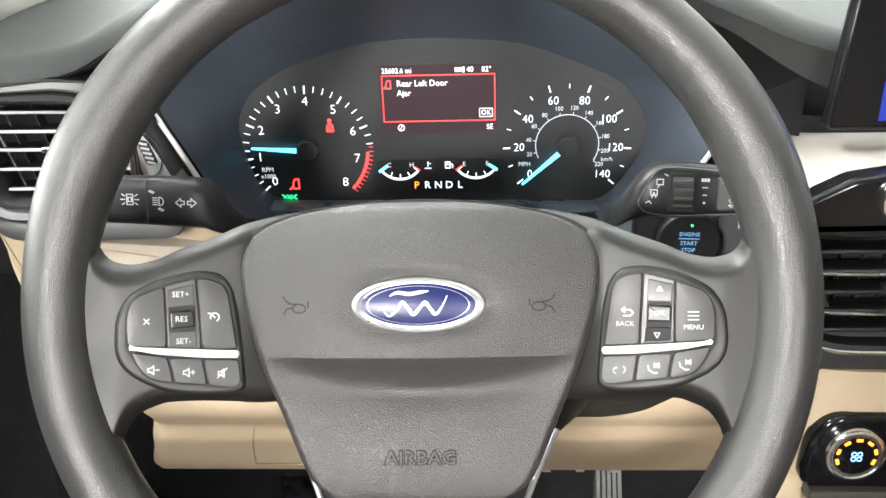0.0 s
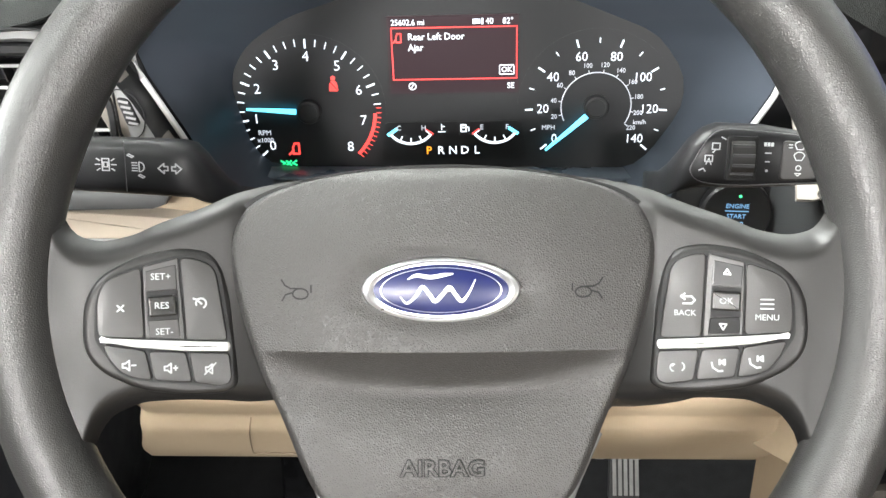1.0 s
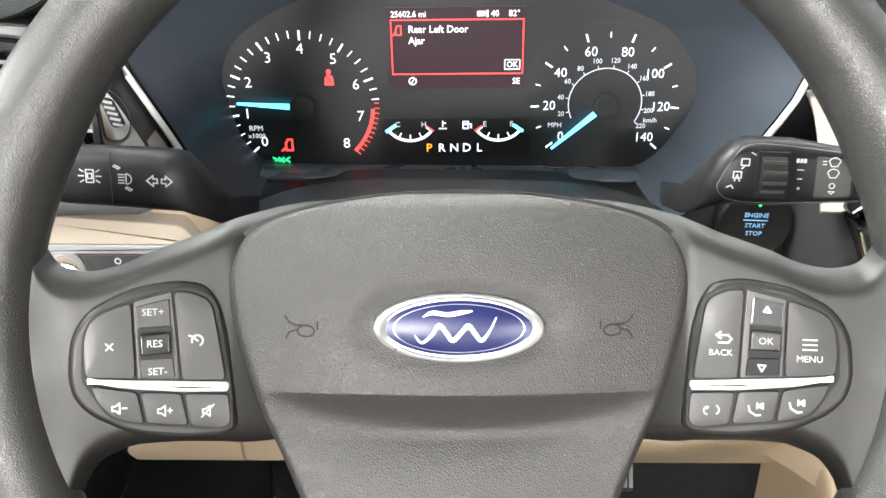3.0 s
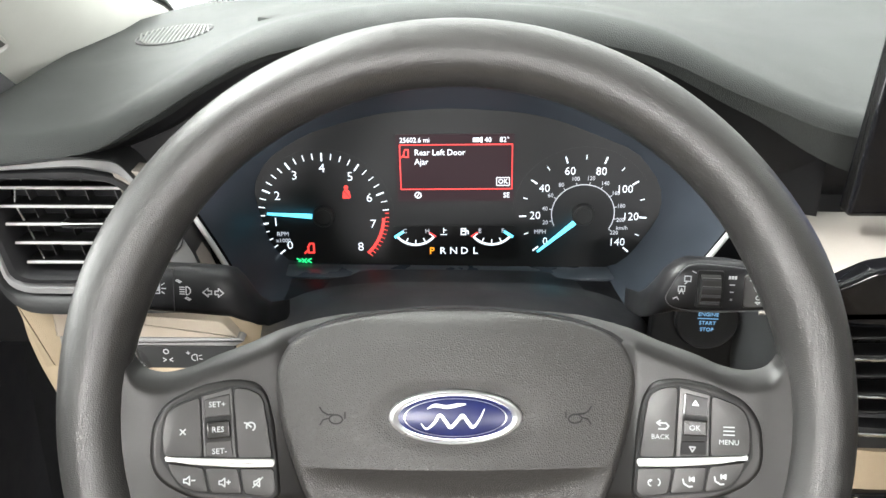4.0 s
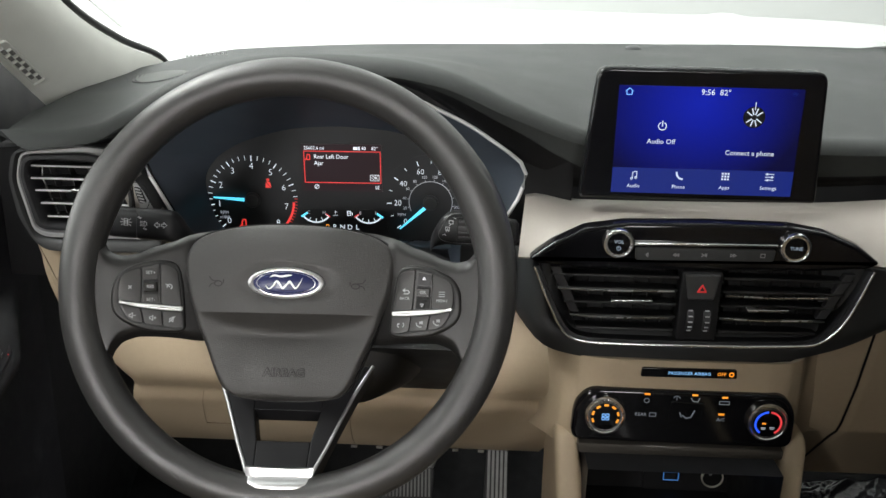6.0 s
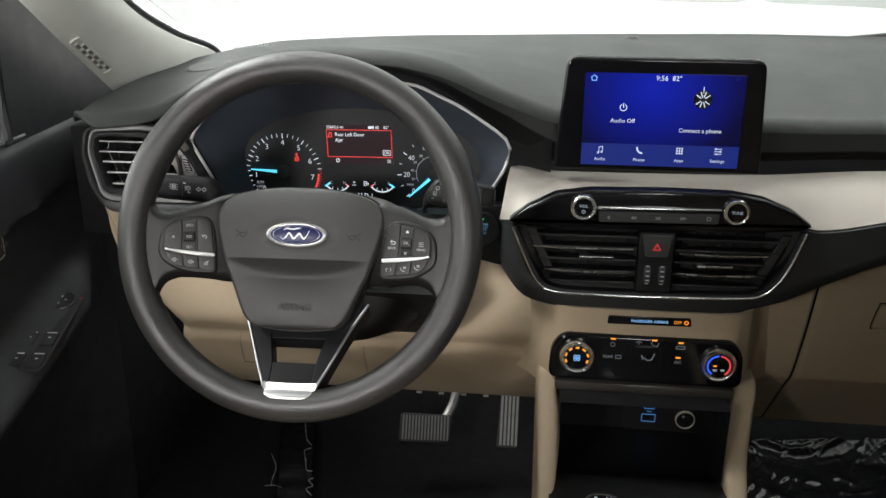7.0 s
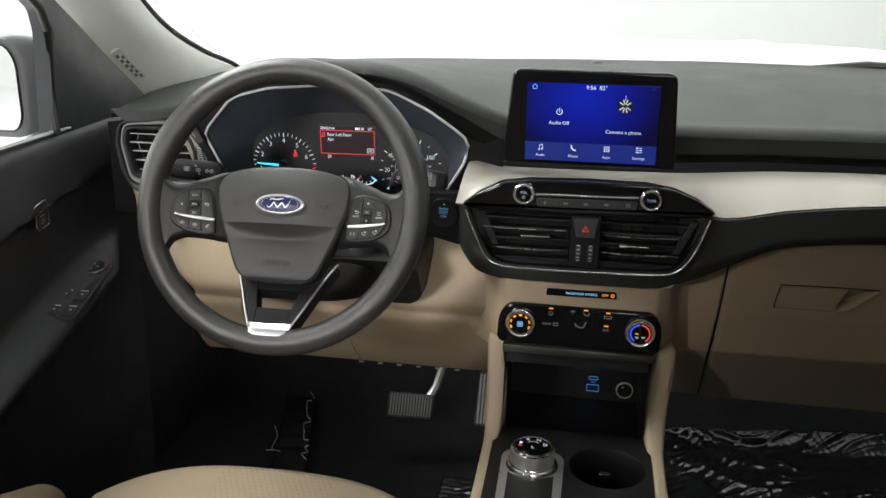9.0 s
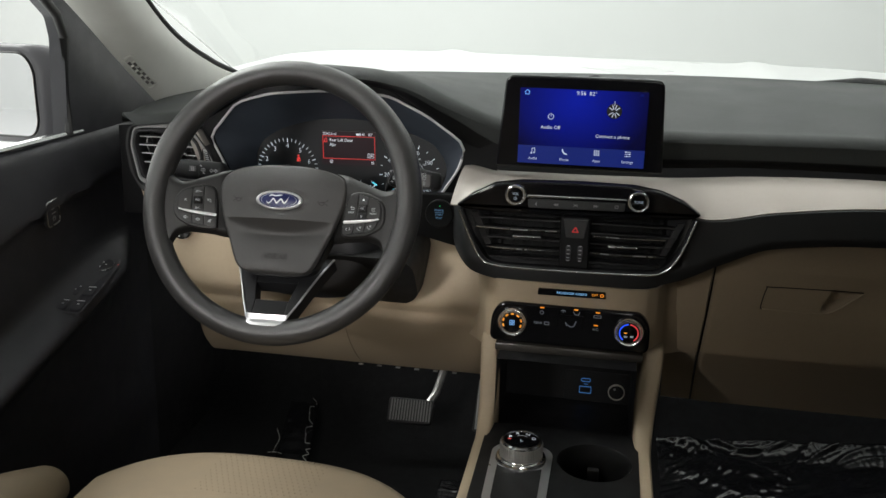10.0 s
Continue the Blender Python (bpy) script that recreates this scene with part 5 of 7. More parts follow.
for i, x in enumerate((-56.4, -29, -2, 26, 54.7)):
    y = 48.3 + 0.02 * x
    mk = ([mm([(x - 2, y), (x, y + 2), (x, y - 2), (x - 2, y)])], [mm([(x - 3, y), (x - 0.5, y + 1.5), (x - 0.5, y - 1.5), (x - 3, y)]), mm([(x, y), (x + 2.5, y + 1.5), (x + 2.5, y - 1.5), (x, y)])],
          [mm([(x - 2.5, y + 1.5), (x, y), (x - 2.5, y - 1.5)]), mm([(x + 1, y + 1.6), (x + 1, y - 1.6)]), mm([(x + 2.4, y + 1.6), (x + 2.4, y - 1.6)])],
          [mm([(x + 3, y), (x + 0.5, y + 1.5), (x + 0.5, y - 1.5), (x + 3, y)]), mm([(x, y), (x - 2.5, y + 1.5), (x - 2.5, y - 1.5), (x, y)])], [mm([(x - 2, y - 1.8), (x + 2, y - 1.8), (x + 2, y + 1.8), (x - 2, y + 1.8), (x - 2, y - 1.8)])])[i]
    part("key_mark", strokes(mk, 0.0006, 0.0026, 0.0003), GREYP, radio)

centre = thing("centre_vents", "black centre air vents framed by a thin chrome line", "air vent", m=STACK)
U_LINE = smooth_line([(x / 1000, y / 1000, 0.004) for x, y in ((-166, 32), (-150, -6), (-135, -35), (-119, -45.5), (-85, -48.5), (4, -48.5), (100, -46), (124, -41), (138, -28), (150, -6), (164, 36))], 6)
part("chrome_line", tube(U_LINE, 0.0017, 8, up=(0, 0, 1)), CHROME, centre, "chrome line round the vents", smooth=70)
part("surround", rings([[(p[0], p[1], 0.003) for p in U_LINE] + [(p[0] * 0.972, (p[1] - 30 / 1000) * 0.955 + 0.030, 0.001) for p in reversed(U_LINE)],
                        [(p[0], p[1], -0.020) for p in U_LINE] + [(p[0] * 0.972, (p[1] - 30 / 1000) * 0.955 + 0.030, -0.022) for p in reversed(U_LINE)]]), SPOKE, centre, "dark inner surround", smooth=50)
part("back_plate", plate(mm([(-150, 34), (-118, -44), (118, -44), (152, 34)]), -0.034, -0.030), mat("vent_dark", (0.004, 0.004, 0.004), 0.8, vary=0.1), centre)


def slat(parent, x0, x1, y0, y1, z, depth, thick, material=DARK, name="slat"):
    """A vent blade from x0 to x1 with a rounded front edge."""
    rws = []
    for x, y in ((x0, y0), ((x0 + x1) / 2, (y0 + y1) / 2), (x1, y1)):
        rws.append([(x, y + thick / 2 * math.sin(radians(a)), z + (thick / 2 * math.cos(radians(a)) if -90 < a < 90 else 0)) for a in (-90, -45, 0, 45, 90)] + [(x, y + thick / 2 - 0.002, z - depth), (x, y - thick / 2 - 0.002, z - depth)])
    return part(name, rings(rws), material, parent, smooth=60)


def edge_x(y, side):
    """Inner side of the chrome line at a height, in mm."""
    t = max(0, min(1, (y + 40) / 70))
    return side * (118 + 34 * t)


EDGE_LINE = mat("slat_edge", (0.66, 0.66, 0.66), 0.25, 1.0, vary=0.05)
for side in (-1, 1):
    for k, y in enumerate((22, 8, -7, -21, -35)):
        xo, xi = edge_x(y, side) / 1000, side * 0.0225
        slat(centre, min(xo, xi), max(xo, xi), y / 1000, y / 1000, -0.004, 0.018, 0.0030, VBLACK)
    for y, x0, x1 in (((8, -142, -26), (-21, -122, -30)) if side < 0 else ((5, 26, 126), (-20, 26, 114))):
        part("bright_edge", tube(smooth_line([(x0 / 1000, y / 1000, -0.0015), ((x0 * 0.6 + x1 * 0.4) / 1000, (y - 0.6) / 1000, 0.0), (x1 / 1000, y / 1000, -0.0015)], 6), 0.0009, 6, flat=1.0), EDGE_LINE, centre, "thin bright blade edge")
    for i in range(7):
        x = side * (32 + 15 * i)
        part("fin", block(x / 1000 - 0.0005, -0.040, -0.029, x / 1000 + 0.0005, 0.030, -0.024), MATS["vent_dark"], centre)
    xm, ym = (-68, -1.0) if side < 0 else (67, -7.5)
    part("tab", plate(rounded(mm([(xm - 20, ym - 1.6), (xm + 20, ym - 1.0), (xm + 20, ym + 1.4), (xm - 20, ym + 0.8)]), 0.001), -0.004, 0.006, 0.0008), CHROME, centre, "chrome vent tab")
    part("end_cap", plate(mm([(side * 140, 30), (side * 150, 30), (side * 128, -18), (side * 118, -18)]), -0.010, -0.003, 0.001), DARK, centre)
part("middle_column", plate(rounded(mm([(-20, 30), (-20, -44), (20, -44), (20, 30)]), 0.003), -0.020, 0.0005, 0.0015), SPOKE, centre, "dark column between the vents")
for sx in (-8.3, 8.3):
    wh = part("thumb_wheel", rings([[((sx + w) / 1000, -0.022 + 0.0165 * math.cos(radians(a)) * 1.0, -0.012 + 0.0165 * math.sin(radians(a))) for a in range(0, 181, 12)] for w in (-3.6, -3.4, 3.4, 3.6)]), DARK, centre, "ribbed thumb wheel", smooth=50)
    for k in range(7):
        a = 30 + 20 * k
        part("rib", block((sx - 2.0) / 1000, -0.022 + 0.0168 * math.cos(radians(a)) - 0.0005, -0.012 + 0.0168 * math.sin(radians(a)) - 0.0003, (sx + 2.0) / 1000, -0.022 + 0.0168 * math.cos(radians(a)) + 0.0005, -0.012 + 0.0168 * math.sin(radians(a)) + 0.0009), GREYP, wh)
hazard = thing("hazard_button", "black hazard warning button with a red triangle", "button", m=STACK)
part("key", plate(rounded(mm([(-17.5, 27.5), (-12.5, 1), (12.5, 1), (17.5, 28)]), 0.002), 0.0, 0.0030, 0.0010), SOFT, hazard)
part("triangle", strokes([mm([(-4, 10), (4, 10), (0, 17), (-4, 10)])], 0.0015, 0.0034), mat("red_print", (0.45, 0.03, 0.03), 0.5, vary=0.03, emit=(0.7, 0.03, 0.03), glow=0.25), hazard, "red triangle")

# ---- side vent ----
SIDE = facing(-0.235, 0.205, 0.665)
GRILLE_GREY = mat("fin_grey", (0.06, 0.06, 0.063), 0.45, vary=0.05)
side_vent = thing("side_vent", "silver and black framed side air vent with bright blades", "air vent", m=SIDE)
OUT_V = mm([(-71, 52), (-78, 24), (-73, -17), (-58, -46), (-47, -53.7), (-24, -54.5), (70, -52), (75.6, -38), (73.6, -13), (59.6, 16), (28.6, 58), (-10, 61)])
SIL_O = mm([(-64, 51), (-71.3, 22), (-60, -32.3), (-49.2, -39.1), (-22, -39.5), (66, -38), (75, -31), (73, -12), (59, 16), (28, 56.5), (0, 58.3)])
SIL_I = mm([(-60.5, 47.5), (-66.7, 26.8), (-55.9, -27), (-47, -31), (-18.7, -31), (40, -30), (46, -22), (47, 14), (40, 34), (24, 46), (0, 50)])
IN_V = mm([(-57, 41), (-59.5, 22), (-46, -25), (-21, -25.6), (34, -25), (40, -18), (41, 10), (35, 28), (20, 41), (-34, 42.4)])


def ring_between(outer, inner, z0, z1, n=80):
    c = Vector((0.0, 0.010))

    def cast(poly):
        out = []
        for i in range(n):
            d = Vector((math.cos(2 * math.pi * i / n), math.sin(2 * math.pi * i / n)))
            best = 0.02
            for j in range(len(poly)):
                p, q = Vector(poly[j]) - c, Vector(poly[(j + 1) % len(poly)]) - c
                e = q - p
                den = d.x * e.y - d.y * e.x
                if abs(den) > 1e-12:
                    s, w = (p.x * e.y - p.y * e.x) / den, (p.x * d.y - p.y * d.x) / den
                    if s > 0 and -1e-6 <= w <= 1 + 1e-6:
                        best = max(best, s) if best == 0.02 else s
            out.append(c + d * best)
        return out
    o, i2 = cast(rounded(outer, 0.008, 4)), cast(rounded(inner, 0.006, 4))
    mid = [(a * 0.45 + b * 0.55) for a, b in zip(o, i2)]
    return [[(p.x, p.y, z0) for p in o], [(p.x, p.y, z1 - 0.003) for p in o], [(a.x * 0.95 + b.x * 0.05, a.y * 0.95 + b.y * 0.05, z1) for a, b in zip(o, i2)], [(p.x, p.y, z1) for p in mid],
            [(a.x * 0.1 + b.x * 0.9, a.y * 0.1 + b.y * 0.9, z1 - 0.004) for a, b in zip(o, i2)], [(p.x, p.y, z1 - 0.030) for p in i2]]


part("housing", rings(ring_between(OUT_V, SIL_O, -0.05, 0.006), None, False, False), SOFT, side_vent, "dark moulded housing", smooth=50)
part("silver_frame", rings(ring_between(SIL_O, SIL_I, -0.05, 0.0035), None, False, False), VSILVER, side_vent, "satin silver frame", smooth=50)
part("inner_frame", rings(ring_between(SIL_I, IN_V, -0.04, 0.0045), None, False, False), DARK, side_vent, "dark inner frame", smooth=50)
part("back_plate", plate(IN_V, -0.040, -0.036), MATS["vent_dark"], side_vent)
for y, x0, x1 in ((35, -57.5, 29), (21.8, -59, 37), (9, -56, 40), (-4.7, -52, 40), (-19, -46.5, 39)):
    s = slat(side_vent, x0 / 1000, x1 / 1000, y / 1000, (y + 0.5) / 1000, -0.006, 0.02, 0.0026, VBLACK)
    part("bright_edge", tube([(x0 / 1000, y / 1000, -0.0046), (x1 / 1000, (y + 0.5) / 1000, -0.0046)], 0.0011, 6), EDGE, s)
for x in (-36, -16, 4, 24):
    part("fin", rings([[(x / 1000 + dx - 0.28 * yy, yy, zz) for dx, zz in ((-0.0004, -0.016), (0.0004, -0.016), (0.0004, -0.034), (-0.0004, -0.034))] for yy in (-0.025, 0.041)]), GRILLE_GREY, side_vent)
part("link_rod", tube([(-0.0490, 0.033, -0.012), (-0.0500, 0.021, -0.010), (-0.0440, 0.006, -0.009), (-0.0365, -0.018, -0.009)], 0.0008, 6), EDGE_LINE, side_vent, "thin bright link rod")
part("tab", plate(rounded(mm([(-16, 9.2), (20, 9.8), (20, 13.6), (-16, 13.2)]), 0.0012), -0.006, 0.003, 0.001), CHROME, side_vent, "bright vent tab")
part("wheel_recess", frame_plate(rounded(mm([(47, 25), (59, 22), (66, 8), (62, -6), (48, -9)]), 0.008), 0.0006, 0.0, 0.0042, 0.0001), DARK, side_vent)
wheel_v = part("thumb_wheel", plate(rounded(mm([(49, 19), (56.5, 18), (62, 2), (54, 1)]), 0.003), 0.0, 0.0058, 0.0015), DARK, side_vent, "ribbed thumb wheel")
for k in range(5):
    part("rib", bars([((53.6 + 1.1 * k) / 1000, (16.6 - 3.3 * k) / 1000, 0.0058, 0.0014, -12)], 0.0060, 0.0008), GREYP, wheel_v)

# ---- trim and light switch under the side vent ----
switch = thing("light_switch_panel", "dark headlamp switch panel under a beige trim strip coloured as lit", "switch panel", m=SIDE)
# brighter light on this strip is painted by the paler beige
part("trim_strip", plate(rounded(mm([(-36, -56), (60, -62), (82, -64), (92, -76), (92, -77), (-36, -77)]), [0.002, 0.002, 0.004, 0.002, 0.0005, 0.0005]), -0.03, -0.004, 0.001), BEIGE_LIT, switch, "beige trim strip, paler for the light on it")
part("side_piece", plate(rounded(mm([(-62, -50), (-30, -50), (-30, -130), (-42, -130)]), 0.001), -0.03, -0.0058, 0.001), BEIGE, switch, "beige end of the knee panel")
part("lower_strip", plate(rounded(mm([(-34, -77.6), (94, -77.6), (97, -80), (90, -84), (-34, -84)]), 0.001), -0.03, -0.0045, 0.001), VSILVER, switch, "satin silver strip")
part("panel", plate(rounded(mm([(-35, -84.5), (90, -84.5), (80, -128), (-34, -128)]), 0.003), -0.03, -0.0055, 0.001), SOFT, switch)
knob = part("knob", lathe([(0.0205, -0.008), (0.0205, 0.002), (0.0190, 0.006), (0.0165, 0.007), (0.015, 0.006), (0.0005, 0.006)], 40, cx=0.0076, cy=-0.1035), CHROME, switch, "round chrome light knob")
part("knob_bar", block(0.0051, -0.1195, 0.006, 0.0101, -0.0875, 0.010, 0.001), BUTTON, knob)
part("lamp_mark", strokes([arc(0.040, -0.0892, 0.0018, 0, 360, 10), mm([(37.4, -94.6), (39.6, -96.0), (37.4, -97.4)]), mm([(44.2, -94.6), (42.0, -96.0), (44.2, -97.4)])], 0.0006, -0.0052, 0.0003), WHITE, switch)
part("beam_mark", strokes([mm([(54.4, -90.2), (57.0, -90.2)]), mm([(55.7, -88.9), (55.7, -91.5)]), arc(0.0605, -0.094, 0.0026, 60, 270, 8), mm([(61.8, -91.8), (61.8, -96.4)]), mm([(63.4, -92.4), (65.4, -92.0)]), mm([(63.4, -95.0), (65.4, -95.4)])], 0.0005, -0.0052, 0.0003), WHITE, switch)

# ---- start button ----
START = facing(0.1835, 0.193, 0.6135, 0, -4)
L_START = mat("lit_start", (0.1, 0.2, 0.3), 0.5, vary=0, emit=(0.22, 0.5, 0.9), glow=0.22)
start = thing("start_button", "black engine start button with ice-blue writing", "start button", m=START)
part("surround", plate(rounded(mm([(-36, -36), (30, -50), (50, -30), (50, 24), (30, 30), (-36, 27)]), 0.012), -0.02, -0.006, 0.002), FLATB, start, "glossy black surround")
part("bezel", lathe([(0.0215, -0.02), (0.0215, 0.0), (0.0200, 0.002), (0.0180, 0.0015)], 40), FLATB, start)
part("key", lathe([(0.0178, -0.01), (0.0178, 0.0), (0.0165, 0.0012), (0.0005, 0.0014)], 40), FLATB, start)
for txt, y in (("ENGINE", 0.0060), ("START", -0.0006), ("STOP", -0.0056)):
    part("writing", letters(txt, 0.0039, 0.0, y, 0.0018), L_START, start)
part("divider", bars([(0.0, 0.0028, 0.014, 0.0005, 0)], 0.0018), L_START, start)
part("green_lamp", lathe([(0.0009, 0.0), (0.0009, 0.0020), (0.0003, 0.0022)], 12, cx=0.001, cy=0.0125), L_GREEN, start, "tiny green lamp")

# ---- stalks ----
turn = thing("indicator_stalk", "black indicator stalk with pale lamp symbols", "stalk", "column stalks", m=facing(-0.1350, 0.120, 0.6740, 12, -4))


def stalk(rows_):
    rws = []
    for x, yc, h, d, *back in rows_:
        rws.append([(x / 1000, (yc + h * py) / 1000, (d * pz - sum(back)) / 1000) for px, py, pz in [(0, math.copysign(abs(math.sin(radians(a))) ** 0.6, math.sin(radians(a))), math.copysign(abs(math.cos(radians(a))) ** 0.7, math.cos(radians(a)))) for a in range(0, 360, 15)]])
    return rings(rws)


part("arm", stalk([(-72, -1, 8, 6), (-70, -1, 11, 8), (-40, -1.5, 14, 10), (-5, -2, 14.5, 11), (10, -2.5, 14.5, 12), (15.5, -3.2, 14, 12, 0.4), (20.5, -6.8, 12.5, 11, 1.2), (25, -11.5, 9.5, 10, 3.5), (28.5, -17, 8, 8, 10), (31, -22.5, 7, 7, 23), (34, -28.5, 6, 7, 55)]), SPOKE, turn, smooth=70)
part("seam", bars([(-0.0165, -0.001, 0.0004, 0.026, 0)], 0.0108, 0.0004), DARK, turn)
part("lamp_marks", strokes([mm([(-28.4, -3), (-24.8, -3), (-24.8, 3), (-28.4, 3), (-28.4, -3)]), mm([(-27.6, -1.2), (-25.6, -1.2), (-25.6, 1.2), (-27.6, 1.2), (-27.6, -1.2)]), mm([(-32, 0), (-29.6, 0)]), mm([(-23.6, 0), (-21.2, 0)]), mm([(-31.2, 3), (-29.6, 2)]), mm([(-31.2, -3), (-29.6, -2)]), mm([(-23.6, 2), (-22, 3)]), mm([(-23.6, -2), (-22, -3)])], 0.0005, 0.0109), GREYP, turn)
part("beam_marks", strokes([arc(-0.0088, -0.0006, 0.0024, -90, 90, 8), mm([(-9, -3.0), (-9, 1.8)])] + [mm([(-12.6, y), (-10, y)]) for y in (-2.6, -1.3, 0.1, 1.4)] + [mm([(-14.8, 5.2), (-12.4, 4.0), (-11.6, 4.6), (-14.0, 5.8), (-14.8, 5.2)]), mm([(-9.6, -5.0), (-7.2, -6.2), (-6.4, -5.6), (-8.8, -4.4), (-9.6, -5.0)])], 0.0005, 0.0117), GREYP, turn)
part("arrow_marks", strokes([mm([(1, -1), (4, 1.5), (4, 0), (6, 0), (6, -2), (4, -2), (4, -3.5), (1, -1)]), mm([(13, -1), (10, 1.5), (10, 0), (8, 0), (8, -2), (10, -2), (10, -3.5), (13, -1)])], 0.0006, 0.0122), GREYP, turn)
wiper = thing("wiper_stalk", "black wiper stalk with a ribbed roller", "stalk", "column stalks", m=facing(0.1530, 0.110, 0.6850, 10, -4))
part("arm", stalk([(-37, -29, 6, 7, 55), (-34, -23, 7, 7, 23), (-31.5, -17.5, 8, 8, 10), (-28, -12, 9.5, 10, 3.5), (-23.5, -7.3, 12.5, 11, 1.2), (-18, -3.8, 14.5, 11, 0.4), (-12, -2.5, 15.8, 11), (10, -2.5, 15.5, 10.5), (30, -3, 13, 9), (45, -4, 11.5, 8), (48, -4, 8, 6)]), SPOKE, wiper, smooth=70)
part("outline_groove", strokes([smooth_line(mm([(40, 8), (8, 11), (-10, 11.5), (-17, 7), (-23, -4), (-24, -10), (-18, -14.5), (0, -15.5), (40, -13)]), 4)], 0.0004, 0.0100, 0.0010), GRILLE_GREY, wiper)
part("roller_bed", plate(rounded(mm([(-8, -13), (6.5, -13), (6.5, 8.5), (-8, 8.5)]), 0.001), 0.008, 0.0115, 0.0003), FLATB, wiper)
rl = part("roller", rings([[(x / 1000, (-2.3 + 10 * math.sin(radians(a))) / 1000, 0.0075 + 0.0085 * math.cos(radians(a))) for a in range(-90, 91, 12)] for x in (-6.2, -6, 4.4, 4.6)]), BUTTON, wiper, "ribbed roller", smooth=50)
for k in range(4):
    a = -42 + 28 * k
    part("rib", block(-0.006, -0.0023 + 0.010 * math.sin(radians(a)) - 0.0007, 0.0073 + 0.0085 * math.cos(radians(a)), 0.0044, -0.0023 + 0.010 * math.sin(radians(a)) + 0.0007, 0.0083 + 0.0085 * math.cos(radians(a))), DARK, rl)
part("speed_marks", bars([(0.0098, 0.0050, 0.0012, 0.0018, 0), (0.0114, 0.0050, 0.0012, 0.0018, 0), (0.0130, 0.0050, 0.0012, 0.0018, 0), (0.0115, 0.0008, 0.003, 0.0005, 0), (0.0115, -0.0034, 0.0022, 0.0005, 0), (0.0115, -0.0078, 0.0011, 0.0011, 0)], 0.0112), PRINT, wiper)
part("wipe_marks", strokes([mm([(-15, 2), (-11.5, 2), (-11.5, 5), (-15, 5), (-15, 2)]), mm([(-13.2, 2), (-14.6, 0.4)]), mm([(-18, -4), (-14.5, -4), (-14.5, -1), (-18, -1), (-18, -4)]), mm([(-17.4, -5.4), (-16.2, -2.4), (-15, -5.4)]), mm([(-20.5, -8.4), (-18.5, -7.4), (-17.5, -8.8)]), mm([(-11, 8), (-9, 7)])], 0.0005, 0.0112), PRINT, wiper)
part("end_key", plate(rounded(mm([(18, -13), (36, -12), (36, 5), (18, 7)]), 0.003), 0.004, 0.0105, 0.001), BUTTON, wiper)
part("rear_wipe_marks", strokes([arc(0.0262, y / 1000, 0.0028, 25, 155, 8) + mm([(24.9, y - 1.2), (27.5, y - 1.2)]) + [arc(0.0262, y / 1000, 0.0028, 25, 155, 8)[0]] for y in (4.0, -1.2)]
                                + [arc(0.0264, -0.0062, 0.0012, 0, 360, 10), mm([(25.0, -8.8), (26.4, -10.0), (27.8, -8.8), (25.0, -8.8)]), mm([(21.0, 3.6), (22.6, 3.6)]), mm([(21.0, 5.0), (22.6, 5.0)])], 0.0004, 0.0108), PRINT, wiper)

# ---- glovebox handle ----
PULL = facing(0, 0.1976, 0.523, -7.6)
part("handle", plate(rounded([(0.6575, 0.0160), (0.6535, -0.0165), (0.733, -0.0165), (0.7355, -0.004), (0.7455, 0.0185)], [0.006, 0.005, 0.004, 0.006, 0.002]), -0.006, 0.0012, 0.0010), BEIGE, glovebox, "beige pull handle flap", m=PULL, smooth=50)
part("handle_gap", tube(smooth_line([(0.786, 0.0195, 0.0004), (0.740, 0.0195, 0.0004), (0.664, 0.0178, 0.0004), (0.6568, 0.0150, 0.0004), (0.6522, -0.0140, 0.0004), (0.6545, -0.0180, 0.0004)], 4), 0.0008, 6), FLATB, glovebox, "dark gap round the handle", m=PULL)
part("handle_lip", tube(smooth_line([(0.6545, -0.0185, 0.0), (0.70, -0.0190, 0.0), (0.738, -0.0185, 0.0), (0.756, -0.0100, 0.0), (0.772, 0.0040, 0.0), (0.788, 0.0185, -0.0006)], 5), 0.0016, 8), BEIGE, glovebox, "rounded lip under the handle", m=PULL, smooth=70)

# ---- centre console ----
console = thing("centre_console", "black console with beige side rails and an open cubby", "console")
RAIL = [(0.27, 0.44), (0.170, 0.44), (0.156, 0.405), (0.138, 0.36), (0.118, 0.339), (0.09, 0.318), (-0.62, 0.318), (-0.62, 0.03), (0.27, 0.03)]


def rail(x_out_t, x_in_t, x_out_b, x_in_b):
    """A side rail, its front edge leaning with the console's waist."""
    prof = rounded(RAIL, [0, 0.012, 0.02, 0.02, 0.02, 0.02, 0, 0, 0], 4)
    rws = []
    for k, s in enumerate((0.0, 0.06, 0.2, 0.5, 0.8, 0.94, 1.0)):
        drop = (0.008, 0.002, 0.0, 0.0, 0.0, 0.002, 0.008)[k]
        row = []
        for y, z in prof:
            w = max(0.0, min(1.0, (0.43 - z) / 0.11))
            a = x_out_t + (x_out_b - x_out_t) * w
            b = x_in_t + (x_in_b - x_in_t) * w + math.copysign(0.006, x_in_b - x_out_b) * math.sin(math.pi * w)
            row.append((a + (b - a) * s, y + drop, z - drop))
        rws.append(row)
    return rings(rws)


part("side_rail", rail(0.256, 0.281, 0.263, 0.284), BEIGE, console, "beige side rail", smooth=50)
part("side_rail", rail(0.524, 0.493, 0.512, 0.488), BEIGE, console, "beige side rail", smooth=50)
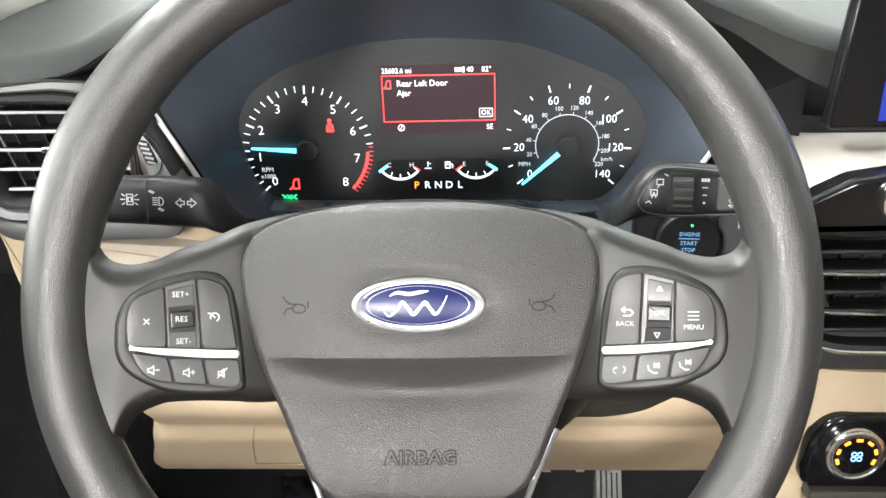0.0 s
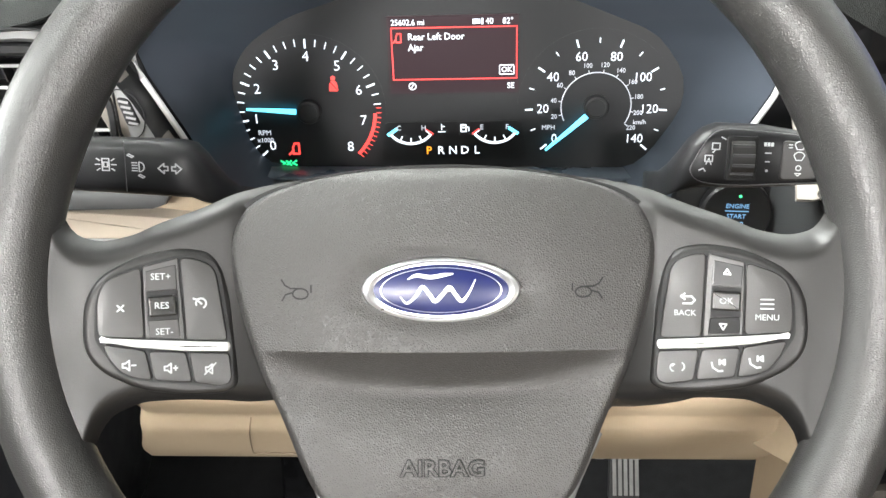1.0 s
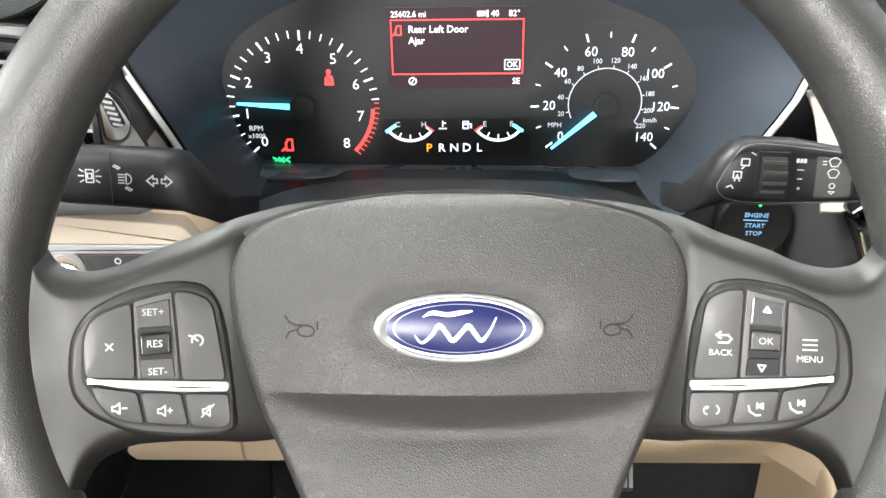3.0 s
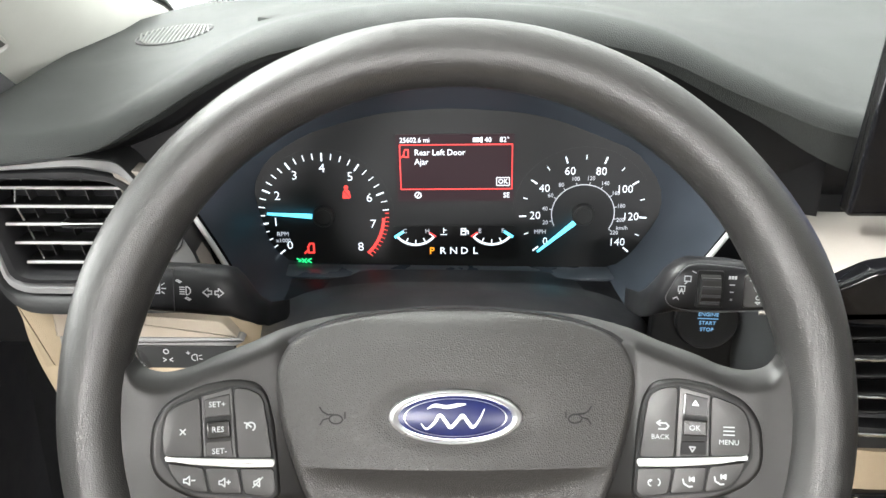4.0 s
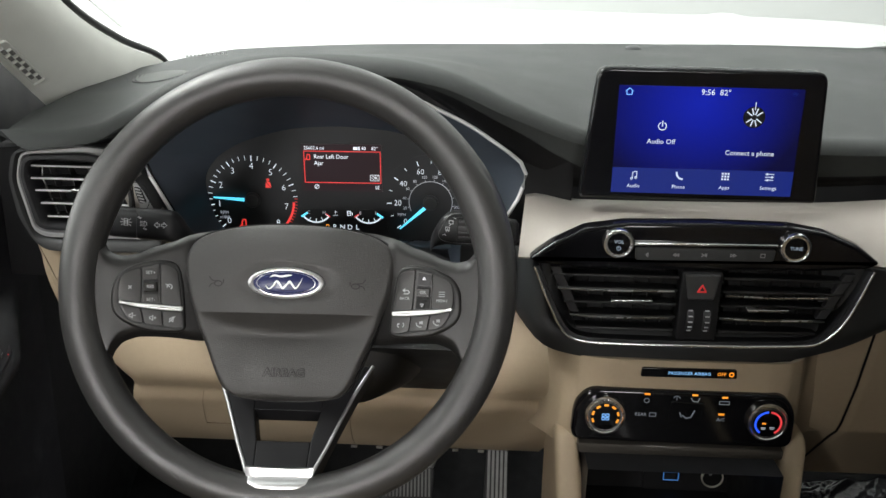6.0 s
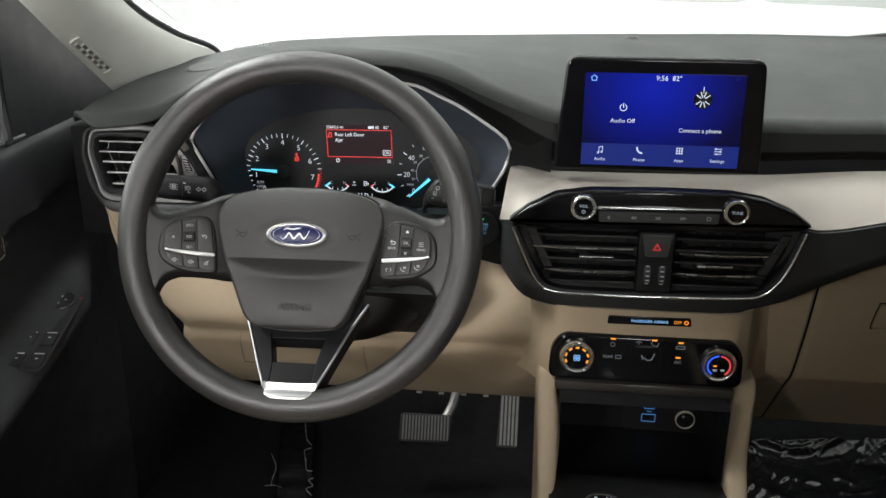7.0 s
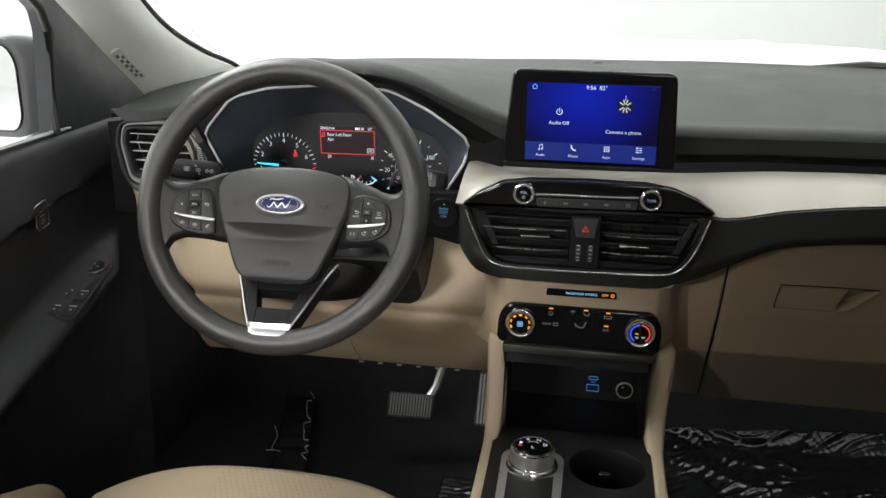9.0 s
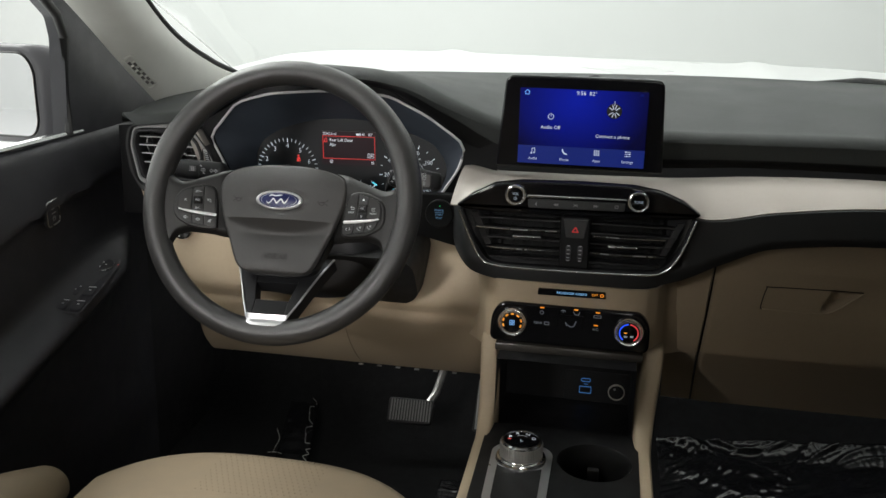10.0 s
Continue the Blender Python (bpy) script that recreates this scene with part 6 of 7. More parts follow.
part("cubby", rings([[(x, y, z) for x, z in ((0.286, 0.425), (0.286, 0.296), (0.484, 0.296), (0.484, 0.425))] for y in (0.12, 0.285)], None, False, True), mat("cubby_black", (0.007, 0.007, 0.008), 0.45, vary=0.1), console, "black open cubby")
# brown in the base colour carries the sheen of reflected beige
part("cubby_lip", block(0.279, 0.151, 0.424, 0.493, 0.285, 0.4365, 0.003), mat("lip_sheen", (0.05, 0.045, 0.040), 0.24, vary=0.05, spec=0.5, rough_vary=0.03), console, "glossy dark shelf lip with a brown sheen in its colour")
DECK = (0.277, 0.494)
HOLE = (0.434, 0.040, 0.051)


def deck_with_hole():
    bm = bmesh.new()
    n = 64
    outer, inner = [], []
    rect = [(DECK[0], 0.13), (DECK[0], -0.30), (DECK[1], -0.30), (DECK[1], 0.13)]
    for i in range(n):
        a = 2 * math.pi * i / n
        d = Vector((math.cos(a), math.sin(a)))
        best = 9
        for lim, axis in ((DECK[0], 0), (DECK[1], 0), (-0.30, 1), (0.13, 1)):
            if abs(d[axis]) > 1e-9:
                s = (lim - HOLE[axis]) / d[axis]
                if s > 0:
                    best = min(best, s)
        outer.append((HOLE[0] + d.x * best, HOLE[1] + d.y * best))
        inner.append((min(HOLE[0] + d.x * HOLE[2], DECK[1] - 0.002), HOLE[1] + d.y * HOLE[2]))
    rws = [[(x, y, 0.300) for x, y in outer], [(x, y, 0.3195) for x, y in outer], [(x, y, 0.3195) for x, y in inner], [(x, y, 0.315) for x, y in [(HOLE[0] + (px - HOLE[0]) * 0.96, HOLE[1] + (py - HOLE[1]) * 0.96) for px, py in inner]]]
    return rings(rws, bm, False, False)


DECKM = mat("deck_black", (0.009, 0.009, 0.0095), 0.5, vary=0.1, spec=0.3, bump=0.15, bump_scale=1400)
part("deck", deck_with_hole(), DECKM, console, "dark console deck", smooth=40)
part("deck_rear", block(DECK[0], -0.62, 0.296, DECK[1], -0.302, 0.3195, 0.002), DECKM, console)
cup = thing("cup_holder", "deep black cup holder sunk in the console", "cup holder", m=pose(HOLE[0], HOLE[1], 0))
part("well", rings([[(r * math.cos(2 * math.pi * j / 48), r * math.sin(2 * math.pi * j / 48), z) for j in range(48)] for r, z in ((0.0505, 0.3197), (0.0485, 0.318), (0.046, 0.296), (0.043, 0.235), (0.039, 0.232), (0.001, 0.232))], None, False, True), mat("cup_black", (0.005, 0.005, 0.005), 0.6, vary=0.1, spec=0.2), cup, smooth=50)
part("rubber_tab", block(-0.008, 0.030, 0.265, 0.008, 0.040, 0.290, 0.002), RUBBER, cup, "grey rubber tab")

L_PORT = mat("lit_port", (0.03, 0.05, 0.1), 0.5, vary=0, emit=(0.10, 0.35, 0.9), glow=0.35)
usb = thing("usb_ports", "black port plate with blue-lit charging ports", "charging port", m=facing(0.415, 0.2845, 0.322))
part("plate", plate(rounded(mm([(-34, -26), (72, -26), (72, 26), (-34, 26)]), 0.004), 0.0, 0.003, 0.001), mat("port_plate", (0.012, 0.012, 0.013), 0.4, vary=0.1), usb)
part("small_port", frame_plate(rounded(mm([(-8, 8), (7, 8), (7, 14), (-8, 14)]), 0.003), 0.0008, 0.002, 0.0040, 0.0002), L_PORT, usb, "blue-lit small port")
part("large_port", frame_plate(rounded(mm([(-10, -12), (9, -12), (9, 0), (-10, 0)]), 0.001), 0.0009, 0.002, 0.0040, 0.0002), L_PORT, usb, "blue-lit large port")
part("port_mark", bars([(0.0, 0.004, 0.006, 0.001, 0)], 0.0036), L_PORT, usb)
sock = thing("power_socket", "round power socket with a chrome ring", "power socket", m=facing(0.4639, 0.2790, 0.3174))
part("ring", lathe([(0.0135, -0.002), (0.0133, 0.002), (0.0127, 0.0028), (0.0118, 0.002), (0.0115, 0.0002)], 36), mat("pale_ring", (0.62, 0.58, 0.50), 0.35, vary=0.03), sock, "pale bright ring")
part("cap", lathe([(0.0122, -0.002), (0.0120, 0.0004), (0.0005, 0.0006)], 36), VBLACK, sock)
part("cap_tab", lathe([(0.002, 0.0), (0.002, 0.001), (0.0005, 0.0013)], 16, cx=-0.003, cy=0.005), GREYP, sock)

# ---- rotary shifter ----
shifter = thing("rotary_shifter", "rotary gear selector with a black lettered top and chrome collar", "gear selector", m=pose(0.3355, 0.018, 0.3195))
part("base", rings([[(x, y, z) for x, y in rounded([(-0.040, -0.110), (0.040, -0.110), (0.042, 0.030), (0.030, 0.046), (-0.030, 0.046), (-0.042, 0.030)], 0.012)] for z in (-0.012, 0.002)]), BRIGHT, shifter, "satin metal base frame", smooth=40)
part("base_inlay", plate(rounded([(-0.029, -0.108), (0.029, -0.108), (0.030, 0.012), (0.022, 0.036), (-0.022, 0.036), (-0.031, 0.020)], 0.012), 0.0, 0.0035, 0.001), DECKM, shifter)
part("collar", lathe([(0.0345, 0.002), (0.0345, 0.008), (0.0330, 0.011), (0.0300, 0.012), (0.0290, 0.014)], 56), CHROME, shifter, "bright chrome collar")
part("grip", lathe([(0.0295, 0.012), (0.0290, 0.016), (0.0275, 0.030), (0.0270, 0.032)], 56), METAL, shifter, "knurled satin grip")
for k in range(44):
    a = 2 * math.pi * k / 44
    part("knurl", block(0.0280, -0.0007, 0.0155, 0.0292, 0.0007, 0.030), METAL, shifter, m=pose(0, 0, 0, 0, 0, math.degrees(a)))
part("top_ring", lathe([(0.0273, 0.030), (0.0275, 0.033), (0.0262, 0.0350), (0.0240, 0.0348), (0.0236, 0.0335)], 56), CHROME, shifter, "chrome top ring")
top = part("top_face", lathe([(0.0238, 0.030), (0.0238, 0.0338), (0.015, 0.0343), (0.0005, 0.0345)], 48), GLOSS, shifter, "black lettered top")
for ch, a, r in (("P", 165, 0.0165), ("R", 115, 0.0165), ("N", 65, 0.0165), ("D", 15, 0.0165), ("L", 270, 0.004)):
    part("gear_letter", letters(ch, 0.0085, r * math.cos(radians(a)), r * math.sin(radians(a)), 0.0350, 0.0003), L_DIM if ch != "P" else L_WHITE, top)
part("red_mark", bars([(-0.0165, -0.0015, 0.005, 0.0012, 0)], 0.0350), L_RED, top)
part("arc_mark", band(0, 0.002, 0.0085, 0.0095, 40, 140, 0.0350, n=12), GREYP, top)

# ---- pedals ----
brake = thing("brake_pedal", "worn black rubber brake pedal with vertical ribs", "pedal", "pedals", m=facing(0.0735, 0.545, 0.114, 45, 3))
part("pad", plate(rounded(mm([(-46, -26), (43, -27), (47, 24), (-46, 26)]), 0.008), -0.010, 0.0, 0.003), RUBBER, brake)
for i in range(15):
    part("rib", block(-0.041 + 0.0056 * i, -0.022, -0.001, -0.0382 + 0.0056 * i, 0.021, 0.0022), RIBM, brake)
part("arm", tube([(0.034, 0.02, -0.008), (0.046, 0.045, -0.01), (0.060, 0.10, 0.0), (0.075, 0.24, 0.02)], 0.008, 8), METAL, brake, "steel pedal arm")
gas = thing("accelerator_pedal", "tall ribbed accelerator pedal", "pedal", "pedals", m=facing(0.218, 0.575, 0.128, 32, 0))
part("pad", plate(rounded(mm([(-20, -55), (17, -56), (18, 52), (-15, 53)]), 0.005), -0.008, 0.0, 0.002), RUBBER, gas)
# paler ribs: the light missing on this pedal is put into their grey
for i in range(5):
    part("rib", block(-0.0145 + 0.0067 * i, -0.050, -0.001, -0.0105 + 0.0067 * i, 0.047, 0.0022), mat("rib_lit_grey", (0.24, 0.235, 0.23), 0.4, vary=0.3, vary_scale=50), gas)

# ---- floor mats in their plastic wrapping ----
def crumple(x, y, seed, amp):
    """Sparse sharp folds of film over broad swells, in metres, their run turning from place to place."""
    w = noise.noise_vector(Vector((x * 3.5, y * 3.5, seed)))
    v = Vector((x * 6 + w.x * 3.2, y * 15 + w.y * 3.2, seed))
    q = Vector((x * 12 + y * 8 + w.z * 3, y * 46 - x * 34 + w.x * 5, seed + 4))
    r = Vector((x * 60 + w.y * 4, y * 30 + x * 20, seed + 6))
    fold = 1.1 * (1 - min(1.0, abs(noise.noise(v)) * 2.2)) ** 1.5 + 0.55 * (1 - min(1.0, abs(noise.noise(q)) * 2.2)) ** 1.4 + 0.2 * (1 - min(1.0, abs(noise.noise(r)) * 2.2))
    patch = max(0.45, min(1.0, 0.7 + 1.6 * noise.noise(Vector((x * 5, y * 5, seed + 9)))))
    return amp * (fold * patch + 0.5 * noise.noise(Vector((x * 9, y * 9, seed + 2))))


def wrapped_mat(name, x0, x1, y0, y1, far, z, seed, label):
    """A mat in film; far: how much further its passenger corner lies."""
    t = thing(name, label, "floor mat")
    part("mat", rings([[(x, y, zz) for x, y in rounded([(x0, y0), (x1, y0), (x1, 0.62), (x0, 0.62)], 0.04)] for zz in (z - 0.006, z)]), CARPET, t)

    def film(u, v):
        x = x0 + (x1 - x0) * u + 0.004 * noise.noise(Vector((u * 9, v * 9, seed)))
        y = y0 + (y1 + far * u - y0) * v
        return x, y, z + 0.004 + max(0.0, y - 0.62) ** 1.5 * 1.5 + crumple(x - x0, y - y0, seed, 0.0048)

    part("film", sheet(film, 220, 290, 0.0006), FILM, t, "crinkled glossy plastic film", smooth=180)
    return t


def film_scrap(label, x0, x1, y0, y1, lean, seed, folds):
    """A loose strip of film on the carpet, with pale tubes as the glints along its creases."""
    t = thing("plastic_film", label, "plastic film", "film scraps")
    part("film", sheet(lambda u, v: (x0 + (x1 - x0) * u + lean * (1 - v), y0 + (y1 - y0) * v, 0.0415 + 0.0015 * noise.noise(Vector((u * 4, v * 12, seed)))), 14, 60, 0.0004), FILM, t, "thin clear film", smooth=180)
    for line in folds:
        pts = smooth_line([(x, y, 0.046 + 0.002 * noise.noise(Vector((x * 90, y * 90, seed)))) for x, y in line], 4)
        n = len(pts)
        part("crease", tube(pts, [0.0004 + 0.0016 * abs(noise.noise(Vector((k * 0.45, seed, 1.0)))) for k in range(n)], 6), GLINT, t, "crease with its glint in a pale colour", smooth=180)
    return t


# pale colour stands in for light glinting on the folds
GLINT = mat("film_glint", (0.30, 0.30, 0.27), 0.25, vary=0.3, vary_scale=120, spec=0.6)
wrapped_mat("passenger_mat", 0.565, 1.10, -0.25, 0.652, 0.045, 0.042, 3.0, "black floor mat wrapped in crinkled plastic film")
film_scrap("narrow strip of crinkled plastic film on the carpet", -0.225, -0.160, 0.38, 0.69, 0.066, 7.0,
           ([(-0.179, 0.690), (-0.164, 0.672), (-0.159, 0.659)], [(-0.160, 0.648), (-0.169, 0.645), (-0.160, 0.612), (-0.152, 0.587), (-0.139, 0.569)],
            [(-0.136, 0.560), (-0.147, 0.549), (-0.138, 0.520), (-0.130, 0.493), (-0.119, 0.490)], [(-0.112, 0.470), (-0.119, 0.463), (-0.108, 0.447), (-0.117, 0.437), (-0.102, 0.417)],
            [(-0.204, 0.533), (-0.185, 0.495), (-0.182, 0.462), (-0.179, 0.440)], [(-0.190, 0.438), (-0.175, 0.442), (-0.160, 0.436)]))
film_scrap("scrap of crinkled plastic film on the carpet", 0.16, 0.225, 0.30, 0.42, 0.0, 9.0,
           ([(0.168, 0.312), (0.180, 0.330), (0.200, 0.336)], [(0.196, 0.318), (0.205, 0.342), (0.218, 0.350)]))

# ---- driver's seat ----
seat = thing("car_seat", "beige cloth driver's seat cushion with perforated centre", "car seat", "front seats", m=pose(0, 0, 0.011))


def cushion(u, v):
    a = (u - 0.5) * 2
    x = 0.03 + 0.21 * math.copysign(abs(a) ** 0.9, a)
    rnd = 0.075 * abs(a) ** 2.6
    y = -0.062 - rnd - 0.60 * v
    if v < 0.06:
        s = v / 0.06
        return x, y + 0.004 - 0.03 * (1 - s) ** 2 * 0 - 0.02 * (1 - s), 0.339 - 0.05 * (1 - s) ** 1.8 - 0.012 * abs(a) ** 4
    return x, y, 0.339 + 0.010 * math.sin(min(1, v * 3) * math.pi / 2) - 0.03 * v - 0.014 * abs(a) ** 4


part("cushion", sheet(lambda u, v: cushion(1 - u, v), 40, 60, 0.10), CLOTH, seat, "beige cloth cushion", smooth=60)
hole_bm = bmesh.new()
for i in range(-9, 10):
    for j in range(0, 13):
        x, y = 0.03 + 0.0075 * i + (0.00375 if j % 2 else 0), -0.10 - 0.0075 * j
        u = 0.5 + 0.5 * math.copysign(abs((x - 0.03) / 0.21) ** (1 / 0.9), x - 0.03)
        v = max(0.06, (-0.062 - 0.075 * abs((u - 0.5) * 2) ** 2.6 - y) / 0.60)
        plate([(x + 0.0008 * math.cos(k), y + 0.0008 * math.sin(k)) for k in (0, 1.57, 3.14, 4.71)], cushion(u, v)[2] - 0.0005, cushion(u, v)[2] + 0.0006, bm=hole_bm)
tagged(part("perforation", hole_bm, mat("seam_shade", (0.20, 0.155, 0.105), 0.9, vary=0.05), seat, "small perforations in the cloth"), kind="stuff")


def bolster(u, v):
    y = -0.205 - 0.46 * v
    a = radians(200 - 220 * u)
    r = 0.052 * (0.25 + 0.75 * math.sin(min(1.0, v * 2.2 + 0.08) * math.pi / 2))
    return -0.236 + r * 1.0 * math.cos(a), y + 0.02 * math.cos(a), 0.318 + 0.02 * v + r * 1.35 * math.sin(a)


part("side_bolster", sheet(bolster, 24, 30, 0.01), CLOTH, seat, "raised beige side bolster", smooth=70)
part("seat_base", block(-0.20, -0.66, 0.03, 0.26, -0.12, 0.24, 0.02), DARK, seat, "dark seat base")


def backrest(x0, x1, y, z0, z1):
    """A padded seat back that leans away from the dash."""
    rws = []
    for k in range(13):
        v = k / 12
        half = (x1 - x0) / 2 * (1 - 0.14 * v - 0.10 * max(0, v - 0.85) / 0.15)
        cx = (x0 + x1) / 2
        yy, zz = y - 0.16 * v, z0 + (z1 - z0) * v
        d = 0.055 * (1 - 0.35 * v)
        rws.append([(cx + half * math.copysign(abs(math.cos(a)) ** 0.5, math.cos(a)), yy + d * math.copysign(abs(math.sin(a)) ** 0.7, math.sin(a)), zz) for a in [2 * math.pi * j / 28 for j in range(28)]])
    return rings(rws)


# seat back and headrest out of view, added to block light from behind
part("backrest", backrest(-0.21, 0.25, -0.86, 0.30, 0.965), CLOTH, seat, "unseen beige cloth backrest that blocks rear light", smooth=60)
part("headrest", block(-0.125, -1.03, 0.955, 0.150, -0.93, 1.10, 0.03), CLOTH, seat, "unseen beige cloth headrest that blocks rear light")
# passenger seat out of view, added to shade the glovebox
seat_p = thing("car_seat", "unseen beige cloth passenger seat, added to shade the glovebox", "car seat", "front seats")
part("cushion", rings([[(x, y, z) for x, y in rounded([(0.56, -0.90), (1.02, -0.90), (1.00, -0.42), (0.58, -0.42)], 0.06)] for z in (0.22, 0.30, 0.325)]), CLOTH, seat_p, smooth=50)
part("backrest", backrest(0.545, 1.02, -0.90, 0.30, 0.95), CLOTH, seat_p, smooth=60)
part("seat_base", block(0.60, -0.88, 0.03, 0.98, -0.48, 0.24, 0.02), DARK, seat_p)

# ---- windscreen pillar ----
pillar = thing("windscreen_pillar", "pale woven windscreen pillar trim with an airbag label", "pillar trim", kind="structure")
EDGE_A = [(-0.325, 0.80, 0.694), (-0.310, 0.688, 0.7375), (-0.310, 0.530, 0.783), (-0.310, 0.370, 0.847), (-0.312, 0.200, 0.962), (-0.33, -0.06, 1.130)]
EDGE_B = [(-0.345, 0.56, 0.60), (-0.352, 0.44, 0.69), (-0.358, 0.282, 0.803), (-0.360, 0.162, 0.889), (-0.360, -0.04, 1.02), (-0.36, -0.25, 1.12)]
la, lb = smooth_line(EDGE_A, 8), smooth_line(EDGE_B, 8)


def pillar_at(u, v):
    i = min(int(v * (len(la) - 1)), len(la) - 2)
    s = v * (len(la) - 1) - i
    a = Vector(la[i]).lerp(Vector(la[i + 1]), s)
    b = Vector(lb[i]).lerp(Vector(lb[i + 1]), s)
    p = a.lerp(b, u)
    bulge = math.sin(u * math.pi) ** 0.8
    return p + Vector((0.022 * bulge, -0.018 * bulge, -0.004 * bulge))


part("trim", sheet(lambda u, v: pillar_at(u, v), 20, 60, -0.006), PILLAR, pillar, smooth=70)
part("glass_seal", tube([(p[0] - 0.004, p[1] + 0.004, p[2] + 0.006) for p in la], 0.0050, 8), RUBBER, pillar, "black windscreen seal", smooth=70)
LU, LV = min(((u / 20, v / 80) for u in range(8, 20) for v in range(10, 60)), key=lambda q: (pillar_at(*q) - Vector((-0.337, 0.312, 0.784))).length)
d_up = (pillar_at(LU, LV + 0.05) - pillar_at(LU, LV - 0.05)).normalized()
d_ac = (pillar_at(min(1, LU + 0.12), LV) - pillar_at(LU - 0.12, LV)).normalized()
d_ac = (d_ac - d_up * d_ac.dot(d_up)).normalized()
nrm = d_ac.cross(d_up).normalized()
if nrm.y > 0:
    nrm = -nrm
LM = Matrix.Translation(pillar_at(LU, LV)) @ Matrix((d_ac, d_up, d_ac.cross(d_up))).transposed().to_4x4()
sgn = 1 if d_ac.cross(d_up).dot(nrm) > 0 else -1
part("airbag_label", frame_plate(rounded([(-0.008, -0.048), (0.008, -0.048), (0.008, 0.048), (-0.008, 0.048)], 0.006), 0.0010, 0.001 * sgn, 0.0035 * sgn, 0.0003), PILLAR, pillar, "raised label frame", m=LM)
SLOT = mat("label_slot", (0.17, 0.165, 0.155), 0.7, vary=0.05)
for k in range(5):
    for sx in (-1, 1):
        part("label_bar", block(sx * 0.0028 - 0.0022, -0.040 + 0.0155 * k + 0.004 * sx, 0.001 * sgn, sx * 0.0028 + 0.0022, -0.030 + 0.0155 * k + 0.004 * sx, 0.0026 * sgn, 0.0004), SLOT, pillar, "grey illegible letter", m=LM)
        part("label_rib", block(sx * 0.0028 - 0.0025, -0.0292 + 0.0155 * k + 0.004 * sx, 0.001 * sgn, sx * 0.0028 + 0.0025, -0.0276 + 0.0155 * k + 0.004 * sx, 0.0040 * sgn, 0.0004), PILLAR, pillar, m=LM)

pillar_r = thing("passenger_pillar", "pale woven windscreen pillar trim on the far side", "pillar trim", kind="structure")
part("trim", sheet(lambda u, v: Vector((2 * CX - pillar_at(u, v).x, pillar_at(u, v).y, pillar_at(u, v).z)), 12, 30, 0.006), PILLAR, pillar_r, smooth=70)

# ---- driver's door ----
door = thing("driver_door", "black driver's door panel with armrest and window switches", "car door")
DOOR_X = [(0.02, -0.388), (0.30, -0.375), (0.38, -0.362), (0.415, -0.338), (0.434, -0.325), (0.442, -0.327), (0.450, -0.345), (0.457, -0.378), (0.48, -0.386), (0.56, -0.389), (0.585, -0.386), (0.592, -0.372), (0.60, -0.374), (0.65, -0.384), (0.685, -0.392), (0.698, -0.402), (0.700, -0.425)]


def door_at(u, v):
    y = 0.38 - 1.28 * u
    z = 0.02 + 0.68 * v
    lift = max(-0.3, min(0.25, y)) * 0.24
    fade = max(0.0, min(1.0, (0.66 - z) / 0.08)) * max(0.0, min(1, (z - 0.30) / 0.08))
    zz = z - lift * fade
    x = curve_at(DOOR_X, zz)
    front = max(0.0, min(1.0, (y - 0.20) / 0.12))
    flat = -0.385
    x = x * (1 - front) + (flat if x > flat else x) * front
    return x, y, z


part("panel", sheet(lambda u, v: door_at(u, 1 - v), 70, 90, 0.01), DOORM, door, "black moulded door panel", smooth=60)
part("belt_trim", tube([(-0.405, 0.23, 0.699), (-0.402, -0.2, 0.706), (-0.40, -0.9, 0.710)], 0.006, 8), CHROME, door, "bright strip at the window sill")
SAIL = [(0.186, 0.692), (0.198, 0.845), (0.190, 0.876), (0.05, 0.982), (-0.25, 1.150), (-0.25, 1.180), (0.08, 1.0), (0.24, 0.905), (0.62, 0.66), (0.64, 0.60), (0.60, 0.560), (0.30, 0.600), (0.24, 0.66)]
part("mirror_sail", rings([[(x, y, z) for y, z in rounded(SAIL, 0.006, 3)] for x in (-0.425, -0.402, -0.400)]), DOORM, door, "black mirror corner and window frame", smooth=40)
part("frame_seal", tube([(-0.402, 0.192, 0.70), (-0.402, 0.202, 0.845), (-0.400, 0.184, 0.880), (-0.398, 0.05, 0.985), (-0.395, -0.25, 1.15)], 0.0075, 8), RUBBER, door, "rubber window seal", smooth=70)
SW = Matrix.Translation((-0.350, 0.125, 0.4790)) @ pose(0, 0, 0, 12.5, 0, 4)
pod_sw = part("switch_plate", plate(rounded(mm([(-24, -76), (24, -76), (23, 70), (12, 92), (-16, 92), (-25, 74)]), 0.010), -0.012, 0.0, 0.002), DOORM, door, "dark window switch plate", m=SW)
for sx, sy in ((-12, -58), (12, -58), (-12, -18), (12, -18)):
    part("window_switch", plate(rounded(mm([(sx - 8.5, sy - 13), (sx + 8.5, sy - 13), (sx + 8.5, sy + 11), (sx - 8.5, sy + 11)]), 0.003), 0.0, 0.0028, 0.001), DOORM, pod_sw)
    # white bar paints the glint along the switch's edge
    part("switch_glint", bars([(sx / 1000, (sy + 10) / 1000, 0.012, 0.0018, 0)], 0.0031), WHITE, pod_sw, "glint painted on the switch edge")
    part("window_mark", bars([(sx / 1000, (sy + 1) / 1000, 0.0032, 0.0018, 0)], 0.0031), WHITE, pod_sw)
mk = part("mirror_switch", lathe([(0.0185, -0.001), (0.0185, 0.003), (0.0172, 0.0045), (0.0160, 0.004)], 36, cx=-0.003, cy=0.058), DOORM, pod_sw, "round mirror switch")
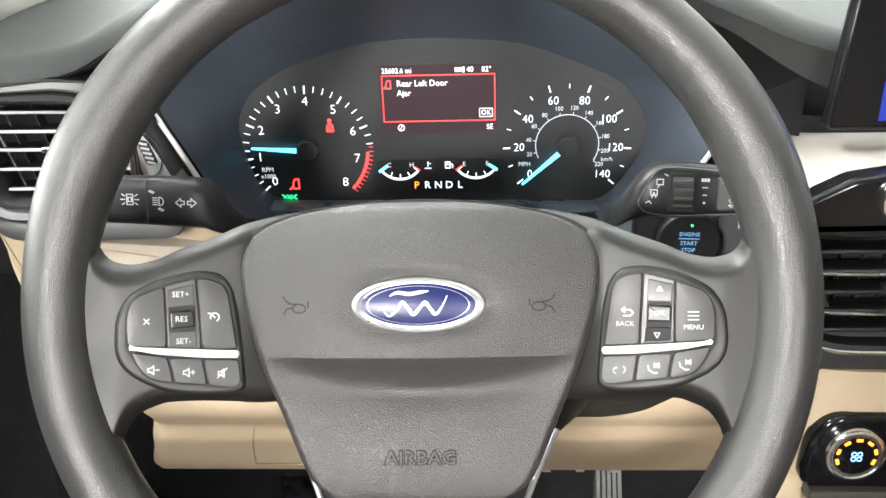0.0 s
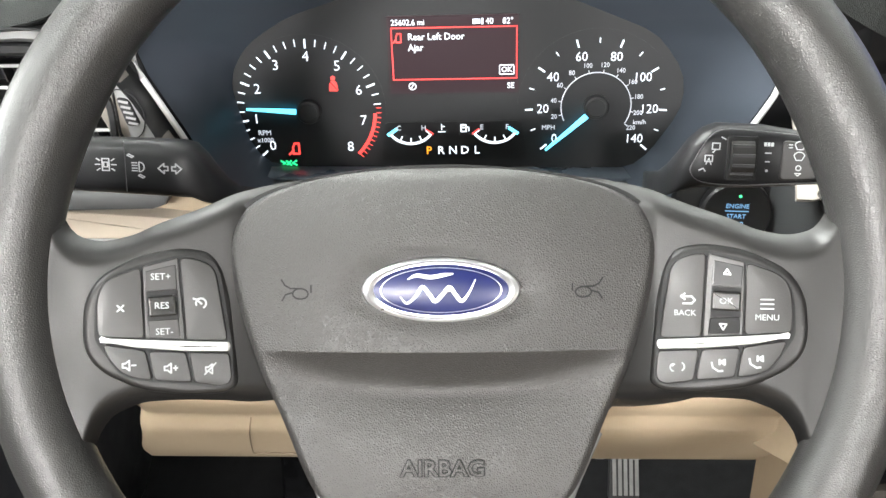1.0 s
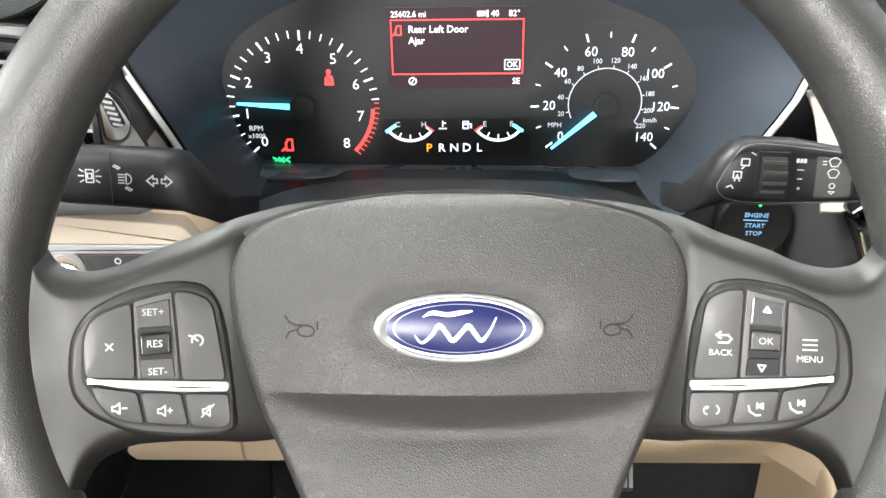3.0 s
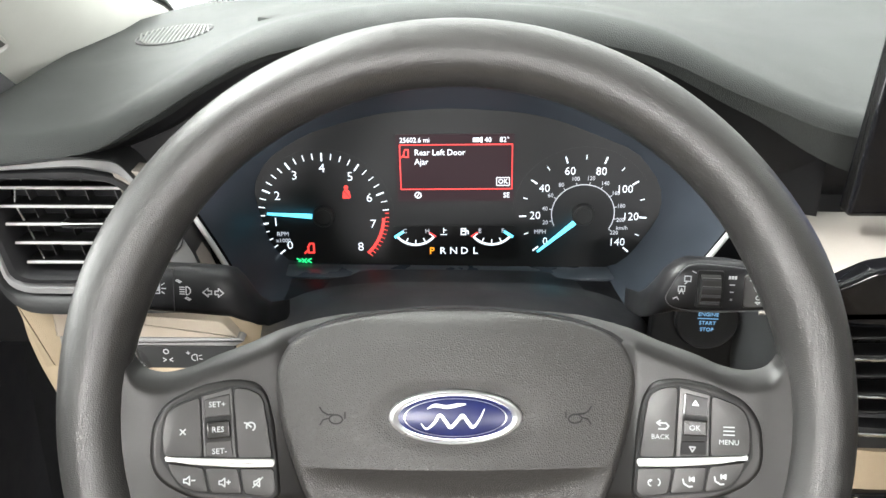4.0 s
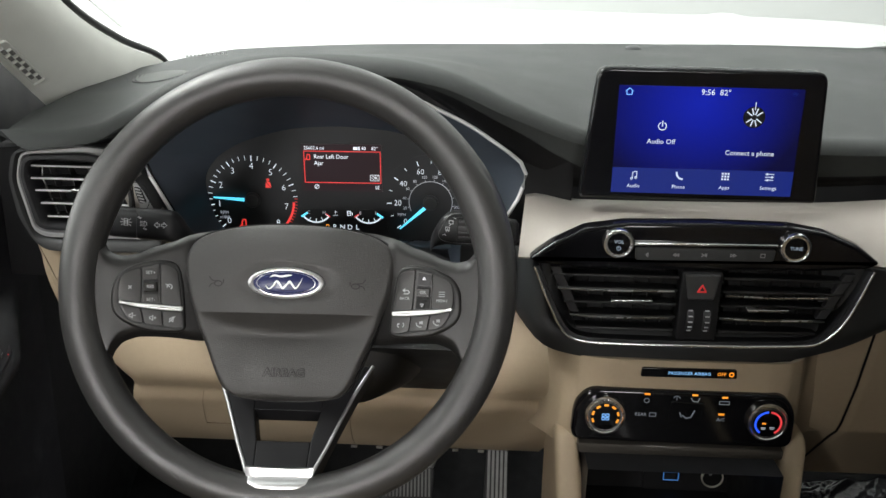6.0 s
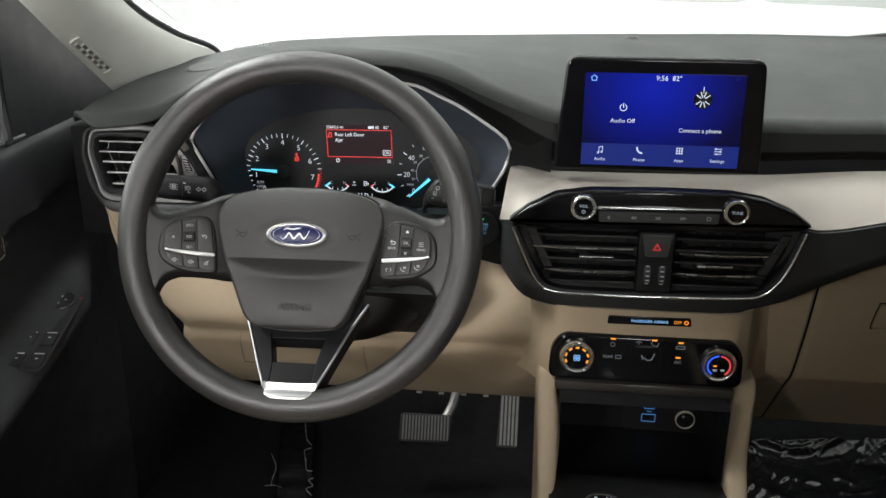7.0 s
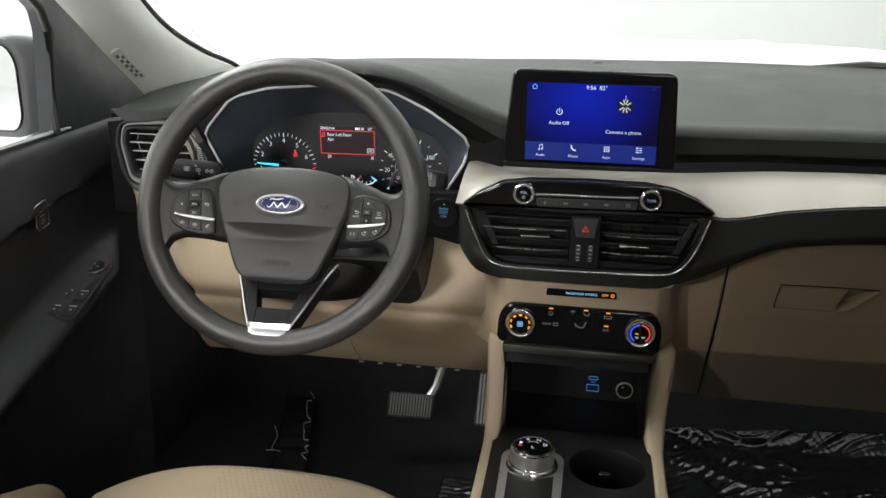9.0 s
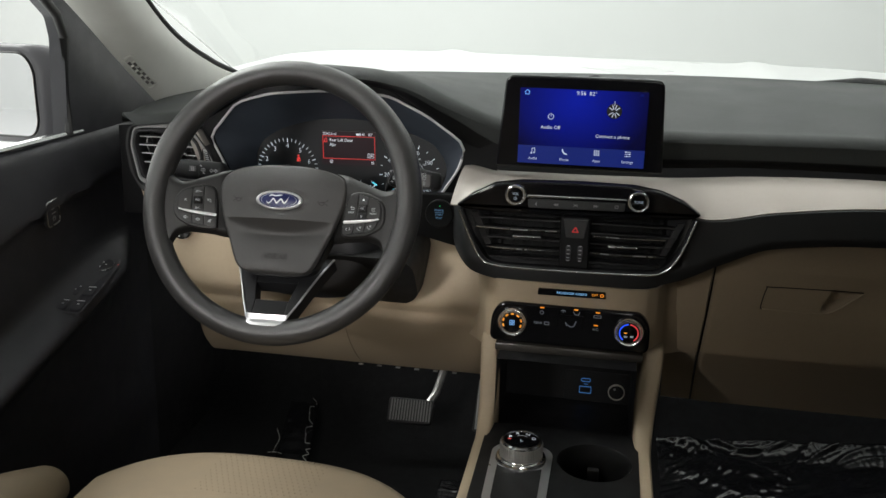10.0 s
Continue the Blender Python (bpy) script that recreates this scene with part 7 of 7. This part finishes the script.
part("mirror_ring", lathe([(0.0190, 0.002), (0.0190, 0.0034), (0.0187, 0.0037), (0.0184, 0.0034)], 36, cx=-0.003, cy=0.058), EDGE_LINE, mk)
for k in range(4):
    part("arrow_mark", bars([(-0.003 + 0.007 * math.cos(k * math.pi / 2), 0.058 + 0.007 * math.sin(k * math.pi / 2), 0.003, 0.0014, 90 * k)], 0.0048), WHITE, mk)
part("red_lamp", lathe([(0.0007, 0.0), (0.0007, 0.0008), (0.0002, 0.0009)], 10, cx=0.0200, cy=0.066), L_RED, pod_sw)
LOCK = Matrix.Translation((-0.3765, 0.0905, 0.6005)) @ pose(0, 0, 0, 90, 0, 90) @ pose(0, 0, 0, 0, 0, 8)
lk = part("lock_plate", frame_plate(rounded(mm([(-17, -19), (15, -19), (18, 19), (-14, 19)]), 0.006), 0.0009, -0.003, 0.0022, 0.0003), EDGE_LINE, door, "chrome-edged lock switch", m=LOCK)
part("lock_key", plate(rounded(mm([(-15, -17), (13, -17), (16, 17), (-12, 17)]), 0.005), -0.004, 0.0018, 0.001), DOORM, lk)
for y in (-8, 9):
    part("padlock_mark", strokes([mm([(-3, y - 3), (3, y - 3), (3, y + 1), (-3, y + 1), (-3, y - 3)]), arc(0.0005, (y + 1) / 1000, 0.0024, 0, 180, 6)], 0.0006, 0.0025), GREYP, lk)
part("lock_bar", bars([(0.001, 0.0, 0.010, 0.0012, 0)], 0.0026), GREYP, lk)

# ---- door mirror outside ----
mirror = thing("door_mirror", "white-capped door mirror outside the driver's window", "door mirror", m=pose(-0.60, 0.44, 0.722, 0, 0, 0))
MIRM = mat("mirror_housing", (0.10, 0.098, 0.105), 0.4, vary=0.06)
rws = []
for xr, zt, zb, yy in ((0.016, 0.086, -0.081, -0.034), (0.024, 0.091, -0.085, -0.030), (0.038, 0.092, -0.086, -0.018), (0.052, 0.089, -0.084, 0.0), (0.066, 0.080, -0.078, 0.025), (0.068, 0.062, -0.062, 0.05), (0.050, 0.035, -0.035, 0.07), (0.0, 0.005, -0.005, 0.08)):
    rws.append([(x, yy, z) for x, z in rounded([(-0.19, zb), (xr - 0.010, zb), (xr, zb * 0.62), (xr, zt * 0.55), (xr - 0.022, zt), (-0.19, zt)], 0.022)])
part("housing", rings(rws), MIRM, mirror, "dark rounded housing", smooth=60)
part("bezel", frame_plate(rounded([(-0.18, -0.074), (-0.004, -0.074), (0.009, -0.050), (0.008, 0.050), (-0.010, 0.079), (-0.18, 0.079)], 0.018), 0.003, 0.034, 0.038, 0.001), BUTTON, mirror, m=pose(0, 0, 0, 90, 0, 0))
GLASSM = mat("mirror_glass", (0.9, 0.9, 0.92), 0.02, 1.0, vary=0)
part("glass", plate(rounded([(-0.178, -0.071), (-0.006, -0.071), (0.0065, -0.048), (0.0055, 0.048), (-0.012, 0.076), (-0.178, 0.076)], 0.017), 0.033, 0.0355), GLASSM, mirror, "mirror glass", m=pose(0, 0, 0, 90, 0, 0))
part("foot", block(0.03, -0.005, -0.082, 0.20, 0.055, -0.050, 0.012), MIRM, mirror)

# ---- speaker, sensor and windscreen marks on the dash ----
GRILLE = mat("grille_grey", (0.12, 0.125, 0.12), 0.6, vary=0.06)
grille = thing("dash_speaker", "oval ribbed speaker grille in the dash pad", "speaker grille")


def pad_z(x, y):
    best, z = 9, 0.77
    for k in range(60):
        x0 = pad_x0(k / 59)
        p = pad_top((x - x0) / (1.115 - x0), k / 59)
        if abs(p[1] - y) < best:
            best, z = abs(p[1] - y), p[2]
    return z + 0.0034


GX, GY, GA, GB = -0.238, 0.469, 0.033, 0.041
part("backing", sheet(lambda u, v: (GX + GA * v * math.cos(2 * math.pi * u), GY + GB * v * math.sin(2 * math.pi * u), pad_z(GX + GA * v * math.cos(2 * math.pi * u), GY + GB * v * math.sin(2 * math.pi * u)) + 0.0022), 40, 8, 0.0006), DARK, grille)
part("rim", tube([(GX + GA * math.cos(a), GY + GB * math.sin(a), pad_z(GX + GA * math.cos(a), GY + GB * math.sin(a)) + 0.003) for a in [2 * math.pi * k / 48 for k in range(48)]], 0.0011, 6, closed=True), DARK, grille, smooth=70)
for k in range(-8, 9):
    x = GX + 0.0038 * k
    hgt = 0.97 * GB * math.sqrt(max(0.0, 1 - ((x - GX) / GA) ** 2))
    part("rib", tube([(x - 0.004 * s, GY + s * hgt, pad_z(x, GY + s * hgt) + 0.0034) for s in (-1, -0.6, -0.2, 0.2, 0.6, 1)], 0.0012, 5), GRILLE, grille, smooth=70)
sensor = thing("sunlight_sensor", "small black dome sensor on the dash pad", "sensor", m=pose(0.388, 0.672, 0.7765))
part("dome", lathe([(0.012, -0.004), (0.012, 0.001), (0.010, 0.003), (0.006, 0.0045), (0.0005, 0.005)], 28), DARK, sensor)
vin = thing("dash_tab", "small dark tab at the foot of the windscreen", "tab", m=pose(-0.142, 0.437, 0.7718, 0, 0, -20))
part("tab", block(-0.010, -0.012, -0.004, 0.010, 0.012, 0.0015, 0.001), PAD, vin)
glass = thing("windscreen", "clear laminated windscreen with faint grey lettering", "windscreen")
GL = bpy.data.materials.new("clear_glass")
GL.use_nodes = True
gb = GL.node_tree.nodes["Principled BSDF"]
gb.inputs["Transmission Weight"].default_value, gb.inputs["Roughness"].default_value, gb.inputs["IOR"].default_value = 1.0, 0.0, 1.12
gb.inputs["Base Color"].default_value = (0.97, 0.99, 0.98, 1)


def screen_at(u, v):
    x = -0.33 + 1.43 * u
    s = (x - CX) / 0.72
    y = 0.86 - 0.09 * s * s - 1.10 * v
    return x, y, 0.715 + 0.43 * v + 0.02 * math.sin(v * math.pi)


pane = part("pane", sheet(screen_at, 20, 20, 0.004), GL, glass, smooth=80)
pane.visible_shadow = False
GM = pose(-0.2146, 0.6000, 0.7598, 90, 0, 0) @ pose(0, 0, 0, 0, 0, 6)
for k in range(11):
    part("letter_bar", bars([(-0.0280 + 0.0056 * k, 0.0, 0.0035, 0.0028 if k not in (5, 10) else 0.0042, 0)], 0.0), GREYP, glass, "grey illegible letter", m=GM)

# ---- bonnet outside ----
hood = thing("bonnet", "white painted bonnet seen through the windscreen", "bonnet")


def bonnet_at(u, v):
    x = CX - 1.05 + 2.10 * u
    y = 0.95 + 1.15 * v
    s = abs(x - CX) / 1.05
    z = 0.690 + 0.024 * math.sin(min(1, v * 1.3) * math.pi / 2) - 0.10 * max(0, v - 0.85) ** 2 * 20 - 0.03 * s ** 6
    z += 0.010 * math.exp(-((s - 0.45) / 0.04) ** 2)
    return x, y, z


part("skin", sheet(bonnet_at, 60, 40, 0.004), BODYP, hood, "white paint", smooth=60)
wip = thing("windscreen_wiper", "black wiper arm resting at the foot of the windscreen", "wiper")
part("arm", tube([(0.72, 0.90, 0.745), (0.90, 0.84, 0.775), (1.05, 0.82, 0.770)], 0.008, 8), RUBBER, wip)
